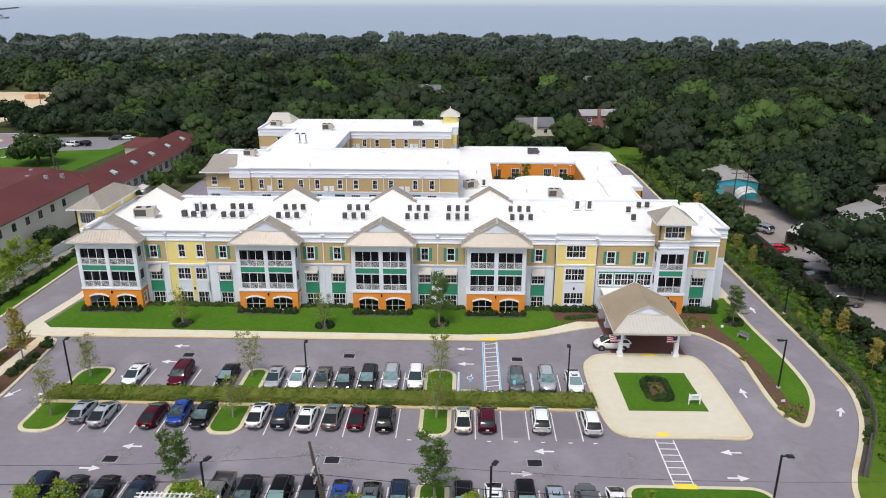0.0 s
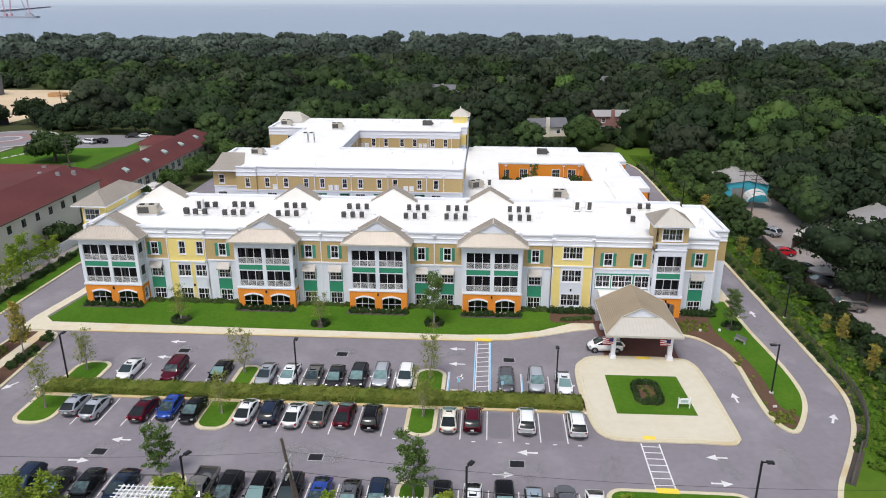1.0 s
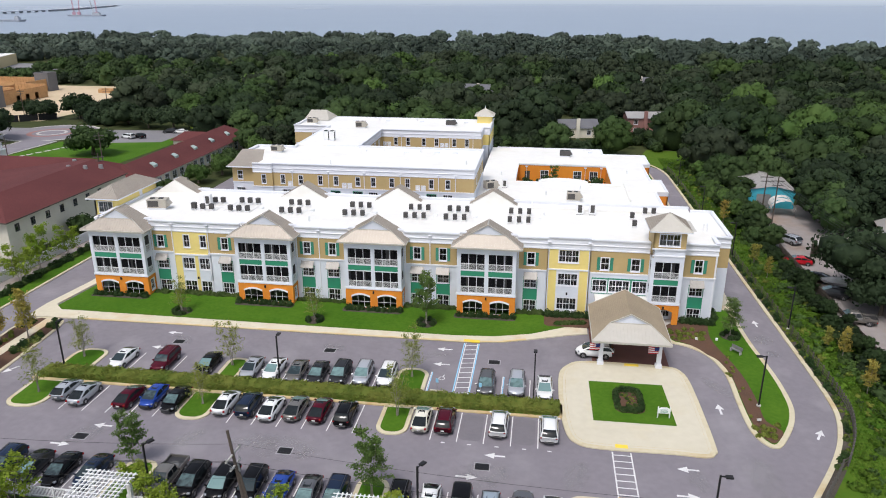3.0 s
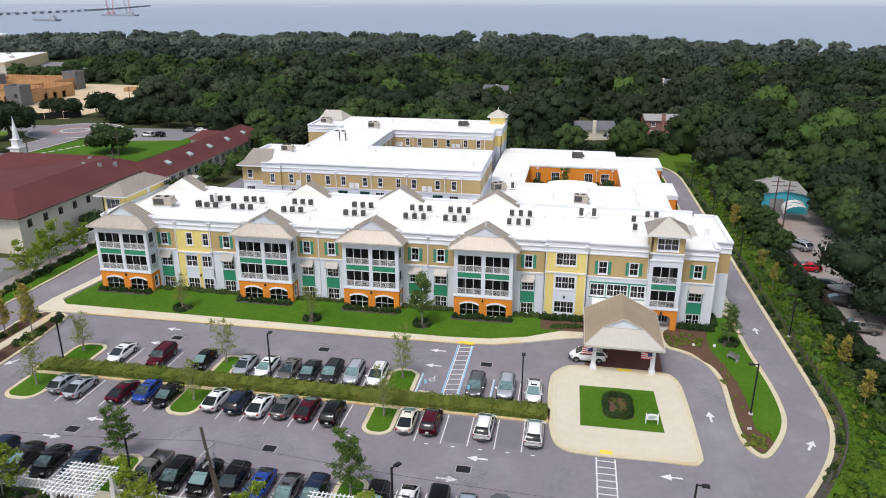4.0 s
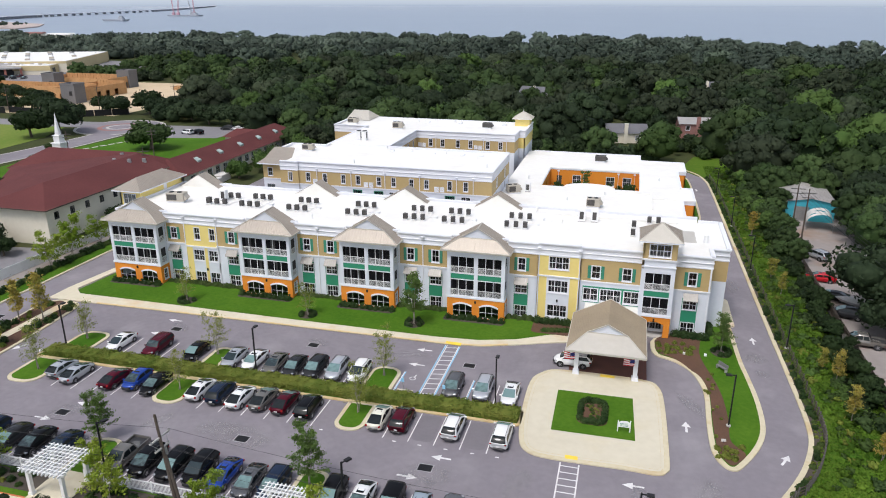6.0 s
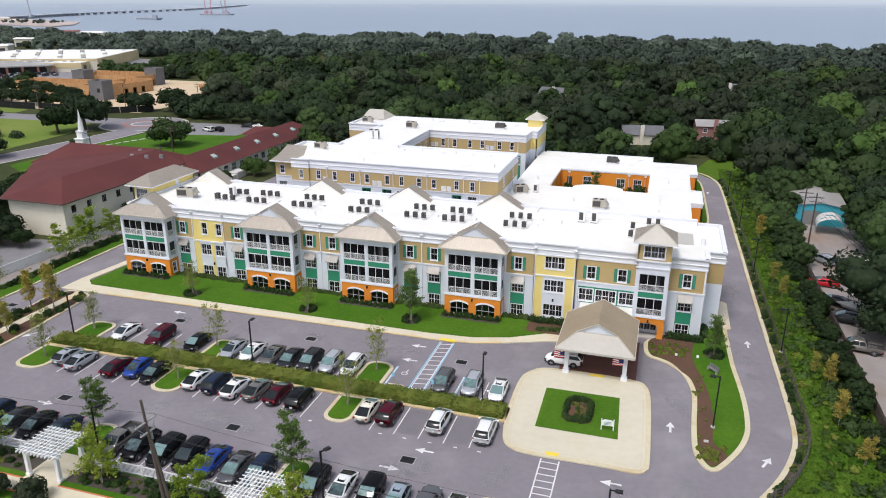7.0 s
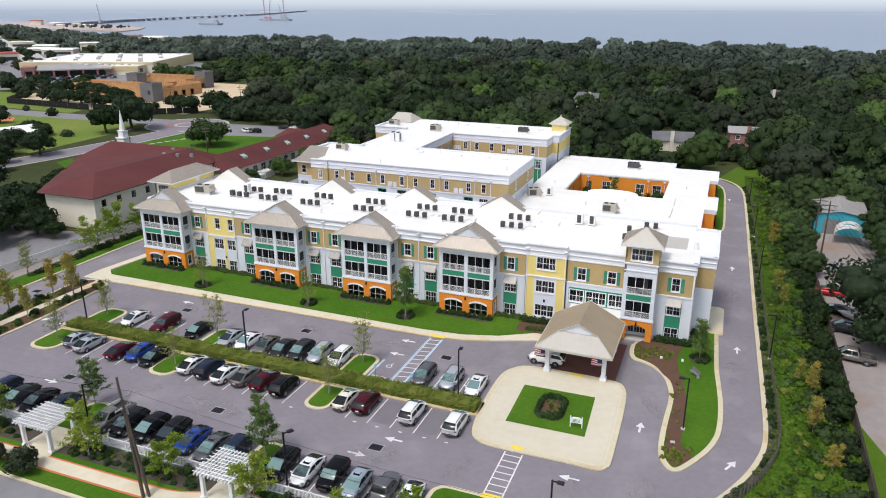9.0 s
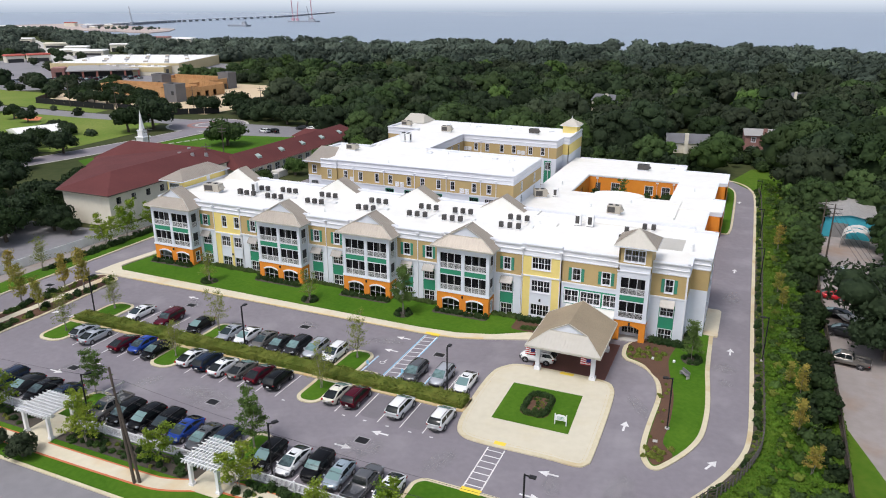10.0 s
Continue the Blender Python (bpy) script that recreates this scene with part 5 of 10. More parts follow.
# west end and rear walls
MWst = pose(-52.0, 20.5, 0, 0, 0, -90)
wall("end_wall", FW, WHITE, MWst, 0.0, 18.3, 0.0, 6.45, 0.25, [(3, 4.2, 3.9, 5.5), (8, 9.2, 3.9, 5.5)])
wall("end_wall", FW, TAN, MWst, 0.0, 18.3, 6.45, 9.75, 0.25)
MR = pose(40.2, 18.8, 0, 0, 0, 180)
wall("rear_wall", FW, WHITE, pose(37.0, 20.5, 0, 0, 0, 180), 0, 89, 0.0, 6.45, 0.25)
wall("rear_wall", FW, TAN, pose(37.0, 20.5, 0, 0, 0, 180), 0, 89, 6.45, 9.75, 0.25)
wall("rear_wall", FW, WHITE, MR, 0.25, 3.2, 0.0, 9.75, 0.25)
# cornices
for a, b in [(-43.5, -29.35), (-21.03, -13.15), (-4.97, 2.93), (11.1, 15.3), (21.1, 29.0), (33.2, 37.9)]:
    cornice(FW, F0, a, b)
for a, b in BAYS:
    cornice(FW, Matrix.Translation((0, 2.9, 0)), a, b)
cornice(FW, FY, 15.3, 21.1, 9.85, 11.6)
part("parapet_return", MB().box(15.3, 2.3, 10.6, 15.6, 2.6, 11.6).box(20.8, 2.3, 10.6, 21.1, 2.6, 11.6), TRIM, FW)
cornice(FW, FE, 37.9, 40.2)
cornice(FW, ME, 0.0, 13.0)
cornice(FW, MC, 0.0, 3.6)
cornice(FW, MWst, 0.0, 18.3)
cornice(FW, pose(37.0, 20.5, 0, 0, 0, 180), 0, 89)
cornice(FW, MR, 0.0, 3.2)
for u in (-40.0, -34.4, -17.45, -1.2):
    downspout(FW, F0, u)
for u in (15.45, 20.95):
    downspout(FW, FY, u)
for u in (-43.3, -29.55, -20.85, -13.3, -4.8, 2.75, 11.25, 37.75):
    part("corner_board", MB().box(u - 0.11, 2.15, 0.2, u + 0.11, 2.2, 9.7), TRIM, FW)
# roof deck and inner floors
roof = part("roof", MB().prism([(-51.8, 2.45), (37.85, 2.45), (37.85, 6.0), (40.0, 6.0), (40.0, 18.6), (36.9, 18.6), (36.9, 20.3), (-51.8, 20.3)], 10.55, 10.95), ROOFWHITE, FW, "white membrane roof")
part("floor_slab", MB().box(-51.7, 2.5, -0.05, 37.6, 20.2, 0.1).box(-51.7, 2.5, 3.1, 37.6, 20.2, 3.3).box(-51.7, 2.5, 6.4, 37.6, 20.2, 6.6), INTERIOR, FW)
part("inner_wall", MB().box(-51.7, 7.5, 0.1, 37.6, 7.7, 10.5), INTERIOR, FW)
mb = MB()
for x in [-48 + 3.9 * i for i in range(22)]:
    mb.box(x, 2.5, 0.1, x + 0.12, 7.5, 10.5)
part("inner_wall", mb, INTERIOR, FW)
# gable upstands at the rear of the roof
for x in (-47.6, -25.1, -9.1, 6.5):
    w = 3.7
    mb = MB().add([(x - w, 18.6, 10.95), (x + w, 18.6, 10.95), (x, 18.6, 13.15), (x - w, 18.85, 10.95), (x + w, 18.85, 10.95), (x, 18.85, 13.15)], [(0, 1, 2), (5, 4, 3), (0, 2, 5, 3), (1, 4, 5, 2)])
    part("gable_upstand", mb, ROOFWHITE, FW, "white gable upstand")
    for s in (1, -1):
        q = [(x + s * (w + 0.2), 18.7, 10.9), (x + s * (w + 0.2), 21.2, 10.9), (x, 21.2, 13.2), (x, 18.7, 13.2)]
        part("gable_slope", MB().quad(*(q if s > 0 else q[::-1])), METALROOF, FW)
        t = MB()
        for i in range(7):
            yy = 18.7 + 2.5 * i / 6
            t.bar((x + s * (w + 0.2), yy, 10.93), (x, yy, 13.23), 0.035, 0.05)
        tagged(part("standing_seams", t, METALROOF, FW), "raised metal roof seams", kind="stuff")
    part("rear_bay_wall", MB().box(x - 4.1, 20.5, 0, x + 4.1, 22.8, 10.9), WHITE, FW)
# low roof curbs and patches
part("roof_pad", MB().bbox(14.0, 12.7, 10.9, 17.3, 14.6, 11.2, 0.1), ROOFWHITE, FW, "low white roof pad")
part("roof_patch", MB().box(33.0, 8.9, 10.9, 36.2, 14.2, 10.97), METALROOF_PALE, FW, "worn tan patch on the roof")
part("roof_step", MB().box(12.5, 17.0, 10.95, 34.0, 17.3, 11.25).box(12.5, 17.3, 10.95, 12.8, 20.2, 11.25), ROOFWHITE, FW)

# ---- yellow stair tower at the west end ----
YT = thing("stair_tower", "yellow stair tower with a tan standing-seam hip roof", "building")
wall("front_wall", YT, YELLOW, Matrix.Translation((0, 8.4, 0)), -56.0, -52.0, 6.8, 12.5, 0.25, [(-55.3, -53.0, 10.2, 11.9)])
wall("front_wall", YT, WHITE, Matrix.Translation((0, 8.4, 0)), -56.0, -52.0, 0, 6.8, 0.25)
window(YT, Matrix.Translation((0, 8.4, 0)), -54.15, 10.2, 2.3, 1.7, 3)
ms = pose(-51.9, 8.4, 0, 0, 0, 90)
wall("side_wall", YT, YELLOW, ms, 0.25, 11.6, 10.0, 12.5, 0.25, [(6.2, 7.1, 10.95, 12.2)])
part("roof_door", MB().box(-51.95, 14.6, 10.95, -51.9, 15.5, 12.2), TRIM, YT, "white roof access door")
wall("side_wall", YT, WHITE, pose(-56.0, 20, 0, 0, 0, -90), 0, 11.6, 0, 12.5, 0.25)
wall("rear_wall", YT, YELLOW, pose(-51.9, 20.0, 0, 0, 0, 180), 0, 4.1, 0, 12.5, 0.25)
e = [(-56.9, 7.6, 12.6), (-51.4, 7.6, 12.6), (-51.4, 20.8, 12.6), (-56.9, 20.8, 12.6)]
r1, r2 = (-54.15, 10.6, 14.2), (-54.15, 17.8, 14.2)
for q in ((e[0], e[1], r1, r1), (e[1], e[2], r2, r1), (e[2], e[3], r2, r2), (e[3], e[0], r1, r2)):
    part("roof_slope", MB().quad(*(q if q[2] != q[3] else q[:3])), METALROOF, YT)
    t = MB()
    seams(t, *q)
    tagged(part("standing_seams", t, METALROOF, YT), "raised metal roof seams", kind="stuff")
part("fascia", MB().box(-56.95, 7.55, 12.4, -51.35, 20.85, 12.58), TRIM, YT)

# ---- entrance canopy ----
EC = thing("entrance_canopy", "drive-through entrance canopy with a tan hipped roof on white columns", "canopy")
cx = 25.45
mr = Matrix.Translation((cx, 0, 0))
pc_half, pc_y0, pc_yg, pc_y1, pc_ze, pc_zb, pc_hb, pc_za = 4.6, -13.7, -10.9, -3.0, 3.95, 5.15, 2.35, 6.35
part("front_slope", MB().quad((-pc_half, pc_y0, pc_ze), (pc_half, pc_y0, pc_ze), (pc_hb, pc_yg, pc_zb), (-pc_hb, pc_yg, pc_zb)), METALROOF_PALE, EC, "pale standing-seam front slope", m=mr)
fr = MB()
seams(fr, (-pc_half, pc_y0, pc_ze), (pc_half, pc_y0, pc_ze), (pc_hb, pc_yg, pc_zb), (-pc_hb, pc_yg, pc_zb), 0.4)
tagged(part("standing_seams", fr, METALROOF_PALE, EC, m=mr), "raised metal roof seams", kind="stuff")
for s in (1, -1):
    q = [(s * pc_half, pc_y0, pc_ze), (s * pc_half, pc_y1, pc_ze), (0, pc_y1, pc_za), (0, pc_yg, pc_za), (s * pc_hb, pc_yg, pc_zb)]
    part("side_slope", MB().quad(*(q if s > 0 else q[::-1])), SHINGLE_TAN, EC, "tan shingled slope", m=mr)
    t = MB()
    rows = 22
    for i in range(1, rows):
        f = i / rows
        x, z = s * pc_half * (1 - f), pc_ze + (pc_za - pc_ze) * f
        ya = pc_yg if abs(x) < pc_hb else pc_y0 + (pc_half - abs(x)) / (pc_half - pc_hb) * (pc_yg - pc_y0)
        t.bar((x, ya + 0.02, z + 0.012), (x, pc_y1, z + 0.012), 0.05, 0.02)
    tagged(part("shingle_courses", t, SHINGLE_TAN, EC, m=mr), "rows of tan shingle edges", kind="stuff")
g = MB().add([(-pc_hb * 0.95, pc_yg + 0.05, pc_zb), (pc_hb * 0.95, pc_yg + 0.05, pc_zb), (0, pc_yg + 0.05, pc_za - 0.08), (-pc_hb * 0.95, pc_yg + 0.2, pc_zb), (pc_hb * 0.95, pc_yg + 0.2, pc_zb), (0, pc_yg + 0.2, pc_za - 0.08)], [(0, 1, 2), (5, 4, 3), (0, 2, 5, 3), (1, 4, 5, 2)])
part("gablet", g, WHITE, EC, "pale gablet panel", m=mr)
edges = [("fascia", (-pc_half, pc_y0, pc_ze - 0.12), (pc_half, pc_y0, pc_ze - 0.12), 0.12, 0.26)]
for s in (1, -1):
    edges.append(("fascia", (s * pc_half, pc_y0, pc_ze - 0.12), (s * pc_half, pc_y1, pc_ze - 0.12), 0.12, 0.26))
    edges.append(("rake_trim", (s * pc_hb, pc_yg - 0.05, pc_zb + 0.02), (0, pc_yg - 0.05, pc_za + 0.02), 0.12, 0.14))
    edges.append(("hip_cap", (s * pc_half, pc_y0, pc_ze + 0.03), (s * pc_hb, pc_yg, pc_zb + 0.03), 0.12, 0.06))
    edges.append(("rake_trim", (s * pc_half, pc_y1, pc_ze + 0.0), (0, pc_y1, pc_za), 0.12, 0.1))
edges.append(("gablet_sill", (-pc_hb, pc_yg - 0.03, pc_zb + 0.02), (pc_hb, pc_yg - 0.03, pc_zb + 0.02), 0.1, 0.08))
for nm, a, b, w, h in edges:
    part(nm, MB().bar(a, b, w, h), METALROOF_PALE, EC, m=mr)
part("ceiling_panel", MB().box(cx - 4.5, pc_y0 + 0.1, 3.65, cx + 4.5, pc_y1, 3.72), TRIM, EC)
part("back_gable", MB().quad((pc_half, pc_y1, 3.7), (-pc_half, pc_y1, 3.7), (-pc_half, pc_y1, pc_ze), (0, pc_y1, pc_za), (pc_half, pc_y1, pc_ze)), TRIM, EC, m=mr)
for x in (22.1, 29.0):
    for y in (-12.1, -3.6):
        c = part("column", MB().bbox(x - 0.25, y - 0.25, 0.0, x + 0.25, y + 0.25, 3.7, 0.01).box(x - 0.38, y - 0.38, 0.0, x + 0.38, y + 0.38, 0.55).box(x - 0.33, y - 0.33, 3.4, x + 0.33, y + 0.33, 3.66), TRIM, EC, "square white column")
part("beam", MB().box(21.8, -12.3, 3.3, 29.3, -11.9, 3.66).box(21.9, -12, 3.3, 22.3, -3.4, 3.66).box(28.8, -12, 3.3, 29.2, -3.4, 3.66), TRIM, EC)


# ---- middle, rear and courtyard wings ----
def plain_window(parent, m, u, z, w=0.85, h=1.55, lights=1):
    window(parent, m, u, z, w, h, lights)


MW = thing("middle_wing", "three-storey tan and white wing with a white flat roof", "building")
M0 = Matrix.Translation((0, 40.9, 0))
MB0 = Matrix.Translation((0, 40.5, 0))        # end bay, a little proud
MX0, MXS, MX1 = -43.0, -39.0, 1.2             # west corner, step, east corner
Z1, Z2, Z3, ZD = 6.75, 9.6, 11.45, 10.95      # foot and head of the tan storey, parapet top, roof deck


def louvres(parent, m, u, z, w=0.9, h=1.0):
    """A framed wall louvre with its slats."""
    key = ("louvre", round(w, 2), round(h, 2))
    if key not in CACHE:
        mb = MB().box(-w / 2, -0.1, 0, -w / 2 + 0.09, 0, h).box(w / 2 - 0.09, -0.1, 0, w / 2, 0, h).box(-w / 2 + 0.09, -0.1, 0, w / 2 - 0.09, 0, 0.09).box(-w / 2 + 0.09, -0.1, h - 0.09, w / 2 - 0.09, 0, h)
        k = int(h / 0.14)
        for i in range(1, k):
            zz = h * i / k
            mb.add([(-w / 2 + 0.09, -0.09, zz - 0.05), (w / 2 - 0.09, -0.09, zz - 0.05), (w / 2 - 0.09, -0.01, zz + 0.05), (-w / 2 + 0.09, -0.01, zz + 0.05)], [(0, 1, 2, 3)])
        CACHE[key] = mb.data("louvre", TRIM)
    put("louvre", CACHE[key], parent, m @ Matrix.Translation((u, 0, z)), "pale wall louvre")


tops = [-37.0, -33.3, -29.3, -26.1, -21.7, -18.6, -14.9, -11.8, -7.1, -3.9]
lows = [-36.2, -26.3, -21.8, -18.7, -15.1, -7.1, -3.9]
wall("upper_wall", MW, TAN, M0, MXS, MX1, Z1, Z2, 0.25, [(x - 0.42, x + 0.42, 7.4, 9.15) for x in tops])
wall("lower_wall", MW, WHITE, M0, MXS, MX1, 0, Z1, 0.25, [(x - 0.9, x + 0.9, 4.6, 6.2) for x in lows])
wall("upper_wall", MW, TAN, MB0, MX0, MXS, Z1, Z2, 0.25, [(-41.22, -40.38, 7.4, 9.15)])
wall("lower_wall", MW, WHITE, MB0, MX0, MXS, 0, Z1, 0.25)
part("side_wall", MB().box(MXS - 0.25, 40.75, 0, MXS, 41.1, Z2), TAN, MW)
window(MW, MB0, -40.8, 7.4, 0.84, 1.75, 1)
for x in tops:
    window(MW, M0, x, 7.4, 0.84, 1.75, 1)
for i, x in enumerate(lows):
    window(MW, M0, x, 4.6, 1.8, 1.6, 2, casing=0.09, frame_mat=SHUTTER if i % 3 else TRIM)
louvres(MW, M0, -35.5, 6.95)
for x in (-23.9, -9.2):
    for d in (-0.55, 0.55):
        louvres(MW, M0, x + d, 6.95)
cornice(MW, M0, MXS, MX1, Z2, Z3)
cornice(MW, MB0, MX0, MXS, Z2, Z3)
part("belt_course", MB().box(MXS, 40.78, Z1 - 0.1, MX1, 40.9, Z1 + 0.1), TRIM, MW)
part("belt_course", MB().box(MX0, 40.38, Z1 - 0.1, MXS + 0.1, 40.5, Z1 + 0.1), TRIM, MW)
for x in (-35.0, -27.6, -20.4, -13.2, -5.7, -2.4):
    downspout(MW, M0, x, 0.2, 9.6)
MEa = pose(MX1, 40.9, 0, 0, 0, 90)
wall("side_wall", MW, TAN, MEa, 0.25, 19.6, Z1, Z2, 0.25, [(5, 5.9, 7.4, 9.1), (14, 14.9, 7.4, 9.1)])
wall("side_wall", MW, WHITE, MEa, 0.25, 19.6, 0, Z1, 0.25, [(5, 5.9, 4.9, 6.4), (14, 14.9, 4.9, 6.4)])
for u in (5.45, 14.45):
    window(MW, MEa, u, 7.4, 0.84, 1.7, 1)
    window(MW, MEa, u, 4.9, 0.9, 1.5, 1)
cornice(MW, MEa, 0, 19.6, Z2, Z3)
MNo = pose(MX1, 60.5, 0, 0, 0, 180)
wall("rear_wall", MW, TAN, MNo, 0, 27.4, 0, Z2, 0.25)
cornice(MW, MNo, 0, 27.4, Z2, Z3)
# link to the rear wing, its deck a step higher
ML = pose(-26.2, 60.5, 0, 0, 0, 90)
wall("side_wall", MW, TAN, ML, 0, 21.8, Z1, Z2, 0.25, [(u - 0.45, u + 0.45, 7.4, 9.15) for u in (4.4, 9.4, 14.4, 18.6)])
wall("side_wall", MW, WHITE, ML, 0, 21.8, 0, Z1, 0.25)
cornice(MW, ML, 0, 21.5, Z2, Z3)
for u in (4.4, 9.4, 14.4, 18.6):
    window(MW, ML, u, 7.4, 0.9, 1.75, 1)
MLw = pose(-40.5, 85.4, 0, 0, 0, -90)
wall("side_wall", MW, TAN, MLw, 0, 26.8, Z1, Z2, 0.25, [(u, u + 0.9, 7.4, 9.1) for u in (4, 9.5, 15, 20.5)])
wall("side_wall", MW, WHITE, MLw, 0, 26.8, 0, Z1, 0.25)
for u in (4.45, 9.95, 15.45, 20.95):
    window(MW, MLw, u, 7.4, 0.9, 1.7, 1)
cornice(MW, MLw, 0, 26.8, Z2, Z3)
wall("side_wall", MW, TAN, pose(-40.5, 58.6, 0, 0, 0, 180), 0, 8.5, 0, Z2, 0.25)
cornice(MW, pose(-40.5, 58.6, 0, 0, 0, 180), 0, 8.5, Z2, Z3)
wall("side_wall", MW, TAN, pose(-49.0, 58.6, 0, 0, 0, -90), 0, 13.4, Z1, Z2, 0.25, [(3, 3.9, 7.4, 9.1)])
wall("side_wall", MW, WHITE, pose(-49.0, 58.6, 0, 0, 0, -90), 0, 13.4, 0, Z1, 0.25)
cornice(MW, pose(-49.0, 58.6, 0, 0, 0, -90), 0, 8.0, Z2, Z3)
part("roof", MB().prism([(-48.8, 50.4), (-42.8, 50.4), (-42.8, 40.8), (MXS, 40.8), (MXS, 41.1), (MX1 - 0.2, 41.1), (MX1 - 0.2, 60.3), (-40.3, 60.3), (-40.3, 58.4), (-48.8, 58.4)], 10.5, ZD), ROOFWHITE, MW, "white membrane roof")
part("link_roof", MB().prism([(-40.3, 60.32), (-26.4, 60.32), (-26.4, 82.2), (-40.3, 82.2)], 10.5, ZD + 0.42), ROOFWHITE, MW, "raised white roof of the link")
part("roof_step", MB().box(-33.5, 59.9, ZD, -26.4, 60.3, ZD + 0.5), TRIM, MW)
part("inner_wall", MB().box(-42, 45, 0, 0, 45.2, 10.4).box(-42, 41.5, 3.2, 0, 45, 3.4).box(-42, 41.5, 6.55, 0, 45, 6.7), INTERIOR, MW)
# pavilion at its west corner, roofed from a ridge down to the south
PX0, PX1, PY0, PYR, PZE, PZR = -49.3, MX0, 44.9, 50.4, 9.75, 12.1
P0 = Matrix.Translation((0, PY0, 0))
wall("bay_wall", MW, TAN, P0, PX0, PX1, 6.4, PZE - 0.2, 0.25, [(-48.15, -47.15, 7.0, 8.7)])
wall("bay_wall", MW, WHITE, P0, PX0, PX1, 0, 6.4, 0.25, [(-48.6, -46.8, 3.5, 5.2)])
part("belt_course", MB().box(PX0, PY0 - 0.12, 6.3, PX1, PY0, 6.5), TRIM, MW)
window(MW, P0, -47.65, 7.0, 1.0, 1.7, 1)
window(MW, P0, -47.7, 3.5, 1.8, 1.7, 2)
louvres(MW, P0, -43.7, 6.9, 0.8, 0.95)
e0, e1, r0, r1 = (PX0 - 0.9, PY0 - 0.8, PZE), (PX1 + 0.1, PY0 - 0.8, PZE), (PX0 + 0.2, PYR, PZR), (PX1 - 1.2, PYR, PZR)
mid0, mid1 = tuple(Vector(e0).lerp(Vector(r0), 0.38) + Vector((0.25, 0, -0.22))), tuple(Vector(e1).lerp(Vector(r1), 0.38) + Vector((0.1, 0, -0.22)))
for q in ((e0, e1, mid1, mid0), (mid0, mid1, r1, r0)):
    t = MB()
    seams(t, *q)
    part("bay_roof", MB().quad(*q), METALROOF, MW, "tan standing-seam roof slope")
    tagged(part("standing_seams", t, METALROOF, MW), "raised metal roof seams", kind="stuff")
part("bay_roof", MB().quad((PX0 - 0.9, PYR + 0.6, PZE), e0, mid0, r0), METALROOF, MW, "tan standing-seam roof slope")
part("back_gable", MB().quad(e1, (PX1 + 1.3, PYR + 1.2, ZD), (PX1 + 1.3, PYR + 2.0, ZD), r1, mid1), ROOFWHITE, MW, "white membrane back of the pavilion roof")
part("back_gable", MB().quad((PX1 + 1.3, PYR + 2.0, ZD), (PX0 - 0.6, PYR + 2.4, ZD - 0.3), r0, r1), ROOFWHITE, MW, "white membrane back of the pavilion roof")
part("fascia", MB().bar((e0[0], e0[1], PZE - 0.1), (e1[0], e1[1], PZE - 0.1), 0.12, 0.22).bar((e0[0], e0[1], PZE - 0.1), (e0[0], PYR + 0.6, PZE - 0.1), 0.12, 0.22), TRIM, MW)
part("soffit", MB().quad(e0, (e0[0], PYR, PZE - 0.02), (e1[0], PYR, PZE - 0.02), e1), TRIM, MW)

RW = thing("rear_wing", "tan and white three-storey rear wing with a small yellow corner tower", "building")
RY, RYW, RXE = 82.3, 85.4, -1.2               # south wall, its western part, east corner
R0 = Matrix.Translation((0, RY, 0))
rt = [-22.6, -19.5, -15.5, -12.3, -7.9, -4.7]
wall("upper_wall", RW, TAN, R0, -26.2, RXE, Z1, Z2 - 0.1, 0.25, [(x - 0.45, x + 0.45, 7.45, 9.25) for x in rt])
wall("lower_wall", RW, WHITE, R0, -26.2, RXE, 0, Z1, 0.25, [(-3.9, -2.6, 3.9, 5.7)])
for x in rt:
    window(RW, R0, x, 7.45, 0.9, 1.8, 1)
for x in (-24.85, -10.35):
    for d in (-0.55, 0.55):
        louvres(RW, R0, x + d, 7.2)
for x in (-21.2, -10.2 + 1.2, -3.2):
    downspout(RW, R0, x, 0.2, 9.5)
wall("green_strip", RW, GREEN, Matrix.Translation((0, RY - 0.05, 0)), -4.2, -2.4, 0.0, 6.1, 0.05, [(-3.9, -2.6, 3.9, 5.7)])
window(RW, Matrix.Translation((0, RY - 0.05, 0)), -3.25, 3.9, 1.3, 1.8, 2)
cornice(RW, R0, -26.2, RXE, Z2 - 0.1, Z3 - 0.1)
RWm = Matrix.Translation((0, RYW, 0))
wall("upper_wall", RW, TAN, RWm, -49.9, -40.5, Z1, Z2 - 0.1, 0.25, [(-45.2, -44.3, 7.45, 9.25)])
wall("lower_wall", RW, WHITE, RWm, -49.9, -40.5, 0, Z1, 0.25)
window(RW, RWm, -44.75, 7.45, 0.9, 1.8, 1)
cornice(RW, RWm, -49.9, -40.5, Z2 - 0.1, Z3 - 0.1)
ma = pose(RXE, RY, 0, 0, 0, 90)
wall("side_wall", RW, TAN, ma, 0.25, 6.3, Z1, Z2 - 0.1, 0.25)
wall("side_wall", RW, WHITE, ma, 0.25, 6.3, 0, Z1, 0.25)
cornice(RW, ma, 0, 6.3, Z2 - 0.1, Z3 - 0.1)
mb2 = pose(0.4, 88.6, 0, 0, 0, 90)
wall("side_wall", RW, YELLOW, mb2, 0, 14.0, Z1, Z2 - 0.1, 0.25)
wall("side_wall", RW, WHITE, mb2, 0, 14.0, 0, Z1, 0.25)
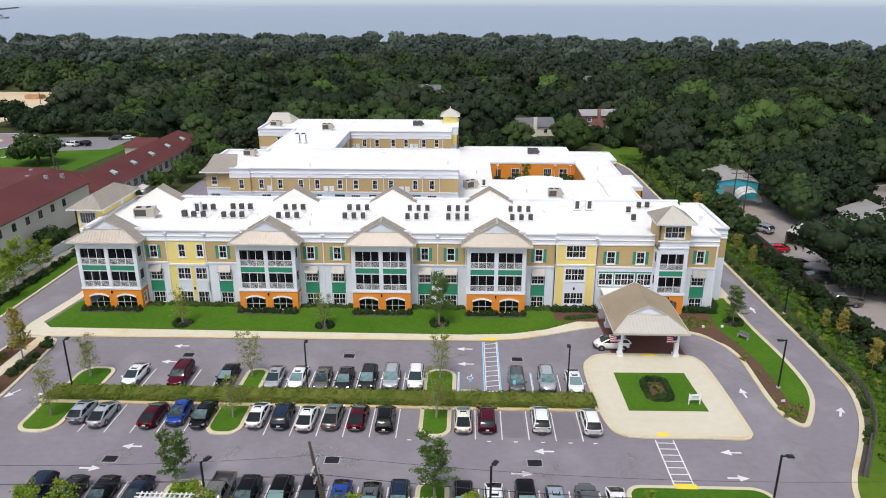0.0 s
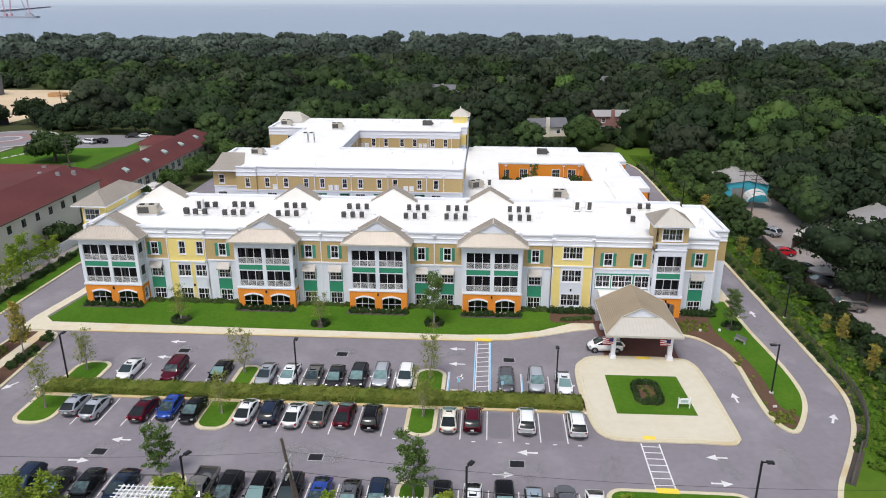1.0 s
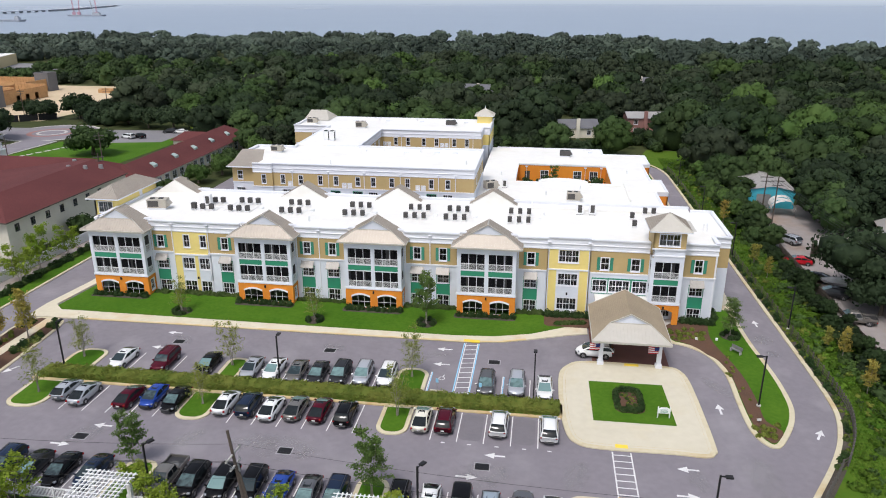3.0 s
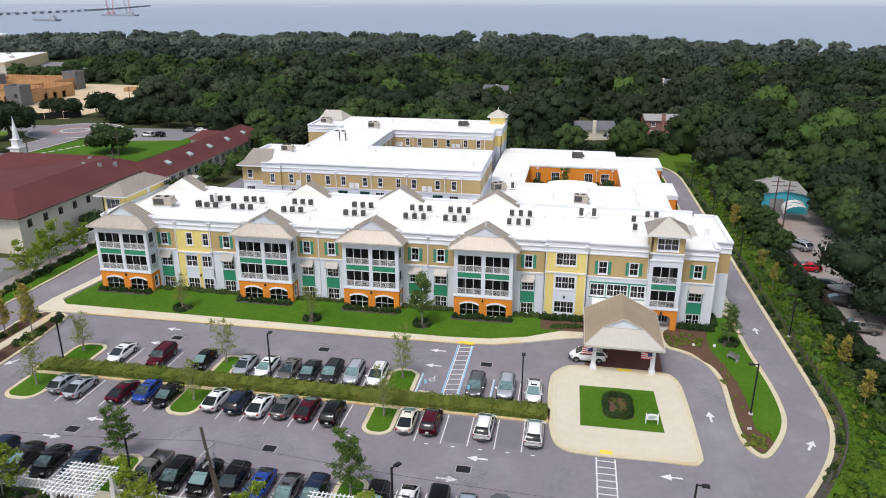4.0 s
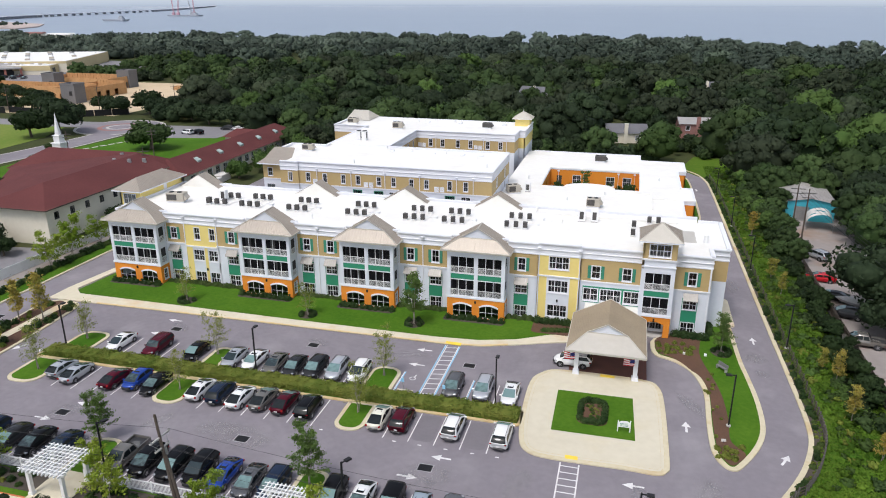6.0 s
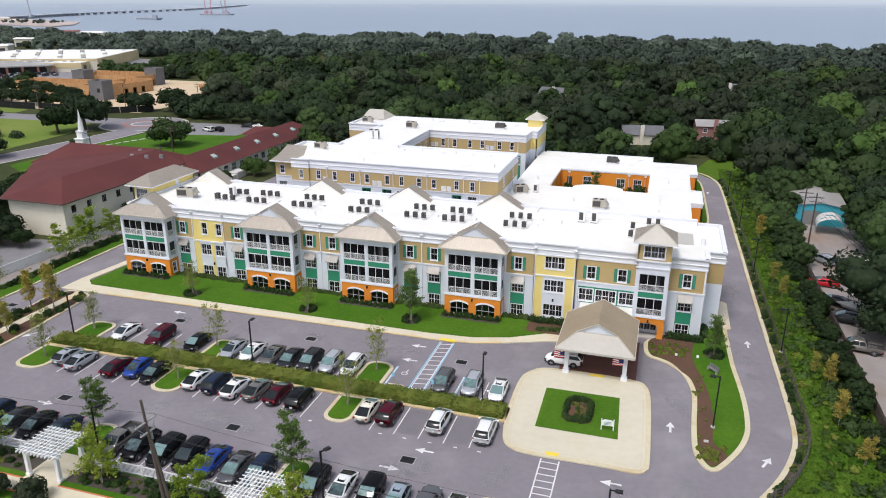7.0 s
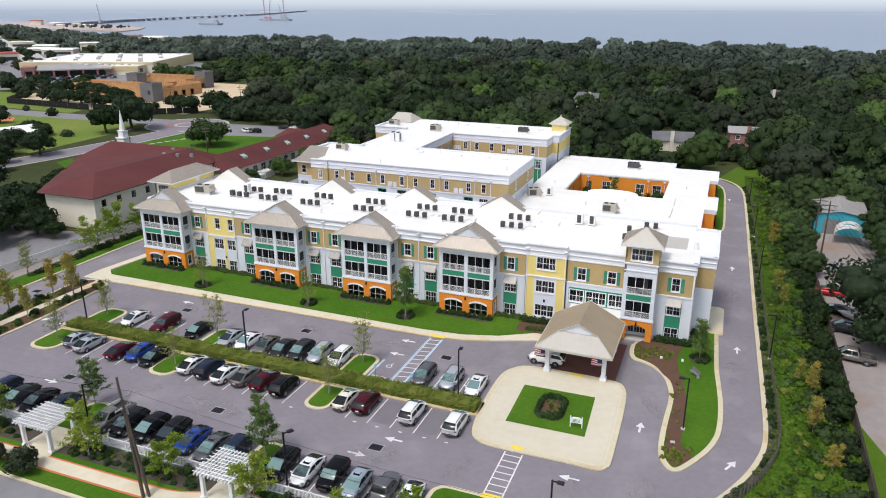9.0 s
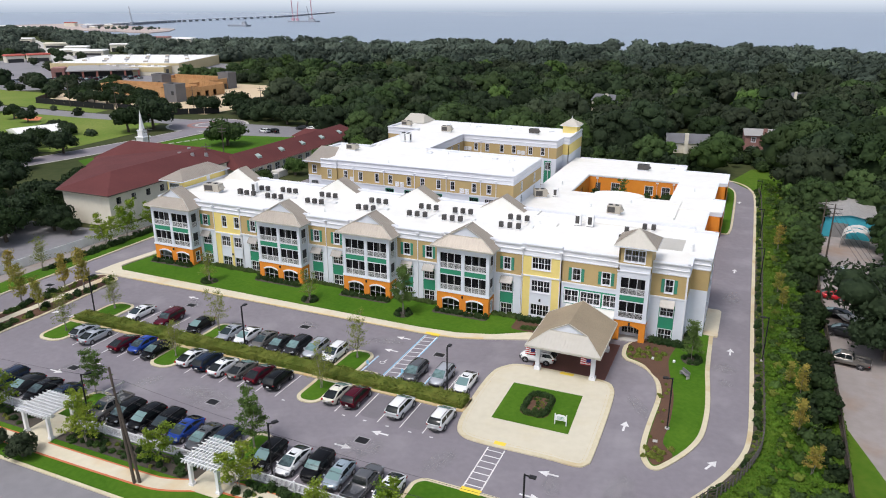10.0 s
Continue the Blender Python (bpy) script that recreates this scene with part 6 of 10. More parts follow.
wall("upper_wall", RW, YELLOW, Matrix.Translation((0, 88.6, 0)), RXE, 0.4, Z1, Z2 - 0.1, 0.25)
wall("lower_wall", RW, WHITE, Matrix.Translation((0, 88.6, 0)), RXE, 0.4, 0, Z1, 0.25)
cornice(RW, Matrix.Translation((0, 88.6, 0)), RXE, 0.4, Z2 - 0.1, Z3 - 0.1)
cornice(RW, mb2, 0, 14.0, Z2 - 0.1, Z3 - 0.1)
wall("rear_wall", RW, TAN, pose(0.4, 102.6, 0, 0, 0, 180), 0, 50.3, 0, Z2 - 0.1, 0.25)
cornice(RW, pose(0.4, 102.6, 0, 0, 0, 180), 0, 50.3, Z2 - 0.1, 10.95)
wall("side_wall", RW, TAN, pose(-49.9, 102.6, 0, 0, 0, -90), 0, 17.2, 0, Z2 - 0.1, 0.25)
cornice(RW, pose(-49.9, 102.6, 0, 0, 0, -90), 0, 17.2, Z2 - 0.1, Z3 - 0.1)
part("roof", MB().prism([(-49.7, 85.6), (-40.4, 85.6), (-40.4, 82.25), (-26.2, 82.25), (-26.2, 82.5), (RXE - 0.2, 82.5), (RXE - 0.2, 88.8), (0.2, 88.8), (0.2, 102.4), (-49.7, 102.4)], 10.4, ZD - 0.05), ROOFWHITE, RW, "white membrane roof")
part("inner_wall", MB().box(-26, 86, 0, -2.6, 86.2, 10.3), INTERIOR, RW)
part("corner_tower", MB().box(-3.6, 97.2, 10.4, 0.2, 101.0, 12.8).box(-3.75, 97.05, 12.55, 0.35, 101.15, 12.75), YELLOW, RW, "yellow corner tower")
ap = (-1.7, 99.1, 14.6)
ea = [(-4.3, 96.5, 12.9), (0.9, 96.5, 12.9), (0.9, 101.7, 12.9), (-4.3, 101.7, 12.9)]
for i in range(4):
    t = MB()
    seams(t, ea[i], ea[(i + 1) % 4], ap, ap)
    part("tower_roof", MB().quad(ea[i], ea[(i + 1) % 4], ap), METALROOF_PALE, RW, "tan pyramid roof")
    tagged(part("standing_seams", t, METALROOF_PALE, RW), "raised metal roof seams", kind="stuff")
part("finial", MB().tube((-1.7, 99.1, 14.5), (-1.7, 99.1, 15.2), 0.12, 0.03, 8), TRIM, RW)
part("fascia", MB().box(-4.3, 96.5, 12.75, 0.9, 101.7, 12.88), TRIM, RW)
hp = [(-50.6, 95.2, 11.0), (-43.6, 95.2, 11.0), (-43.6, 103.3, 11.0), (-50.6, 103.3, 11.0)]
h0, h1 = (-49.6, 99.2, 13.2), (-45.3, 99.2, 13.2)
for q in ((hp[0], hp[1], h1, h0), (hp[2], hp[3], h0, h1), (hp[1], hp[2], h1, h1), (hp[3], hp[0], h0, h0)):
    t = MB()
    seams(t, *q)
    part("hip_roof", MB().quad(*(q if q[2] != q[3] else q[:3])), METALROOF_PALE, RW, "pale tan hip roof")
    tagged(part("standing_seams", t, METALROOF_PALE, RW), "raised metal roof seams", kind="stuff")

CW = thing("courtyard_wing", "low orange wing with a white flat roof round a planted courtyard", "building")
HX0, HX1, HY0, HY1, ZR = 8.3, 29.0, 60.2, 78.0, 4.9
wall("roof", CW, ROOFWHITE, pose(0, 0, ZR - 0.12, -90), 0.7, 39.5, 20.8, 96.0, 0.38,
     [(HX0, HX1, HY0, HY1), (37.1, 39.6, 20.7, 53.7), (37.3, 39.6, 64.3, 79.7), (29.0, 39.6, 90.0, 96.2), (39.1, 39.6, 79.0, 90.5)], "white membrane roof")


def para(m, u0, u1, z0=4.0, z1=4.98):
    part("parapet", MB().box(u0, -0.05, z0, u1, 0.3, z1 - 0.12).box(u0, -0.12, z1 - 0.12, u1, 0.34, z1), TRIM, CW, m=m)


def runwall(x0, y0, x1, y1, holes=(), mat_=None):
    """An orange wall from one corner to the next, outside on its right."""
    L = math.hypot(x1 - x0, y1 - y0)
    m = pose(x0, y0, 0, 0, 0, math.degrees(math.atan2(y1 - y0, x1 - x0)))
    wall("wall", CW, mat_ or ORANGE, m, 0, L, 0, 4.3, 0.25, holes)
    para(m, 0, L, 4.2, 4.98)
    return m


OUT = [(37.2, 20.8), (37.2, 53.6), (39.6, 53.6), (39.6, 64.4), (37.4, 64.4), (37.4, 79.6), (39.2, 79.6), (39.2, 90.1), (29.0, 90.1), (29.0, 96.1), (2.0, 96.1)]
for a, b in zip(OUT, OUT[1:]):
    runwall(*a, *b)
cyw = [(2.6, 4.2), (6.3, 8.0), (14.6, 16.2)]
m = pose(HX0, HY1, 0, 0, 0, 0)
wall("court_wall", CW, ORANGE, m, 0, HX1 - HX0, 0, 4.3, 0.25, [(a, b, 1.1, 3.1) for a, b in ((5.4, 7.2), (13.2, 15.0), (17.0, 18.8))] + [(1.6, 2.8, 0.1, 2.9)])
for u in (6.3, 14.1, 17.9):
    window(CW, m, u, 1.1, 1.8, 2.0, 2)
part("court_door", MB().box(HX0 + 1.6, HY1 + 0.08, 0.1, HX0 + 2.8, HY1 + 0.14, 2.9), INTERIOR, CW, "dark courtyard door")
mw = pose(HX0, HY0, 0, 0, 0, 90)
wall("court_wall", CW, ORANGE, pose(HX0, HY0, 0, 0, 0, 90) @ Matrix.Translation((0, 0.0, 0)), 0, HY1 - HY0, 0, 4.3, 0.25, [(4, 5.8, 1.1, 3.1), (10, 11.8, 1.1, 3.1)])
wall("court_wall", CW, ORANGE, pose(HX1, HY1, 0, 0, 0, -90), 0, HY1 - HY0, 0, 4.3, 0.25)
wall("court_wall", CW, ORANGE, pose(HX1, HY0, 0, 0, 0, 180), 0, HX1 - HX0, 0, 4.3, 0.25)
for mm, L in ((m, HX1 - HX0), (mw, HY1 - HY0), (pose(HX1, HY1, 0, 0, 0, -90), HY1 - HY0)):
    part("parapet", MB().box(0, -0.08, 4.3, L, 0.1, 4.5).box(0, -0.14, 4.5, L, 0.2, 4.62), TRIM, CW, m=mm)
for u in (2.0, 7.9, 15.9, 19.6):
    part("lamp_bracket", MB().box(HX0 + u - 0.3, HY1 - 0.3, 3.9, HX0 + u + 0.3, HY1, 4.15).tube((HX0 + u, HY1 - 0.1, 0.2), (HX0 + u, HY1 - 0.1, 4.0), 0.05), TRIM, CW)
# curved bay roof on the court's south side
pts = [(13.4, HY0 - 0.2)] + [(18.6 + 5.4 * math.cos(a), HY0 - 0.2 + 3.4 * math.sin(a)) for a in (math.pi - math.pi * i / 14 for i in range(1, 14))] + [(23.8, HY0 - 0.2)]
part("curved_bay", MB().prism(pts[::-1], 0, 4.95), ROOFWHITE, CW, "white curved bay")
part("roof_step", MB().box(31.2, 46.0, 4.78, 31.5, 60.0, 5.15).box(31.2, 53.5, 4.78, 39.6, 53.8, 5.15).box(24.0, 57.5, 4.78, 31.0, 57.8, 5.05), ROOFWHITE, CW)
solid("courtyard_ground", MB().box(HX0, HY0, 0, HX1, HY1, 0.08), LAWN, "planted courtyard floor", "lawn", kind="structure")

# ---- distance: haze, bridge, barges ----
mb = MB()
arc = [(4860 * math.sin(radians(a)), 4860 * math.cos(radians(a))) for a in range(-80, 81, 4)]
for (a, b), (c, d) in zip(arc, arc[1:]):
    mb.quad((a, b, -8), (c, d, -8), (c, d, 420), (a, b, 420))
# Emissive backdrop strip: haze and sky brightness painted as a gradient by height.
HAZE = bpy.data.materials.new("glowing_far_haze")
HAZE.use_nodes = True
_e = HAZE.node_tree.nodes.new("ShaderNodeEmission")
_hn, _hl = HAZE.node_tree.nodes, HAZE.node_tree.links
_hs = _hn.new("ShaderNodeSeparateXYZ")
_hl.new(_hn.new("ShaderNodeNewGeometry").outputs["Position"], _hs.inputs[0])
_hr = _hn.new("ShaderNodeMapRange")
_hr.inputs["From Min"].default_value, _hr.inputs["From Max"].default_value = -6.0, 70.0
_hl.new(_hs.outputs["Z"], _hr.inputs["Value"])
_hc = _hn.new("ShaderNodeValToRGB")
_hc.color_ramp.elements[0].color, _hc.color_ramp.elements[1].color = (0.365, 0.425, 0.525, 1), (0.60, 0.65, 0.73, 1)
_hl.new(_hr.outputs["Result"], _hc.inputs[0])
_hl.new(_hc.outputs["Color"], _e.inputs[0])
HAZE.node_tree.links.new(_e.outputs[0], HAZE.node_tree.nodes["Material Output"].inputs["Surface"])
solid("backdrop", mb, HAZE, "glowing backdrop painted as hazy sky beyond the bay", "sky", kind="structure")

for x, y, w, d in ((-2350, 3300, 420, 40), (-1500, 3900, 300, 36), (-600, 4200, 260, 30), (-2900, 3000, 350, 46), (-1050, 3100, 120, 22)):
    solid("sandbar", MB().prism([(x + w * math.cos(a) * (1 + 0.15 * math.sin(3 * a)), y + d * math.sin(a)) for a in (math.tau * i / 24 for i in range(24))], -8, -5.7), SANDBAR, "pale sandbar far out in the bay", "land", kind="structure")
BR = thing("road_bridge", "long low grey concrete bridge across the bay", "bridge")
bl = smooth_loop([(-1290, 1060), (-1400, 1300), (-1514, 1603), (-1739, 2417), (-2300, 3700)], 8, False)
dk = MB()
strip(dk, bl, 16, -0.6, 1.2)
part("deck", dk, BRIDGEGREY, BR)
pr = MB()
pr.box(-0.9, -5.5, -8, 0.9, 5.5, -0.6)
prm = pr.data("pier", BRIDGEGREY)
P = [Vector(p) for p in bl]
for a, b in zip(P, P[1:]):
    k = max(2, int((b - a).length / 45))
    for i in range(k):
        q = a.lerp(b, i / k)
        put("pier", prm, BR, pose(q.x, q.y, 0, 0, 0, math.degrees(math.atan2((b - a).y, (b - a).x))))
solid("spit", MB().prism([(-1215, 955), (-1087, 940), (-955, 905), (-985, 985), (-1069, 1090), (-1269, 1180), (-1420, 1250), (-1600, 1300), (-1640, 1140)], -8, -4.4), SPITLAND, "pinkish sandy spit in the bay", "land", kind="structure")
for x, y, w, d, h, a in ((-1330, 1110, 22, 12, 5, 20), (-1285, 1120, 16, 10, 4, 30), (-1190, 1060, 22, 8, 3.6, 25), (-1240, 1040, 14, 8, 3.2, 10), (-1400, 1120, 24, 12, 8, 20), (-1125, 740, 40, 16, 13, 40), (-1062, 744, 20, 12, 12, 35), (-537, 536, 22, 14, 12, 20), (-604, 565, 30, 14, 11, 25)):
    fb = thing("shore_building", "small pale building on the far shore", "building", "shore buildings", m=frame3(x, y, -4.5, a))
    part("wall", MB().box(-w / 2, -d / 2, 0, w / 2, d / 2, h), CREAM, fb)
    part("roof", MB().bbox(-w / 2 - 0.6, -d / 2 - 0.6, h, w / 2 + 0.6, d / 2 + 0.6, h + 1.6, 1.0), REDTILE if h == 8 else PALEBRICK if h == 11 else ROOFWHITE, fb)
for x, y, w in ((-1190, 1730, 95), (-1085, 1313, 50)):
    bg = thing("barge", "low dark work barge on the water", "barge", "barges", m=frame3(x, y, -6))
    part("hull", MB().add([(-w / 2, -9, 0), (w / 2, -9, 0), (w / 2, 9, 0), (-w / 2, 9, 0), (-w / 2 - 3, -10, 4), (w / 2 + 3, -10, 4), (w / 2 + 3, 10, 4), (-w / 2 - 3, 10, 4)], [(0, 1, 5, 4), (1, 2, 6, 5), (2, 3, 7, 6), (3, 0, 4, 7), (4, 5, 6, 7), (3, 2, 1, 0)]), FARGREY, bg)
    part("deck_house", MB().box(w * 0.2, -4, 4, w * 0.4, 4, 9).box(w * 0.23, -3, 9, w * 0.34, 3, 11), FARGREY, bg)
for x, y, h, lean in ((-1225, 1730, 72, -4), (-1212, 1732, 52, 6), (-1160, 1730, 76, -3), (-1170, 1732, 40, -8), (-1330, 1230, 40, -4)):
    cr = thing("barge_crane", "tall red lattice crane on a work barge", "crane", "barge cranes", m=frame3(x, y, -2))
    steel = REDSTEEL if h != 40 else FARGREY
    part("cab", MB().box(-3.5, -3.5, 0, 3.5, 3.5, 6), steel, cr)
    bo = MB()
    for dx in (-1.5, 1.5):
        bo.bar((dx, 0, 6), (dx * 0.3 + lean, 0, h), 0.9, 0.9)
    n = 12
    for i in range(n):
        a, b = i / n, (i + 1) / n
        z0, z1 = 6 + (h - 6) * a, 6 + (h - 6) * b
        s = 1 if i % 2 else -1
        bo.bar((s * 1.5 * (1 - 0.7 * a) + lean * a, 0, z0), (-s * 1.5 * (1 - 0.7 * b) + lean * b, 0, z1), 0.5, 0.5)
    part("boom", bo, steel, cr)

# ---- vehicles ----
CARS = {}


def roofline(y0, y1, y2, y3, belt, roof):
    """The cabin's profile from tail to bonnet, with rounded corners."""
    p = [(y0, belt), (y1, roof - 0.02), ((y1 + y2) / 2, roof + 0.02), (y2, roof - 0.02), (y3, belt)]
    for _ in range(2):
        q = [p[0]]
        for (a, b), (c, d) in zip(p, p[1:]):
            q += [(a * 0.75 + c * 0.25, b * 0.75 + d * 0.25), (a * 0.25 + c * 0.75, b * 0.25 + d * 0.75)]
        p = q + [p[-1]]
    return p


def bow(y, mid, half):
    """How far the middle of a screen stands out before its edges."""
    return 0.13 * ((y - mid) / half) ** 3


def cabin_mesh(y0, y1, y2, y3, belt, roof, wb, wr):
    """Painted cabin lofted along its roofline."""
    vs = []
    line_yz = roofline(y0, y1, y2, y3, belt, roof)
    for y, z in line_yz:
        t = max(0.0, (z - belt) / (roof - belt))
        w = wb + (wr - wb) * t
        h = 0.1 * t
        mid, half = (y0 + y3) / 2, (y3 - y0) / 2
        o = bow(y, mid, half)
        vs += [(-wb, y, belt - 0.05), (-w, y, z - h), (-w * 0.8, y + 0.36 * o, z - 0.28 * h), (-w * 0.4, y + 0.84 * o, z), (w * 0.4, y + 0.84 * o, z), (w * 0.8, y + 0.36 * o, z - 0.28 * h), (w, y, z - h), (wb, y, belt - 0.05)]
    n, k = 8, len(line_yz)
    fs = [(r * n + i, (r + 1) * n + i, (r + 1) * n + i + 1, r * n + i + 1) for r in range(k - 1) for i in range(n - 1)]
    return MB().add(vs, fs)


def body_mesh(prof):
    """Lower body lofted from sections (y, bottom, top, half-width), rounded in plan at nose and tail, with a crowned bonnet."""
    vs, n = [], 14
    ends = prof[-1][0]
    ys = sorted({p[0] for p in prof} | {(a[0] + b[0]) / 2 for a, b in zip(prof, prof[1:])})
    for y in ys:
        z0, z1, w = (float(np.interp(y, [p[0] for p in prof], [p[i] for p in prof])) for i in (1, 2, 3))
        zm, c = z0 + (z1 - z0) * 0.55, 0.05 * (1 - abs(y / ends) ** 4)
        half = [(0.86, z0), (0.985, z0 + 0.1), (1.0, zm), (0.965, z0 + (z1 - z0) * 0.82), (0.86, z1 - 0.03), (0.6, z1 + 0.5 * c), (0.2, z1 + c)]
        pull = 0.24 * abs(y / ends) ** 5 * (1 if y < 0 else -1)
        vs += [(-w * u, y + pull * u * u, z) for u, z in half] + [(w * u, y + pull * u * u, z) for u, z in half[::-1]]
    k = len(ys)
    fs = [(r * n + i, (r + 1) * n + i, (r + 1) * n + (i + 1) % n, r * n + (i + 1) % n) for r in range(k - 1) for i in range(n)]
    fs += [tuple(range(n)), tuple(range(k * n - 1, (k - 1) * n - 1, -1))]
    return MB().add(vs, fs)


SPEC = {
    "sedan": dict(L=4.8, prof=[(-2.42, .5, .74, .66), (-2.33, .34, .92, .8), (-1.9, .26, 1.03, .9), (-1.0, .22, 1.0, .92), (0.4, .22, .96, .92), (1.2, .24, .92, .91), (1.85, .28, .8, .85), (2.22, .32, .68, .73), (2.42, .42, .56, .52)],
                  cab=(-2.15, -0.95, .35, 1.55, .94, 1.44, .84, .66), wheels=(-1.4, 1.45, .33)),
    "suv": dict(L=4.7, prof=[(-2.36, .55, 1.0, .8), (-2.28, .4, 1.1, .9), (-1.6, .32, 1.13, .94), (0, .3, 1.1, .95), (1.0, .3, 1.08, .94), (1.75, .34, .97, .9), (2.1, .38, .84, .8), (2.33, .5, .68, .62)],
                cab=(-2.3, -1.85, .42, 1.5, 1.08, 1.68, .89, .72), wheels=(-1.35, 1.4, .37)),
    "hatch": dict(L=4.2, prof=[(-2.1, .5, .92, .78), (-2.02, .36, 1.02, .86), (-1.3, .25, 1.04, .89), (0, .23, 1.0, .9), (1.0, .24, .98, .89), (1.65, .3, .86, .85), (1.98, .34, .74, .76), (2.08, .44, .64, .64)],
                  cab=(-2.06, -1.35, .2, 1.4, .98, 1.52, .83, .64), wheels=(-1.25, 1.3, .32)),
    "minivan": dict(L=5.1, prof=[(-2.55, .5, 1.0, .84), (-2.48, .36, 1.08, .93), (-1.6, .28, 1.1, .97), (0, .26, 1.06, .98), (1.3, .28, 1.04, .96), (2.0, .3, .9, .92), (2.4, .36, .78, .83), (2.54, .46, .66, .7)],
                    cab=(-2.48, -2.15, .75, 1.75, 1.05, 1.74, .9, .74), wheels=(-1.5, 1.6, .35)),
    "boxy": dict(L=4.3, prof=[(-2.15, .5, 1.0, .84), (-2.1, .36, 1.1, .9), (-1.3, .28, 1.12, .92), (0, .27, 1.1, .92), (1.1, .28, 1.1, .92), (1.8, .32, 1.02, .9), (2.08, .38, .92, .84), (2.15, .5, .78, .74)],
                 cab=(-2.08, -1.92, .55, 1.15, 1.08, 1.68, .88, .78), wheels=(-1.25, 1.35, .34)),
    "flexwagon": dict(L=5.1, prof=[(-2.55, .5, 1.0, .86), (-2.48, .36, 1.06, .94), (-1.6, .28, 1.08, .97), (0, .27, 1.06, .97), (1.0, .28, 1.06, .96), (1.9, .3, 1.0, .93), (2.4, .36, .9, .86), (2.54, .48, .76, .76)],
                      cab=(-2.48, -2.3, .5, 1.15, 1.05, 1.66, .92, .8), wheels=(-1.5, 1.55, .37)),
    "pickup": dict(L=5.7, prof=[(-2.82, .6, .8, .86), (-2.78, .48, .86, .93), (-1.0, .4, .88, .96), (-0.8, .38, 1.1, .96), (0.4, .36, 1.12, .96), (1.4, .36, 1.12, .96), (2.2, .4, 1.06, .94), (2.68, .44, .98, .88), (2.82, .56, .8, .78)],
                   cab=(-0.85, -0.65, .75, 1.5, 1.1, 1.78, .88, .72), wheels=(-1.75, 1.85, .4)),
}


def make_car(kind):
    sp = SPEC[kind]
    car = thing("car", "", "")
    part("body", body_mesh(sp["prof"]), CARPAINT["white"], car, smooth=True)
    y0, y1, y2, y3, belt, roof, wb, wr = sp["cab"]
    part("cabin", cabin_mesh(*sp["cab"]), CARPAINT["white"], car, smooth=True)
    e = 0.012
    rz = roof - 0.06
    hr = rz - 0.06
    # screens
    f = lambda t, a, b: a + (b - a) * t
    rl = roofline(y0, y1, y2, y3, belt, roof)
    for nm, s, mt in (("windscreen", 1, CARSCREEN), ("rear_window", -1, CARGLASS)):
        ends = [(y, z) for y, z in rl if (y > (y1 + y2) / 2) == (s > 0)]
        zs = [belt + (roof - belt) * q for q in (0.1, 0.35, 0.6, 0.8, 0.9)]
        ends.sort(key=lambda p: p[1])
        vs = []
        for z in zs:
            y = float(np.interp(z, [p[1] for p in ends], [p[0] for p in ends]))
            w = wb + (wr - wb) * (z - belt) / (roof - belt)
            o = bow(y, (y0 + y3) / 2, (y3 - y0) / 2)
            vs += [(u * w, y + s * (0.022 + 0.01 * (abs(u) < 0.5)) + k * o, z + 0.012) for u, k in ((-0.88, 0.25), (-0.8, 0.36), (-0.4, 0.84), (0.4, 0.84), (0.8, 0.36), (0.88, 0.25))]
        fs = [(r * 6 + i, r * 6 + i + 1, r * 6 + i + 7, r * 6 + i + 6) for r in range(4) for i in range(5)]
        part(nm, MB().add(vs, [f[::-1] for f in fs] if s > 0 else fs), mt, car, smooth=True)
    for s in (-1, 1):
        mid = (y1 + y2) / 2
        for a, b, c, d in ((f(.12, y0, y1) + 0.12, y1 + 0.1, mid - 0.05, mid - 0.05), (mid + 0.05, mid + 0.05, y2 - 0.05, f(.12, y3, y2) - 0.15)):
            zl, zh = belt + 0.05, hr - 0.02
            wl, wh = wb + (wr - wb) * 0.12 + e, wb + (wr - wb) * (zh - belt) / (roof - 0.07 - belt) + e
            q = [(s * wl, a, zl), (s * wl, d, zl), (s * wh, c, zh), (s * wh, b, zh)]
            part("side_window", MB().quad(*(q if s > 0 else q[::-1])), CARGLASS, car)
        my = f(.2, y3, y2) - 0.1
        part("mirror", MB().bbox(s * (wb + 0.12) - 0.1, my - 0.06, belt, s * (wb + 0.12) + 0.1, my + 0.06, belt + 0.14, 0.03), CARPAINT["white"], car)
        hw = sp["prof"][-3][3]
        L = sp["L"] / 2
        part("headlight", MB().bbox(s * hw * 0.74 - 0.16, L - 0.5, sp["prof"][-2][2] - 0.1, s * hw * 0.74 + 0.12, L - 0.27, sp["prof"][-2][2] + 0.035, 0.04), HEADLAMP, car)
        part("tail_light", MB().bbox(s * hw * 0.84 - 0.14, -L + 0.1, sp["prof"][1][2] - 0.24, s * hw * 0.84 + 0.05, -L + 0.27, sp["prof"][1][2] - 0.06, 0.02), TAILLAMP, car)
    L = sp["L"] / 2
    part("grille", MB().bbox(-0.45, L - 0.2, 0.45, 0.45, L + 0.015, 0.62, 0.02), BLACKTRIM, car)
    part("front_bumper", MB().bbox(-0.5, L - 0.3, 0.27, 0.5, L - 0.03, 0.42, 0.04), BLACKTRIM, car)
    part("rear_bumper", MB().bbox(-0.5, -L + 0.0, 0.34, 0.5, -L + 0.2, 0.5, 0.04), BLACKTRIM, car)
    part("number_plate", MB().box(-0.17, -L - 0.02, 0.62, 0.17, -L + 0.05, 0.76), PAINT_LINE, car)
    ya, yb, r = sp["wheels"]
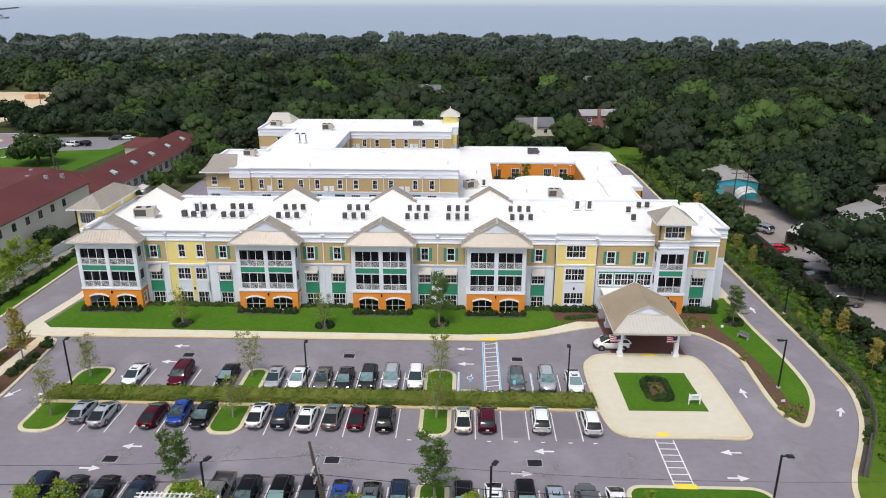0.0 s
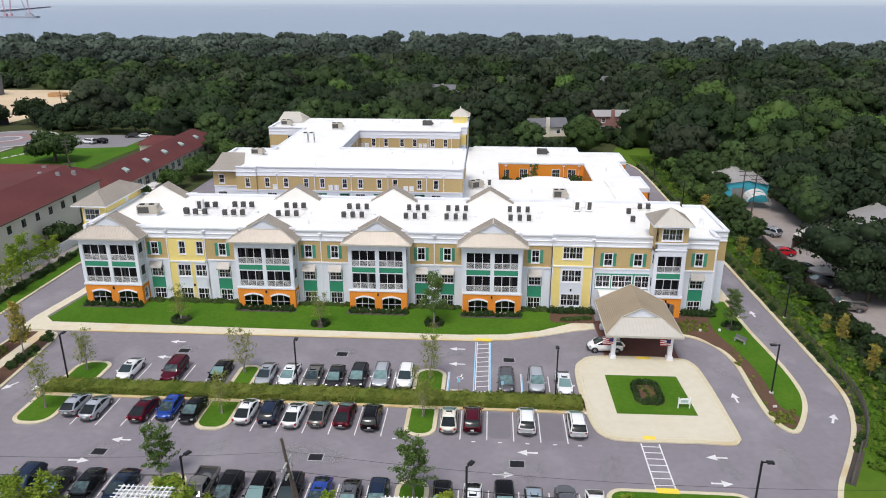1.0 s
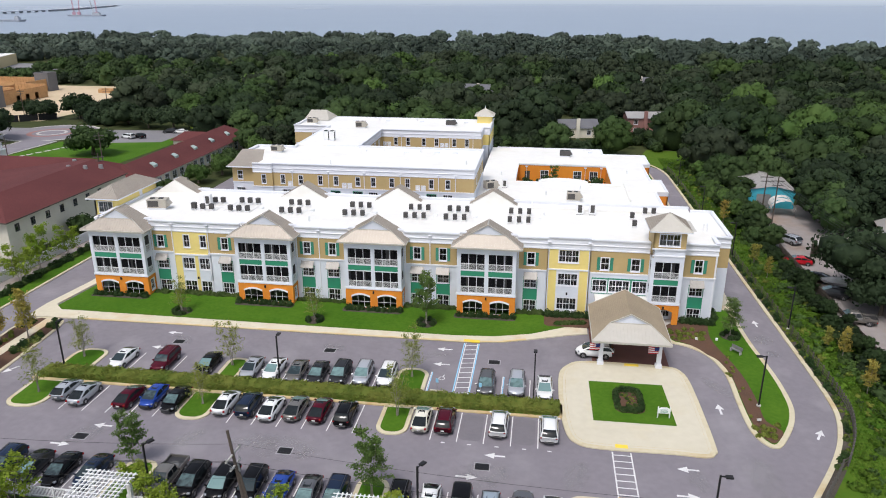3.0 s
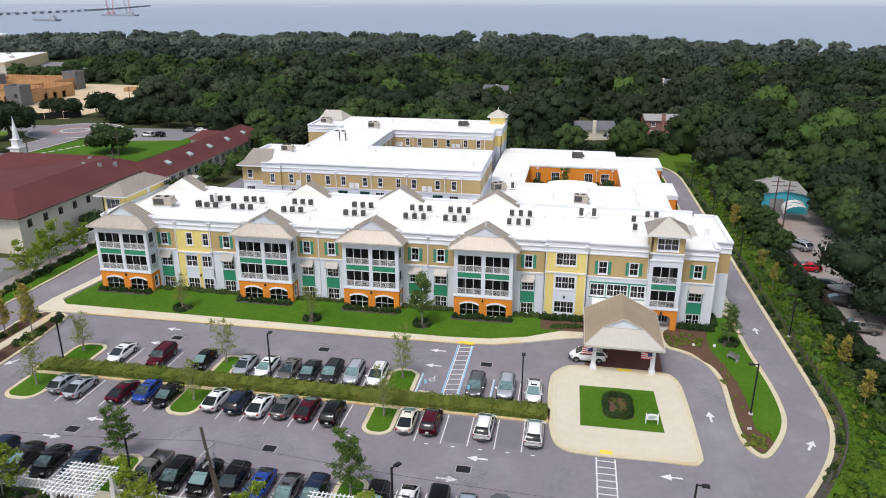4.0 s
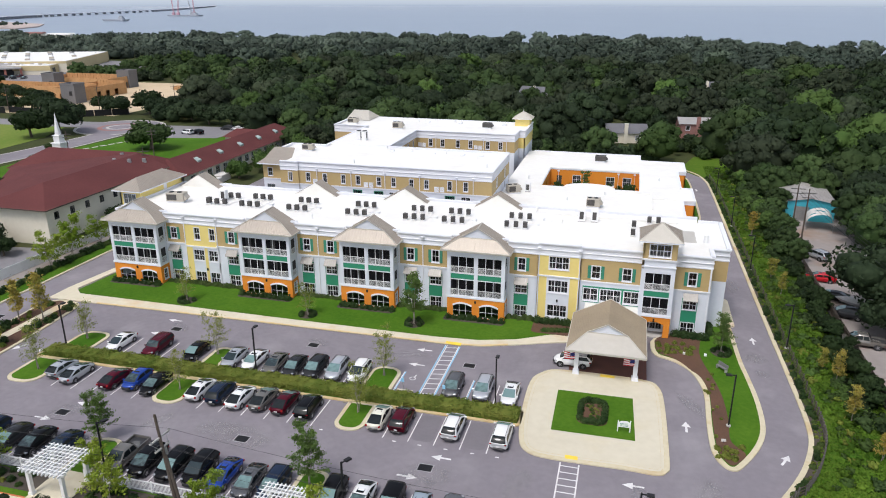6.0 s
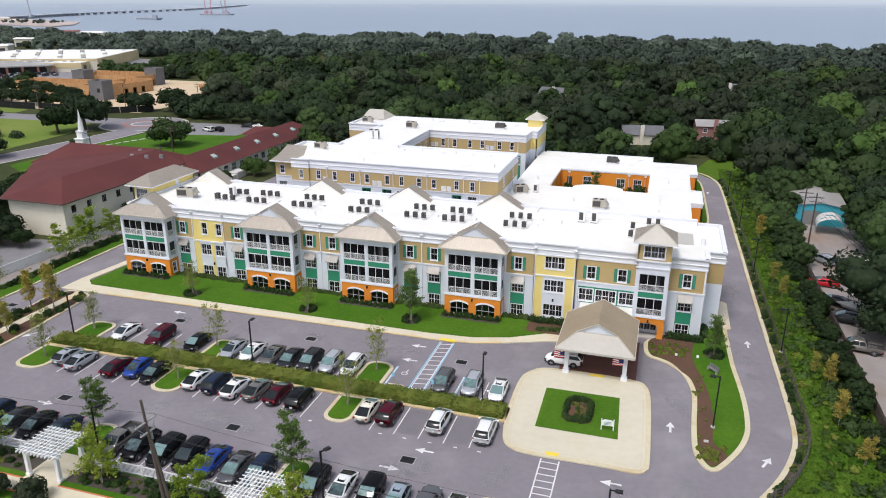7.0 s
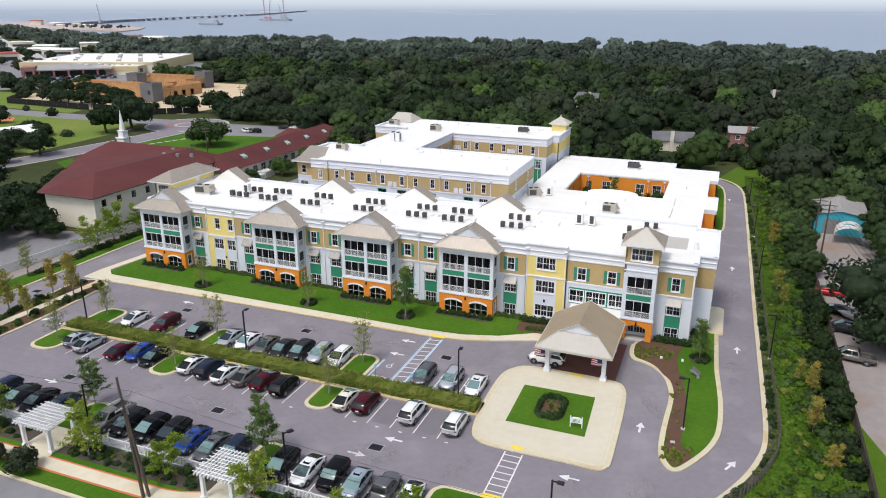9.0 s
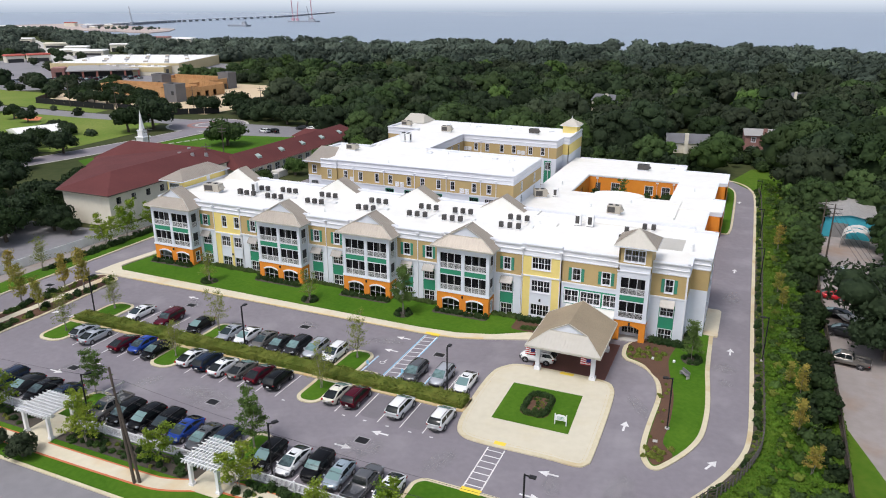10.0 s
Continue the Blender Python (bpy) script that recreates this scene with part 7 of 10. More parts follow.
    hw = sp["prof"][3][3]
    if "wheel" + kind not in CACHE:
        t = MB()
        prof = [(-0.11, r * 0.62), (-0.11, r * 0.9), (-0.08, r), (0.08, r), (0.11, r * 0.9), (0.11, r * 0.62)]
        n = 18
        t.add([(x, q * math.cos(math.tau * i / n), q * math.sin(math.tau * i / n)) for x, q in prof for i in range(n)],
              [(k * n + i, k * n + (i + 1) % n, (k + 1) * n + (i + 1) % n, (k + 1) * n + i) for k in range(5) for i in range(n)])
        rm = MB()
        for k in range(5):
            a = math.tau * k / 5
            rm.bar((0.085, 0, 0), (0.095, r * 0.62 * math.cos(a), r * 0.62 * math.sin(a)), 0.05, 0.09)
            rm.bar((-0.085, 0, 0), (-0.095, r * 0.62 * math.cos(a), r * 0.62 * math.sin(a)), 0.05, 0.09)
        rm.tube((-0.05, 0, 0), (0.05, 0, 0), r * 0.64, None, 18)
        CACHE["wheel" + kind] = (t.data("tyre", TYRE, True), rm.data("rim", RIM))
    for x in (-1, 1):
        for y in (ya, yb):
            part("wheel_arch", MB().tube((x * (hw - 0.2), y, r), (x * (hw + 0.006), y, r), r + 0.07, None, 16), BLACKTRIM, car)
            w = put("wheel", CACHE["wheel" + kind][0], car, pose(x * (hw - 0.09), y, r))
            put("rim", CACHE["wheel" + kind][1], w)
    if kind in ("suv", "minivan", "flexwagon"):
        for s in (-1, 1):
            part("roof_rail", MB().bar((s * wr * 0.86, y1 + 0.15, roof + 0.03), (s * wr * 0.86, y2 - 0.1, roof + 0.03), 0.04, 0.04), BLACKTRIM, car)
    if kind == "pickup":
        bed = MB()
        for s in (-1, 1):
            bed.box(s * 0.94 - 0.05, -2.75, 0.8, s * 0.94 + 0.05, -0.85, 1.14)
        bed.box(-0.9, -2.8, 0.8, 0.9, -2.7, 1.12)
        part("bed_side", bed, CARPAINT["white"], car)
        part("bed_liner", MB().box(-0.88, -2.7, 0.86, 0.88, -0.88, 0.9), BLACKTRIM, car)
    if kind in ("sedan", "hatch"):
        part("sunroof", MB().box(-0.34, (y1 + y2) / 2 - 0.1, roof - 0.01, 0.34, (y1 + y2) / 2 + 0.5, roof + 0.006), CARGLASS, car)
    return car


def car(kind, colour, x, y, turn, label="", group="parked cars"):
    m = frame3(x, y, 0.0, turn)
    if kind in CARS:
        c = copy_thing(CARS[kind], m)
    else:
        c = make_car(kind)
        CARS[kind] = c
        c.matrix_basis = m
    word = {"suv": "SUV", "hatch": "hatchback", "boxy": "boxy SUV", "pickup": "pickup truck"}.get(kind, kind)
    tagged(c, label or f"{colour} {word} parked in a marked bay", "pickup truck" if kind == "pickup" else "car", group)
    for o in c.children:
        if o.name.split(".")[0] in ("body", "cabin", "mirror", "bed_side"):
            o.material_slots[0].link = 'OBJECT'
            o.material_slots[0].material = CARPAINT[colour]
    return c


ROW_A = [("sedan", "white", -35.9), ("flexwagon", "burgundy", -30.4), ("sedan", "black", -24.9), ("sedan", "silver", -19.3), ("sedan", "white", -16.55), ("sedan", "tan grey", -13.8), ("sedan", "dark grey", -11.1),
         ("suv", "dark grey", -8.35), ("suv", "silver", -5.65), ("suv", "white", -2.95), ("suv", "grey", 8.75), ("suv", "silver", 12.2), ("sedan", "white", 15.45)]
for k, c, x in ROW_A:
    car(k, c, x + random.uniform(-.12, .12), -19.6 + random.uniform(-.25, .25), 180 + random.uniform(-1.5, 1.5), f"{c} {'SUV' if k in ('suv', 'boxy') else 'boxy station wagon' if k == 'flexwagon' else 'pickup truck' if k == 'pickup' else k} parked facing the street by the hedge")
ROW_B = [("hatch", "silver", -38.1), ("sedan", "silver", -35.6), ("sedan", "burgundy", -30.2), ("hatch", "blue", -27.5), ("sedan", "black", -24.8), ("sedan", "white", -19.15), ("suv", "navy", -16.5),
         ("sedan", "white", -13.8), ("sedan", "tan grey", -11.05), ("sedan", "burgundy", -8.35), ("suv", "black", -5.55), ("sedan", "cream", 2.6), ("suv", "burgundy", 5.25), ("suv", "white", 10.75), ("suv", "white", 16.05)]
for k, c, x in ROW_B:
    car(k, c, x + random.uniform(-.12, .12), -27.75 + random.uniform(-.25, .25), (180 if c == "blue" or x == -24.8 else 0) + random.uniform(-1.5, 1.5), f"{c} {'SUV' if k == 'suv' else k} parked nose to the hedge")
ROW_C = [("suv", "navy", -35.2), ("sedan", "dark grey", -32.5), ("sedan", "black", -29.6), ("sedan", "navy", -26.4), ("pickup", "tan grey", -19.2), ("suv", "black", -16.4), ("suv", "black", -13.7),
         ("suv", "black", -10.9), ("sedan", "blue", -8.3), ("sedan", "grey", -5.5), ("suv", "navy", -2.9), ("suv", "black", 2.75), ("sedan", "white", 5.5), ("boxy", "black", 8.25), ("hatch", "pale blue", 10.95),
         ("pickup", "grey", 13.6), ("sedan", "white", 16.2)]
for k, c, x in ROW_C:
    car(k, c, x + random.uniform(-.12, .12), -40.9 + random.uniform(-.25, .25), (0 if x == 13.6 else 180) + random.uniform(-1.5, 1.5), f"{c} {'SUV' if k in ('suv', 'boxy') else 'pickup truck' if k == 'pickup' else k} parked along the white fence")
car("suv", "white", 21.5, -9.9, 90, "white SUV waiting under the entrance canopy", "")
car("suv", "silver", 59.4, 39.6, 32, "silver SUV parked on the dirt yard", "")
car("sedan", "red", 57.4, 28.2, 84, "red sports car parked on the dirt yard", "")
car("pickup", "tan grey", 57.6, 5.0, 80, "old silver pickup truck under the trees", "")
car("sedan", "black", 57.5, 20.5, 75, "dark car parked under trees on the yard", "")
car("suv", "dark grey", 58.0, 14.0, 75, "dark SUV parked under trees on the yard", "")
car("minivan", "white", -116.6, 117.4, 70, "white van parked beside the church lawn", "")
car("suv", "black", -113.2, 118.2, 70, "black SUV parked beside the church lawn", "")
car("sedan", "white", -104.5, 128.5, 100, "white car parked under trees behind the church annex", "")
car("suv", "dark grey", -108.0, 128.0, 100, "dark SUV parked under trees behind the church annex", "")

# ---- rooftop units ----
cu = MB()
cu.bbox(-0.39, -0.39, 0.32, 0.39, 0.39, 1.36, 0.03)
lv = MB()
for i in range(7):
    for a, b, c, d in ((-0.41, -0.41, 0.41, -0.39), (-0.41, 0.39, 0.41, 0.41), (-0.41, -0.41, -0.39, 0.41), (0.39, -0.41, 0.41, 0.41)):
        lv.box(a, b, 0.4 + 0.13 * i, c, d, 0.44 + 0.13 * i)
top = MB().tube((0, 0, 1.36), (0, 0, 1.42), 0.36, 0.3, 14).box(-0.41, -0.41, 1.3, 0.41, 0.41, 1.37)
base = MB().box(-0.5, -0.42, 0.2, 0.5, -0.28, 0.32).box(-0.5, 0.28, 0.2, 0.5, 0.42, 0.32).box(-0.46, -0.46, 0, -0.3, 0.46, 0.2).box(0.3, -0.46, 0, 0.46, 0.46, 0.2)
cm = (cu.data("coil_case", DARKUNIT), lv.data("louvres", DARKUNIT), top.data("fan_top", DARKUNIT), base.data("base_pad", VINYL))
first = None
spots = [(-39.7, 9.3), (-38.3, 9.3), (-36.9, 9.4), (-38.0, 13.2), (-36.7, 13.3)]
for x0 in (-33.7, -25.4, -15.4, -6.0, 0.1, 9.6):
    spots += [(x0 + 1.36 * i, 9.2 + 0.05 * i) for i in range(3)] + [(x0 + 1.36 * i, 13.7) for i in range(3)]
spots += [(27.6, 9.8), (27.7, 13.9), (29.9, 16.6), (31.2, 16.7)]
for x, y in spots:
    m = frame3(x, y, 10.95, random.uniform(-3, 3)) @ Matrix.Scale(0.87, 4)
    if first is None:
        first = thing("condenser_unit", "dark air-conditioning condenser standing on the white roof", "air conditioner", "rooftop condensers", m=m)
        for nm, d in zip(("coil_case", "louvres", "fan_top", "base_pad"), cm):
            q = put(nm, d, first)
            if nm == "louvres":
                tagged(q, "thin dark louvre slats", kind="stuff")
    else:
        copy_thing(first, m)
for x0 in (-33.7, -25.4, -15.4, -6.0, 0.1, 9.6, -38.0):
    pp = MB()
    for i in range(3):
        pp.tube((x0 + 1.36 * i + 0.5, 9.0, 11.05), (x0 + 1.36 * i + 0.5, 14.0, 11.05), 0.04, None, 5)
    pp.tube((x0 - 0.3, 11.2, 11.05), (x0 + 4.0, 11.2, 11.05), 0.05, None, 5)
    pp.box(x0 + 3.9, 10.8, 10.95, x0 + 4.5, 11.6, 11.25)
    solid("pipe_rack", pp, VINYL, "white insulated pipes between roof condensers", "pipes")


def rtu(x, y, z, turn, w=2.6, d=1.7, h=1.35, label="beige packaged rooftop air unit", material=None):
    t = thing("rooftop_unit", label, "air conditioner", "rooftop units", m=frame3(x, y, z, turn))
    part("curb", MB().box(-w / 2 + 0.1, -d / 2 + 0.1, 0, w / 2 - 0.1, d / 2 - 0.1, 0.3), TRIM, t)
    part("case", MB().bbox(-w / 2, -d / 2, 0.3, w / 2, d / 2, h + 0.3, 0.05), material or UNITBEIGE, t)
    part("coil", MB().box(-w / 2 + 0.15, -d / 2 - 0.02, 0.5, w * 0.1, -d / 2 + 0.02, h + 0.1), DARKUNIT, t)
    for s in (-0.28, 0.18):
        part("fan_guard", MB().tube((w * s, 0, h + 0.3), (w * s, 0, h + 0.38), 0.42, 0.4, 14), BLACKMETAL, t)
    part("hood", MB().add([(w / 2, -d * 0.4, h), (w / 2, d * 0.4, h), (w / 2 + 0.5, d * 0.4, h * 0.55), (w / 2 + 0.5, -d * 0.4, h * 0.55), (w / 2, -d * 0.4, h * 0.4), (w / 2, d * 0.4, h * 0.4)], [(0, 3, 2, 1), (0, 4, 3), (1, 2, 5), (3, 4, 5, 2)]), material or UNITBEIGE, t)


rtu(-45.6, 9.2, 10.95, 8, 3.0)
rtu(20.3, 45.5, 4.8, 0, 2.6, 1.8, 1.5)
rtu(3.6, 52.0, 4.8, 30, 2.6, 1.8, 1.5)
rtu(-42.6, 53.6, 10.95, 0, 2.4, 1.6, 1.2)
rtu(-32.3, 85.6, 10.9, 10, 2.6, 1.8, 1.4)
rtu(-46.6, 90.5, 10.9, 0, 2.6, 1.6, 1.2)
rtu(-10.0, 92.0, 10.9, 0, 2.4, 1.6, 1.1, "dark packaged rooftop air unit", DARKUNIT)
rtu(19.5, 87.0, 4.8, 0, 2.6, 1.8, 1.2, "dark packaged rooftop air unit", DARKUNIT)
for ux in (-35.4, -34.0):
    rtu(ux, 66.0, 11.37, 90, 1.3, 1.1, 1.9, "tall white rooftop air unit", VINYL)
for x, y in ((20.0, 15.3), (21.9, 15.4), (-38.6, 12.0), (6.4, 53.8)):
    t = thing("heat_pump", "tall white heat pump with dark grille on the roof", "air conditioner", "tall heat pumps", m=frame3(x, y, 10.95 if y < 20 else 4.8))
    part("case", MB().bbox(-0.55, -0.4, 0.15, 0.55, 0.4, 1.85, 0.04), VINYL, t)
    part("grille", MB().box(-0.3, -0.43, 0.4, 0.3, -0.4, 1.6), DARKUNIT, t)
    part("foot", MB().box(-0.5, -0.4, 0, 0.5, 0.4, 0.15), GREYMETAL, t)
for i, (x, y, z) in enumerate(((37.4, 9.4, 10.95), (14.6, 13, 10.95), (-20, 6, 10.95), (12, 24, 4.8), (10, 36, 4.8), (15, 49, 4.8), (28, 30, 4.8), (-12, 57.5, 10.95), (-20, 58, 10.95), (-1.0, 47, 10.95), (-28, 44, 10.95), (-30, 97, 10.9), (-20, 98, 10.9), (22, 55, 4.8), (33, 70, 4.8), (5, 65, 4.8))):
    t = thing("roof_vent", "small white roof vent", "vent", "roof vents", m=frame3(x, y, z))
    part("pipe", MB().tube((0, 0, 0), (0, 0, 0.7 if i else 1.1), 0.14 if i else 0.3, None, 10), VINYL, t)
    part("cap", MB().tube((0, 0, 0.7 if i else 1.1), (0, 0, 0.85 if i else 1.3), 0.24 if i else 0.4, 0.1, 10), VINYL, t)
for x, y in ((-4.5, 57.0), (-24.5, 57.5), (-15, 57.0), (-8.5, 57.2), (-36.5, 96.5), (-27.5, 97), (-18.5, 97), (-6.5, 97), (26, 92), (24, 26), (33, 41)):
    solid("roof_hatch", MB().bbox(x - 0.6, y - 0.5, 4.7 if x > 1 else 10.85, x + 0.6, y + 0.5, 5.1 if x > 1 else 11.25, 0.05), TRIM, "low white roof hatch", "roof hatch", "roof hatches")

# ---- plants ----
rng = np.random.default_rng(7)
ICO = np.array([(0, 0, 1)] + [(math.cos(math.tau * i / 5) * 0.894, math.sin(math.tau * i / 5) * 0.894, 0.447) for i in range(5)] + [(math.cos(math.tau * (i + .5) / 5) * 0.894, math.sin(math.tau * (i + .5) / 5) * 0.894, -0.447) for i in range(5)] + [(0, 0, -1)])
ICOF = np.array([(0, 1 + i, 1 + (i + 1) % 5) for i in range(5)] + [(1 + i, 6 + i, 1 + (i + 1) % 5) for i in range(5)] + [(1 + (i + 1) % 5, 6 + i, 6 + (i + 1) % 5) for i in range(5)] + [(11, 6 + (i + 1) % 5, 6 + i) for i in range(5)])


def unit(a):
    return a / np.maximum(np.linalg.norm(a, axis=-1, keepdims=True), 1e-9)


def cards(c, nrm, size):
    """Leaf clumps: bent four-sided flakes at centres c facing about nrm. Returns vertices (n*4) and quads."""
    n = len(c)
    r = unit(rng.normal(size=(n, 3)))
    t = unit(np.cross(nrm, r))
    b = np.cross(nrm, t)
    s = (size * rng.uniform(0.6, 1.35, n))[:, None]
    k = rng.uniform(0.5, 0.95, n)[:, None]
    bend = nrm * s * rng.uniform(-0.25, 0.1, n)[:, None]
    v = np.stack([c - t * s + bend, c - b * s * k, c + t * s * rng.uniform(.7, 1.1, n)[:, None] + bend, c + b * s * k], 1)
    return v.reshape(-1, 3) * 1.0, np.arange(4 * n).reshape(-1, 4)


def crown(R, H, lumps, per, size, z0=0.0, flat=0.75, low=-0.55):
    """A tree crown: lumps over an uneven dome, covered in leaf clumps, with dark cores inside."""
    L = []
    for i in range(lumps):
        a, q = rng.uniform(0, math.tau), math.sqrt(rng.uniform(0, 1)) * 0.72
        top = math.sqrt(max(0.05, 1 - q * q))
        z = z0 + H * (0.25 + rng.uniform(0.25, 0.62) * top)
        L.append((R * q * math.cos(a), R * q * math.sin(a), z, R * rng.uniform(0.26, 0.46)))
    L = np.array(L)
    C, Nn = [], []
    for x, y, z, r in L:
        d = unit(rng.normal(size=(per * 2, 3)))
        d = d[d[:, 2] > low][:per]
        p = np.array((x, y, z)) + d * r * np.array((1, 1, flat)) * rng.uniform(0.86, 1.1, (len(d), 1))
        inside = (np.linalg.norm((p[:, None] - L[None, :, :3]) / np.array((1, 1, flat)), axis=2) < 0.78 * L[None, :, 3]).any(1)
        C.append(p[~inside])
        Nn.append(d[~inside])
    C, Nn = np.concatenate(C), np.concatenate(Nn)
    v, q = cards(C, unit(Nn + rng.normal(size=Nn.shape) * 0.42), size)
    cv = np.concatenate([ICO * r * 0.74 * np.array((1, 1, flat)) + np.array((x, y, z)) for x, y, z, r in L])
    cf = np.concatenate([ICOF + 12 * i for i in range(len(L))])
    return v, q, cv, cf


def np_mesh(name, v, quads, tris, material, normals=None, tint=None):
    me = bpy.data.meshes.new(name)
    nq, nt = len(quads), len(tris)
    me.vertices.add(len(v))
    me.vertices.foreach_set("co", np.ascontiguousarray(v, np.float32).ravel())
    me.loops.add(4 * nq + 3 * nt)
    me.loops.foreach_set("vertex_index", np.concatenate([np.ravel(quads), np.ravel(tris)]).astype(np.int32))
    me.polygons.add(nq + nt)
    me.polygons.foreach_set("loop_start", np.concatenate([np.arange(nq) * 4, 4 * nq + np.arange(nt) * 3]).astype(np.int32))
    me.materials.append(material)
    me.update(calc_edges=True)
    me.validate()
    if normals is not None:
        me.attributes.new("custom_normal", 'FLOAT_VECTOR', 'POINT').data.foreach_set("vector", np.ascontiguousarray(normals, np.float32).ravel())
    if tint is not None:
        me.attributes.new("tint", 'FLOAT', 'POINT').data.foreach_set("value", np.ascontiguousarray(tint, np.float32))
    me.update()
    return me


def crown_mesh(name, material, *a, **k):
    v, q, cv, cf = crown(*a, **k)
    return np_mesh(name, np.concatenate([v, cv]), q, cf + len(v), material)


def leafy_mesh(name, material, pts, nrm, size):
    v, q = cards(pts, nrm, size)
    return np_mesh(name, v, q, np.zeros((0, 3), int), material)


# woods
def woods(name, spots, sets, material, label, vs=1.05):
    V, Q, T, NM, TI, base = [], [], [], [], [], 0
    for (x, y, s, hgt) in spots:
        v, q, cv, cf, nm = sets[rng.integers(len(sets))]
        a = rng.uniform(0, math.tau)
        ca, sa = math.cos(a), math.sin(a)
        allv = np.concatenate([v, cv])
        w = np.empty_like(allv)
        w[:, 0] = (allv[:, 0] * ca - allv[:, 1] * sa) * s + x
        w[:, 1] = (allv[:, 0] * sa + allv[:, 1] * ca) * s + y
        zz = allv[:, 2] * s * vs
        w[:, 2] = zz + max(hgt - zz.max(), -zz.min() - 0.35 * s)
        V.append(w)
        NM.append(np.column_stack([nm[:, 0] * ca - nm[:, 1] * sa, nm[:, 0] * sa + nm[:, 1] * ca, nm[:, 2]]))
        TI.append(np.full(len(allv), rng.uniform(-1, 1)))
        Q.append(q + base)
        T.append(cf + len(v) + base)
        base += len(allv)
    ob = new(name, np_mesh(name, np.concatenate(V), np.concatenate(Q), np.concatenate(T), material, np.concatenate(NM), np.concatenate(TI)))
    return tagged(ob, label, "trees", kind="stuff")


def dome(H, lumps, per, size):
    """A broad oak crown of unit radius: uneven leafy lumps over a dome, with loose sprays of leaves standing off them."""
    L = []
    for i in range(lumps):
        q = math.sqrt((i + 0.5) / lumps) * 0.84
        a = 2.39996 * i + rng.uniform(-0.35, 0.35)
        z = H * math.sqrt(1 - q * q) + rng.uniform(-0.09, 0.07)
        L.append((q * math.cos(a), q * math.sin(a), z, rng.uniform(0.2, 0.34) * (1.1 - 0.25 * q)))
    for i in range(lumps // 3):
        a, q = math.tau * i / (lumps // 3) + rng.uniform(-0.3, 0.3), rng.uniform(0.76, 0.9)
        L.append((q * math.cos(a), q * math.sin(a), H * rng.uniform(0.18, 0.4), rng.uniform(0.17, 0.27)))
    L = np.array(L)
    C, Nn = [], []
    for x, y, z, r in L:
        out = unit(np.array((x, y, z * 0.9 + 0.15)))
        d = unit(rng.normal(size=(per * 3, 3)))
        d = d[d @ out > -0.15][:per]
        p = np.array((x, y, z)) + d * r * np.array((1, 1, 0.8)) * rng.uniform(0.84, 1.14, (len(d), 1))
        inside = (np.linalg.norm((p[:, None] - L[None, :, :3]) / np.array((1, 1, 0.8)), axis=2) < 0.82 * L[None, :, 3]).any(1)
        C.append(p[~inside])
        Nn.append((d * 0.75 + out * 0.5 + np.array((0, 0, 0.15)))[~inside])
    C, Nn = np.concatenate(C), np.concatenate(Nn)
    v, q = cards(C, unit(Nn + rng.normal(size=Nn.shape) * 0.8), size)
    bv, bf = ICO, ICOF
    cv, cn = [], []
    for x, y, z, r in L:
        out = unit(np.array((x, y, z * 0.9 + 0.15)))
        cv.append(bv * rng.uniform(0.8, 1.0, (len(bv), 1)) * r * np.array((1, 1, 0.8)) + np.array((x, y, z)))
        cn.append(unit(bv * 0.75 + out * 0.5 + rng.normal(size=bv.shape) * 0.16))
    cv.append(bv * np.array((0.8, 0.8, 0.62 * H)) + np.array((0, 0, 0.3 * H)))
    cn.append(bv)
    cf = np.concatenate([bf + len(bv) * i for i in range(len(L) + 1)])
    soft = unit(np.repeat(unit(Nn) + rng.normal(size=Nn.shape) * 0.2, 4, axis=0) + rng.normal(size=v.shape) * 0.1)
    return v, q, np.concatenate(cv), cf, np.concatenate([soft] + cn)


NEAR = [dome(rng.uniform(0.85, 1.25), 16, 50, 0.046) for _ in range(8)]
MID = [dome(rng.uniform(0.8, 1.15), 12, 28, 0.066) for _ in range(8)]
FAR = [dome(rng.uniform(0.7, 1.0), 8, 18, 0.1) for _ in range(8)]
SCRUB = [dome(rng.uniform(0.7, 1.1), 5, 18, 0.15) for _ in range(6)]


def shore_y(x):
    return float(np.interp(x, [p[0] for p in SHORE], [p[1] for p in SHORE]))


def open_ground(x, y):
    """True where no wood stands: the site, the church, the fields, yards and house plots."""
    if -66 < x < 49 and -80 < y < 110:
        return True
    if -190 < x <= -64 and -60 < y < float(np.interp(x, (-160, -146, -131, -104, -98, -64), (215, 165, 142, 136, 119, 116))):
        return True
    if x <= -160 and 60 < y < (float(np.interp(x, (-288, -186, -160), (250, 248, 200))) if x > -290 else 352 if x > -430 else 392 if x > -545 else 325):
        return True
    if x < -430 and (abs((x + 560) * 0.55 + (y - 395) * 0.835) < 20 and -880 < x or ((x + 540) / 62) ** 2 + ((y - 404) / 34) ** 2 < 1):
        return True
    if 55 < x < 84 and -60 < y < 84 or 84 <= x < 104 and 30 < y < 78:
        return True
    if 49 <= x <= 56 and y < 108:
        return True
    if 38 < x < 56 and 128 < y < 158 or 34 < x < 58 and 108 < y < 122 or 13 < x < 35 and 118 < y < 152:
        return True
    return y < -10 and x < 60


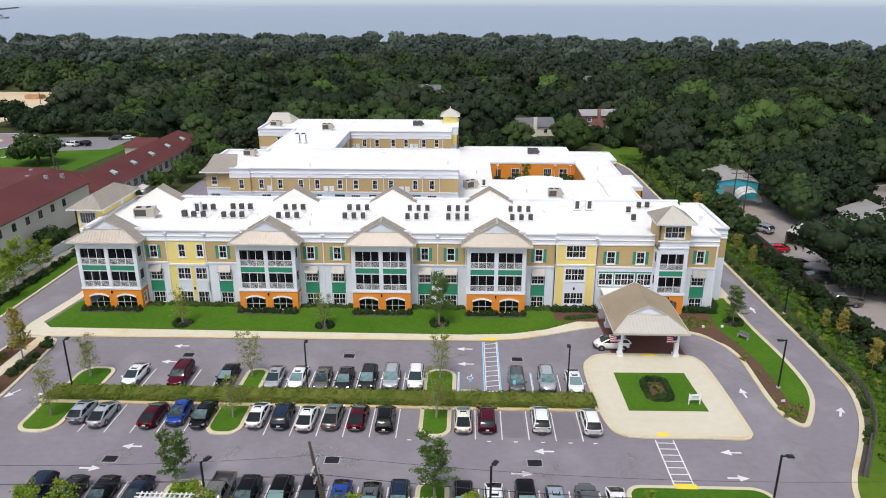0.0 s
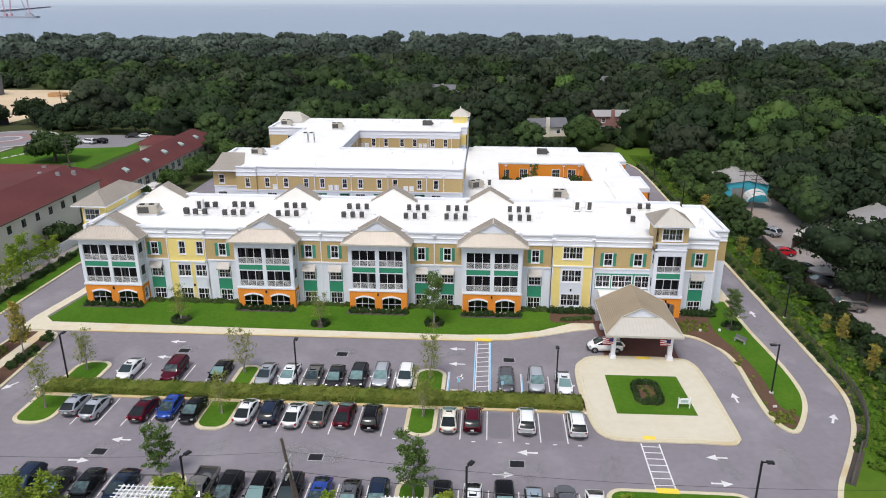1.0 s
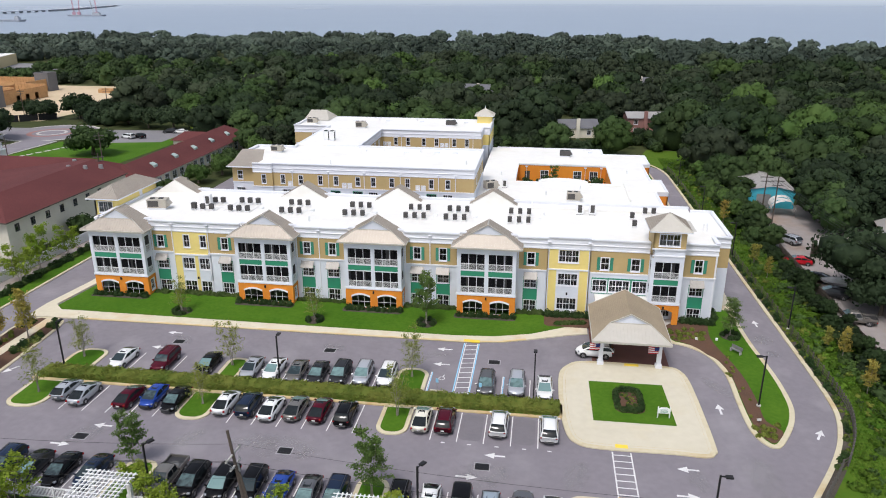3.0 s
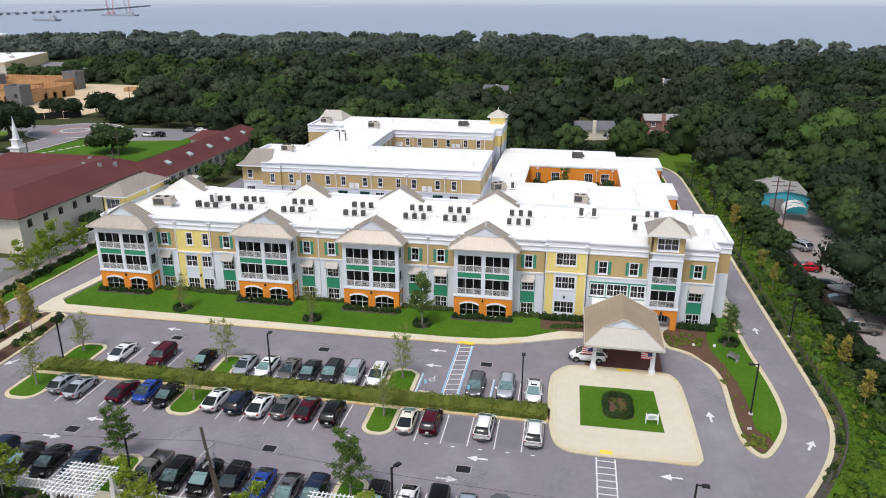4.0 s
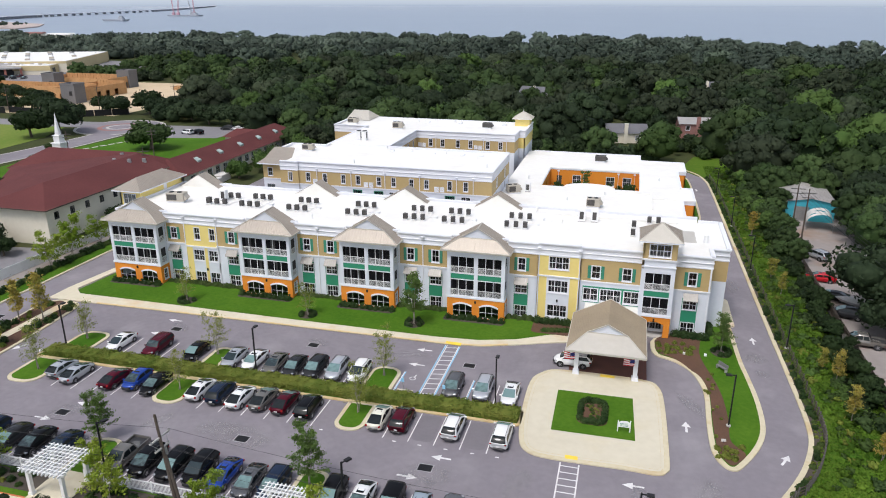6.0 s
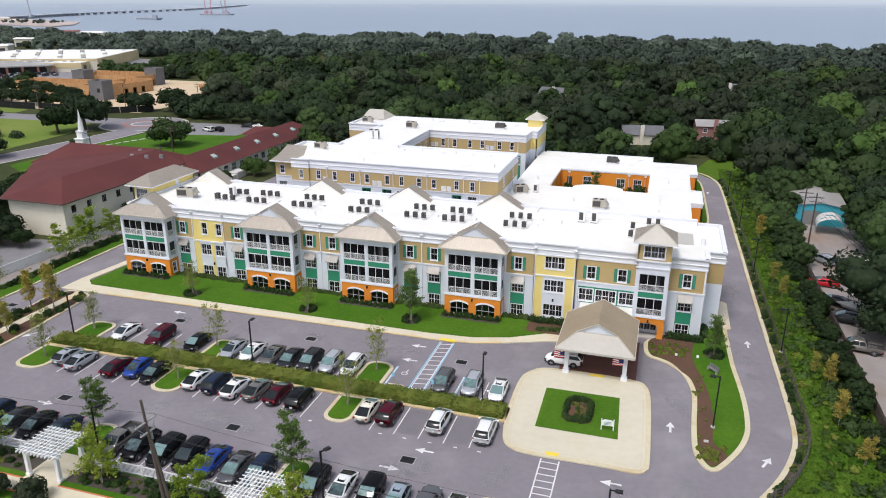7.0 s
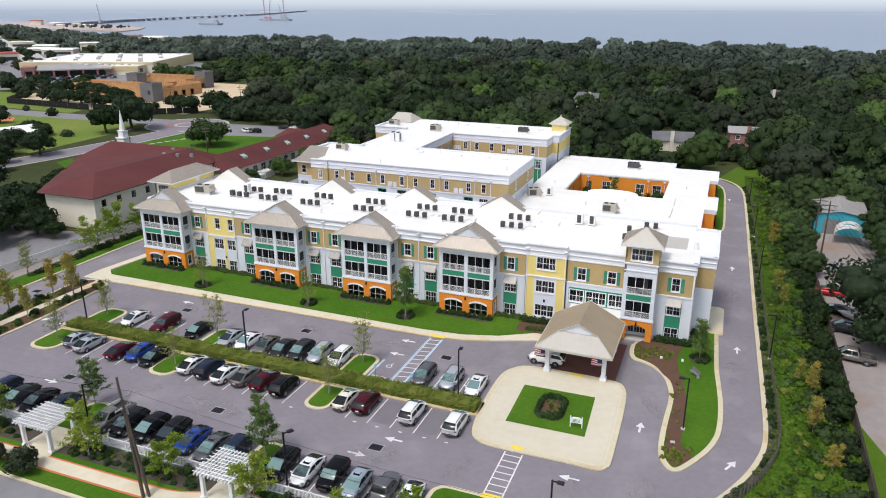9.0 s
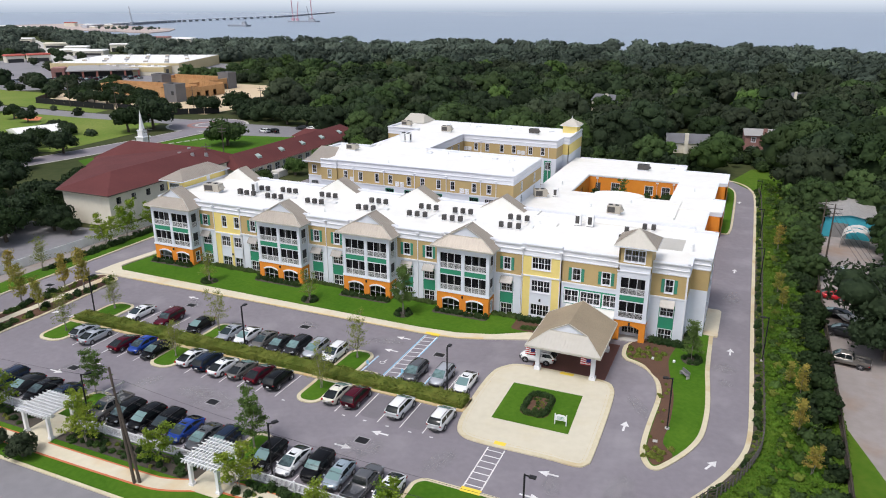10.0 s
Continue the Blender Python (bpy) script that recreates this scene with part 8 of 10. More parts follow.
FOLIAGE = (OAK, OAKGREY, OAKDEEP, OAKLIGHT, LEAFBRIGHT)
groups = {}
y = -40.0
while y < 1090:
    d = y + 90
    step = 12.0 if d < 260 else 13.5 if d < 430 else 18.0
    for x in np.arange(-1760 if y > 330 else -420, 560, step):
        px, py = x + rng.uniform(-.5, .5) * step, y + rng.uniform(-.5, .5) * step
        if open_ground(px, py) or py > shore_y(px) - 28:
            continue
        dx, dy = px - 20, py + 90
        if dx < -1.44 * dy - 20 or px > 16 + 0.62 * (py + 92):
            continue
        scrub = px < -165 and py < 345
        s = (rng.uniform(4.2, 6.0) if rng.uniform() < 0.35 else rng.uniform(6.2, 9.6)) * (1.0 if d < 430 else 1.15)
        big = 0.6 * math.sin(px * 0.031 + 1.3) * math.sin(py * 0.027) + 0.4 * math.sin(px * 0.011 + py * 0.009)
        h = rng.uniform(3.2, 5.6) + 0.8 * s / (1.0 if d < 430 else 1.15) + 2.0 * big + (rng.uniform(1, 3) if rng.uniform() < 0.15 else 0)
        if scrub:
            s, h = s * 0.75, h * 0.45
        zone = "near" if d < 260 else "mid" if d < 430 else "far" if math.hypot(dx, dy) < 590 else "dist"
        drift = 0.5 + 0.5 * math.sin(px * 0.045 + 2.0 * math.sin(py * 0.03)) * math.sin(py * 0.05 + 0.7)
        u = rng.uniform()
        k = 3 if u < (0.7 if scrub else 0.05 + 0.2 * drift) else 1 if u < 0.45 else 2 if u < 0.62 else 0
        if zone in ("near", "mid") and rng.uniform() < (0.12 if py < 150 else 0.05):
            k = 4
        elif zone == "near" and py < 150 and rng.uniform() < 0.3:
            k = 3
        groups.setdefault((zone, k), []).append((px, py, s, h))
        if d < 222 and rng.uniform() < 0.6:
            groups.setdefault(("near", 0), []).append((px + 3.4, py - 2.4, s * 0.5, s * 0.55))
    y += step
for px, py, s in ((63, 113, 7.5), (76, 108, 9.0), (88, 118, 9.5), (70, 124, 8.0), (58, 126, 6.0), (96, 106, 8.5), (104, 124, 9.0), (84, 92, 7.0), (-58, 118, 7.0), (-46, 122, 6.5), (-20, 124, 6.0), (-76, 126, 7.5), (-88, 140, 8.0), (5, 122, 6.0)):
    groups.setdefault(("near", (4 if s > 8.2 else 3) if px > 50 else 0), []).append((px, py, s, 4.5 + 0.95 * s))
# low trees before the two houses
for px, py, s, h in ((38.5, 138, 3.2, 6.0), (43.5, 135, 2.4, 4.4), (48.5, 134, 2.2, 3.8), (55.5, 140, 5.0, 8.5), (20, 134, 2.6, 4.2), (32.5, 136, 2.6, 5.0), (34.5, 148, 4.0, 8.0), (14, 138, 3.4, 6.0)):
    groups.setdefault(("near", (3, 0, 4)[int(px) % 3]), []).append((px, py, s, h))
# undergrowth at the edge of the woods
for i in range(70):
    ux = rng.uniform(-62, 33)
    groups.setdefault(("near", (0, 3, 2)[i % 3]), []).append((ux, rng.uniform(110.5, 115), rng.uniform(1.8, 3.6), rng.uniform(2.5, 6)))
for i in range(34):
    groups.setdefault(("near", (0, 3)[i % 2]), []).append((rng.uniform(34, 58), rng.uniform(119, 142), rng.uniform(1.4, 2.4), rng.uniform(1.8, 3.4)))
for i in range(30):
    groups.setdefault(("near", (0, 3, 1)[i % 3]), []).append((rng.uniform(-72, -61), rng.uniform(100, 119), rng.uniform(2.0, 4.2), rng.uniform(3.5, 8)))
WORDS = {0: "dark green oak", 1: "grey-green oak", 2: "deep green oak", 3: "lighter green", 4: "bright green"}
# The far and dist zones take the foliage with painted haze.
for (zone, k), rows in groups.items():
    woods("woods", rows, {"near": NEAR, "mid": MID}.get(zone, FAR), FOLIAGE[k] if zone in ("near", "mid") else (OAKHAZE_LIGHT if k == 3 else OAKHAZE) if zone == "far" else OAKHAZE_DIST, f"dense {WORDS[k]} woods " + {"near": "behind the building", "mid": "towards the bay", "far": "far off along the shore", "dist": "haze-tinted at the edge of the bay"}[zone])
# thicket east of the drive
spots = [(rng.uniform(52.6, 55.2) - (0.8 if yy > 60 else 0), yy, rng.uniform(1.5, 2.8), rng.uniform(2.4, 5.0)) for yy in np.arange(37, 104, 2.0)]
spots += [(rng.uniform(52.5, 55), rng.uniform(60, 100), rng.uniform(1.0, 2.0), rng.uniform(1.4, 3.0)) for _ in range(24)]
woods("thicket", spots[::2], MID, LEAFBRIGHT, "fresh green trees lining the yard fence")
woods("thicket", spots[1::2], MID, OAKLIGHT, "grey-green trees lining the yard fence")
spots = [(rng.uniform(53.2, 55.0), yy, rng.uniform(0.9, 1.7), rng.uniform(1.8, 3.6) * (1.0 if yy < 18 else 0.6)) for yy in np.arange(-12, 34, 1.7)] + [(rng.uniform(53.6, 55.3), rng.uniform(-46, -2), rng.uniform(0.5, 1.2), rng.uniform(0.8, 1.8)) for _ in range(20)]
woods("thicket", spots, MID, OAKDEEP, "dark bushes along the board fence")
spots = [(rng.uniform(50.5, 54.5), rng.uniform(-49, -33), rng.uniform(0.6, 1.3), rng.uniform(0.8, 1.8)) for _ in range(16)]
woods("thicket", spots, MID, OAKLIGHT, "leafy bushes at the end of the verge")
spots = [(rng.uniform(68.5, 82), rng.uniform(44, 84), rng.uniform(3.4, 5.5), rng.uniform(6, 10)) for _ in range(22)] + [(rng.uniform(73, 84), rng.uniform(-45, 26), rng.uniform(4, 6.5), rng.uniform(7, 11)) for _ in range(34)]
spots += [(rng.uniform(84, 104), rng.uniform(66, 92), rng.uniform(3.5, 5.5), rng.uniform(6, 10)) for _ in range(12)] + [(rng.uniform(84, 102), rng.uniform(-10, 34), rng.uniform(4, 6), rng.uniform(7, 10)) for _ in range(12)]
woods("thicket", spots, MID, OAK, "dark oaks behind the dirt yard")
spots = [(rng.uniform(67, 73), rng.uniform(44, 64), rng.uniform(3.0, 4.6), rng.uniform(6, 9)) for _ in range(8)] + [(rng.uniform(55, 68), rng.uniform(77, 86), rng.uniform(3, 5), rng.uniform(6, 10)) for _ in range(9)]
spots += [(55, 60, 2.6, 5.5), (56.5, 64, 2.8, 6.5), (53.8, 55, 2.2, 5), (54.6, 47, 2.6, 6), (54.2, 41, 2.4, 5), (55.5, 36.5, 2.2, 4.6), (71.5, 64, 3.5, 7)]
woods("thicket", spots, NEAR, OAKLIGHT, "medium green trees beside the workshop")


spots = [(-352, 190, 6.5, 9), (-338, 196, 5, 7), (-328, 193, 5.5, 8), (-319, 186, 4.5, 7), (-306, 178, 5, 7.5), (-297, 181, 4.5, 7), (-288, 172, 4.5, 6.5), (-281, 176, 4, 7), (-274, 158, 4, 6.5), (-262, 150, 3, 6), (-251, 150, 2.8, 6), (-241, 147, 2.8, 5.6), (-390, 268, 4, 8), (-404, 262, 4, 7), (-440, 300, 4.5, 7), (-455, 290, 4, 6), (-500, 350, 5, 7), (-470, 345, 4.5, 7), (-535, 372, 5, 7), (-500, 415, 5, 7)]
spots += [(-244, 124, 1.8, 1.5), (-234, 127, 1.6, 1.3), (-257, 125, 1.6, 1.3), (-212, 120.5, 2.4, 1.9), (-189, 87, 3.2, 3.0), (-184.5, 87.5, 3.4, 3.4), (-179, 88, 3.0, 3.0), (-193, 82, 1.2, 1.0), (-168, 88, 2.2, 2.2), (-183, 70, 1.4, 1.2), (-176, 68, 1.4, 1.2)]
spots += [(rng.uniform(-385, -300), rng.uniform(166, 176), rng.uniform(2, 3.4), rng.uniform(3, 5)) for _ in range(8)] + [(rng.uniform(-262, -168), rng.uniform(249, 258), rng.uniform(3, 5), rng.uniform(3.5, 6)) for _ in range(16)] + \
        [(rng.uniform(-330, -262), rng.uniform(84, 104), rng.uniform(2, 3.6), rng.uniform(3.5, 5.5)) for _ in range(6)] + [(rng.uniform(-176, -148), rng.uniform(28, 52), rng.uniform(3.5, 5.5), rng.uniform(6, 9)) for _ in range(10)] + [(rng.uniform(-146, -128), rng.uniform(138, 160), rng.uniform(3.5, 5), rng.uniform(6, 9)) for _ in range(8)]
woods("thicket", spots[::2], MID, OAK, "dark green oaks round the fields and the far car park")
# Every other tree gets the greyer foliage, its colour standing in for haze.
woods("thicket", spots[1::2], MID, OAKGREY, "haze-greyed trees round the fields and the far car park")
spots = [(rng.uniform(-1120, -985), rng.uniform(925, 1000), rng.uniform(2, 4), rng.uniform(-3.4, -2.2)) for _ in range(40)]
# Spit scrub shares the haze-paled distant colour.
woods("scrub", spots, SCRUB, OAKHAZE_DIST, "low scrub on the far spit")


def tree(name, x, y, crown_me, trunk_me, s=1.0, turn=None, label="", group="", z=0.1):
    t = thing(name, label, "tree", group, m=frame3(x, y, z, rng.uniform(0, 360) if turn is None else turn))
    a = put("trunk", trunk_me, t)
    b = put("crown", crown_me, t)
    a.scale = b.scale = (s, s, s)
    return t


def young(seed, H=5.6, spread=1.25, n=1100, material=None, size=0.085, stems=3):
    """A slim young tree: several stems with side twigs and loose leaves."""
    r = np.random.default_rng(seed)
    tr, pts = MB(), []
    for k in range(stems):
        a = math.tau * k / stems + r.uniform(-.4, .4)
        lean = spread * r.uniform(0.25, 0.55) if stems > 1 else 0.1
        h = H * r.uniform(0.78, 1.0)
        p = Vector((0.1 * math.cos(a), 0.1 * math.sin(a), 0))
        prev, rad = p, 0.06
        for i in range(1, 7):
            f = i / 6
            q = Vector((lean * f ** 1.3 * math.cos(a) + r.uniform(-.07, .07), lean * f ** 1.3 * math.sin(a) + r.uniform(-.07, .07), h * f))
            tr.tube(prev, q, rad, rad * 0.78, 5, False)
            rad *= 0.78
            prev = q
            if f > 0.3:
                for j in range(5):
                    b = r.uniform(0, math.tau)
                    reach = spread * r.uniform(0.35, 0.95) * (1.25 - 0.85 * f)
                    e = q + Vector((math.cos(b) * reach, math.sin(b) * reach, r.uniform(0.05, 0.55)))
                    tr.tube(q, e, 0.012, 0.004, 3, False)
                    for w in range(max(2, n // (stems * 25))):
                        g = r.uniform(0.3, 1.08)
                        pts.append(q.lerp(e, g) + Vector(r.normal(size=3) * 0.13))
    pts = np.array([tuple(p) for p in pts])
    nr = unit(rng.normal(size=pts.shape) + np.array((0, 0, 0.7)))
    return tr.data("trunk", PALEBARK), leafy_mesh("crown", material or YOUNG, pts, nr, size)


YT3 = [young(i, 5.2 + 0.3 * i, 1.75, 1700, YOUNG, 0.07) for i in range(3)]
YD3 = [young(10 + i, 5.6, 1.9, 4600, YOUNGDARK, 0.085, 2) for i in range(2)]
YL = [young(20 + i, 4.8, 2.3, 2600, LIME, 0.11, 2) for i in range(2)]
YA = [young(30 + i, 4.6, 1.3, 1500, AUTUMN, 0.1, 2) for i in range(2)]
for i, (x, y, s) in enumerate(((-35.9, -5.0, 1.05), (-16.3, -5.0, 0.95), (-0.1, -18.5, 1.1), (-41.5, -19.3, 1.05), (-22.3, -18.8, 1.1), (-41.5, -27.8, 1.1), (-21.9, -27.6, 1.0), (-0.2, -26.9, 1.05))):
    tree("young_tree", x, y, YT3[i % 3][1], YT3[i % 3][0], s, label="slim multi-stemmed young tree with sparse pale leaves", group="lot trees")
for x, y, s in ((-0.8, -3.9, 1.25), (0.2, -40.1, 1.1), (-23.6, -38.6, 1.0), (39.6, -2.2, 0.95)):
    tree("young_tree", x, y, YD3[int(abs(x)) % 2][1], YD3[int(abs(x)) % 2][0], s, label="upright leafy young tree with dark green crown", group="lot trees")
for i, (x, y, s) in enumerate(((-16.5, -46.3, 1.0), (-20.5, -43.2, 0.8), (-7.0, -46.0, 0.9), (3.0, -46.0, 1.0), (-30.5, -46.0, 1.2), (-33.5, -46.2, 1.0), (18.0, -44.0, 0.9), (12.5, -47.5, 0.9))):
    tree("young_tree", x, y, YL[i % 2][1], YL[i % 2][0], s, label="young tree with bright yellow-green leaves", group="frontage trees")
for i, (x, y, k) in enumerate(((-66.3, -11.8, 0), (-66.0, 1.5, 1), (-67, 7.5, 1), (-66.5, 14, 1), (-55.3, -16.5, 2), (-51.6, -15.9, 2), (-51.4, -24.2, 2), (-55.3, -24.0, 2), (-54.9, -30.5, 2), (-65.5, -18, 2), (-64.5, -26, 2), (-60.8, -29.0, 2), (-53, -32, 0))):
    tm = (YT3[i % 3], YL[i % 2], YA[i % 2])[k]
    tree("young_tree", x, y, tm[1], tm[0], 1.15 + 0.15 * (i % 3), label=("young tree with thin green leaves", "young tree with yellow-green leaves", "young tree with turning amber leaves")[k] + " beside the drive", group="drive trees")
for i, (x, y) in enumerate(((50.9, -4.2), (52.0, -6.4), (51.6, -15), (50.4, 20.6), (49.8, 26.4), (50.0, 50), (52.6, -22))):
    tree("young_tree", x, y, YA[i % 2][1], YA[i % 2][0], 0.75 + 0.12 * (i % 3), label="small tree with amber leaves on the verge", group="verge trees")


def oak_mesh(seed, R=5.5, H=9.0, mt=None, lumps=22, per=100, leaf=0.36):
    tr = MB()
    r = np.random.default_rng(seed)
    tr.tube((0, 0, 0), (0.2, 0.1, H * 0.3), 0.38, 0.28, 8)
    for k in range(6):
        a = math.tau * k / 6 + r.uniform(-.3, .3)
        e = (R * 0.5 * math.cos(a), R * 0.5 * math.sin(a), H * r.uniform(0.45, 0.65))
        tr.tube((0.2, 0.1, H * 0.27), e, 0.18, 0.06, 6)
    return tr.data("trunk", BARK), crown_mesh("crown", mt or OAK, R, H, lumps, per, leaf, z0=-0.14 * H)


OK2 = [oak_mesh(1), oak_mesh(2, 5.0, 8.0, OAKDEEP), oak_mesh(3, 4.6, 6.8, OAKLIGHT), oak_mesh(4, 4.2, 6.5, LIME), oak_mesh(5, 4.4, 7.4, LEAFBRIGHT), oak_mesh(6, 7.6, 11.5, OAK, 38, 150, 0.3), oak_mesh(7, 4.2, 6.4, OAKGREY, 22, 110, 0.3)]
OAKS = ((-84, 5, 0.75, 0), (-78.8, 4.5, 0.5, 1), (-91, 8, 0.9, 1), (-96, 22, 0.9, 0), (-104, 30, 0.9, 1), (-150, 62, 1.0, 0), (-158, 50, 1.1, 1), (-146, 34, 1.1, 0), (-200, 64, 0.9, 0), (-214, 70, 1.0, 1), (-228, 66, 1.0, 0), (-242, 74, 1.1, 1), (-258, 80, 1.0, 0), (-236, 92, 0.9, 1), (-252, 112, 0.8, 0), (-268, 104, 0.9, 1), (-196, 150, 0.7, 1), (-203, 151, 0.8, 0), (-230, 152, 0.9, 1), (-182, 143, 0.6, 0),
        (-112.5, 92.5, 1.5, 2), (-141, 84, 0.35, 2), (-98, 14, 1.0, 0), (-104, 4, 1.1, 1), (-92, 2, 1.0, 0), (-86, -4, 1.0, 1), (-97, -6, 1.1, 0), (-112, -2, 1.2, 1), (-120, 20, 1.2, 0), (-84, -14, 0.9, 0), (-90, -18, 1.0, 1),
        (-71.6, 26.8, 0.62, 2), (-70.3, 55, 0.6, 2), (-68, 66, 0.75, 4), (-66, 75, 0.85, 4), (-67, 85, 0.85, 2), (-64, 94, 1.0, 4), (-59, 44, 0.5, 2), (-62, 24, 0.55, 2), (-101, 132, 0.5, 3), (-110, 134, 1.1, 0), (-120, 136, 1.0, 0), (-131, 142, 1.1, 1), (-140, 148, 1.0, 0),
        (-158, 107, 1.6, 0), (-162, 99, 1.25, 1), (-168, 148, 1.0, 0), (-156, 152, 1.3, 1), (-149, 147, 1.0, 0), (-178, 152, 0.9, 1), (-214, 160, 0.9, 0), (-224, 166, 0.9, 1), (-238, 170, 1.0, 0), (-250, 174, 1.0, 1), (-262, 172, 1.1, 0), (-191, 144, 0.7, 1), (-199, 146, 0.85, 0), (-208, 148, 0.9, 1), (-214, 150, 0.7, 2), (-218, 147, 0.8, 0), (-226, 148, 0.9, 1), (-236, 150, 0.9, 0), (-244, 153, 1.0, 2), (-252, 156, 1.0, 1),
        (-177, 86, 0.6, 0), (-182, 90, 0.5, 1), (-188, 93, 0.45, 0), (-160, 58, 0.9, 0), (-166, 66, 0.9, 1), (-150, 48, 0.8, 0), (-142, 40, 0.9, 1), (-172, 50, 1.0, 0), (-215, 100, 0.7, 0), (-228, 104, 0.8, 1), (-130, 62, 0.35, 2), (-134, 70, 0.3, 2),
        (-270, 190, 1.0, 2), (-282, 200, 1.0, 2), (-290, 212, 0.9, 1), (-296, 188, 1.1, 0), (62.9, 14.0, 1.12, 5), (69.5, 6, 1.2, 1), (62.3, 8.0, 0.8, 0), (68.5, 22, 1.0, 1), (-20.5, -50.55, 0.45, 6), (-24.6, -50.6, 0.4, 6), (-52.5, -50, 0.5, 6))
for i, (x, y, s, k) in enumerate(OAKS):
    t = OK2[k]
    tree("oak_tree", x, y, t[1], t[0], s, label=("broad dark green oak tree", "spreading deep green oak tree", "medium green leafy tree", "bright lime-green leafy tree", "fresh green leafy tree", "huge dark green oak tree", "small grey-green tree")[k] + " on grass", group="oaks", z=0)

# hedge on the median
n = 17000
pts = np.column_stack([rng.uniform(-43.8, 17.0, n), rng.uniform(-24.55, -22.45, n), np.full(n, 0.84)])
side = rng.uniform(size=n)
pts[side < 0.28, 1] = -24.6
pts[(side >= 0.28) & (side < 0.5), 1] = -22.4
lo = side < 0.5
pts[lo, 2] = rng.uniform(0.15, 0.84, lo.sum())
wob = 0.12 * np.sin(pts[:, 0] * 1.9) + 0.1 * np.sin(pts[:, 0] * 4.7 + 1) + rng.normal(size=n) * 0.07
pts[~lo, 2] += wob[~lo]
tip = side > 0.98
pts[tip, 0], pts[tip, 2] = 16.95 + 0.5 * wob[tip], rng.uniform(0.15, 0.84, tip.sum())
pts[lo, 1] += np.where(side[lo] < 0.28, -1, 1) * wob[lo] * 0.8
nr = np.where(tip[:, None], np.array((1.0, 0, 0.3)), np.where(lo[:, None], np.column_stack([np.zeros(n), np.where(side < 0.28, -1.0, 1.0), np.full(n, 0.5)]), np.array((0, 0, 1.0))))
hd = thing("hedge", "long clipped olive-green hedge on the parking median", "hedge")
put("foliage", leafy_mesh("foliage", HEDGE, pts, unit(nr + rng.normal(size=nr.shape) * 0.5), 0.11), hd)
part("core", MB().box(-43.7, -24.45, 0.1, 16.9, -22.55, 0.76), HEDGE, hd)


def bush_mesh(R, H, n, size, material, seed):
    d = unit(np.random.default_rng(seed).normal(size=(n, 3)))
    d[:, 2] = np.abs(d[:, 2])
    p = d * np.array((R, R, H)) * rng.uniform(0.75, 1.08, (n, 1))
    v, q = cards(p, unit(d + rng.normal(size=d.shape) * 0.4), size)
    core = ICO * np.array((R * 0.8, R * 0.8, H * 0.8))
    core[:, 2] = np.maximum(core[:, 2], 0)
    return np_mesh("bush", np.concatenate([v, core]), q, ICOF + len(v), material)


BU = [bush_mesh(0.55, 0.85, 120, 0.13, SHRUB, 1), bush_mesh(0.5, 0.7, 110, 0.13, SHRUB, 2), bush_mesh(0.5, 0.45, 110, 0.13, DRYGRASS, 3), bush_mesh(0.35, 0.35, 60, 0.11, HEDGE, 4)]


MASS = {}


def bush(x, y, k=0, s=1.0, z=0.15, label=None, group="shrubs"):
    if group in ("fence shrubs", "frontage shrubs", "verge shrubs", "strip shrubs", "ornamental grasses"):
        MASS.setdefault((group, k), []).append((x, y, z, s))
        return
    o = put("shrub", BU[k], None, pose(x, y, z, 0, 0, rng.uniform(0, 360)) @ Matrix.Scale(s, 4))
    tagged(o, label or ("rounded dark green shrub in a mulch bed", "rounded dark green shrub in a mulch bed", "low grassy green plant", "small olive shrub in mulch")[k], "shrub", group)


for a, b in BAYS:
    solid("plant_bed", MB().prism(rounded(a - 0.3, -1.6, b + 0.2, 0.1, 0.5), 0.05, 0.175), MULCH_DARK, "dark mulch bed under the porch bay", "plant bed", kind="structure")
    k = 11
    for i in range(k):
        bush(a + 0.4 + (b - a - 0.6) * i / (k - 1) + rng.uniform(-.15, .15), -0.75 + rng.uniform(-.15, .15), i % 2, rng.uniform(0.85, 1.1))
for x0, x1, kk in ((-43, -41, 2), (-40, -29.8, 2), (-20.6, -13.6, 2), (-4.5, 2.5, 2), (11.6, 15, 2)):
    for x in np.arange(x0, x1, 0.75):
        bush(x, 1.45 + rng.uniform(-.2, .2), kk, rng.uniform(0.9, 1.3), group="ornamental grasses")
solid("plant_bed", MB().prism(rounded(15.2, -2.4, 21.4, 1.9, 0.8), 0.05, 0.176), MULCH, "brown mulch bed by the entrance", "plant bed", kind="structure")
for i in range(9):
    bush(15.6 + 0.68 * i, 1.0 + rng.uniform(-.1, .1), i % 2, 1.15)
for i in range(8):
    bush(17.0 + 0.5 * i, -1.6 + 0.1 * i, 2, 1.0)
for i in range(8):
    bush(34.1 + 0.55 * i, 1.3 + rng.uniform(-.1, .1), i % 2, 1.15)
for i in range(4):
    bush(38.6, 3 + 0.9 * i, i % 2, 1.1)
for i in range(26):
    bush(rng.uniform(31.8, 36.2), rng.uniform(-4.2, -0.6), 3, rng.uniform(0.8, 1.2))
for i in range(12):
    yy = rng.uniform(-22, -8)
    bush(rng.uniform(36.7, 38.3), yy, 3, rng.uniform(0.5, 0.8))
for i in range(14):
    bush(rng.uniform(37.0, 39.6), rng.uniform(-26, -23.2), 3, rng.uniform(0.8, 1.2))
for i, (x, y) in enumerate(rounded(23.35, -22.65, 25.95, -18.35, 0.8)):
    bush(x, y, 2 * (i % 2), rng.uniform(0.6, 0.78), group="plaza shrubs", label="low dark green shrub edging the plaza bed")
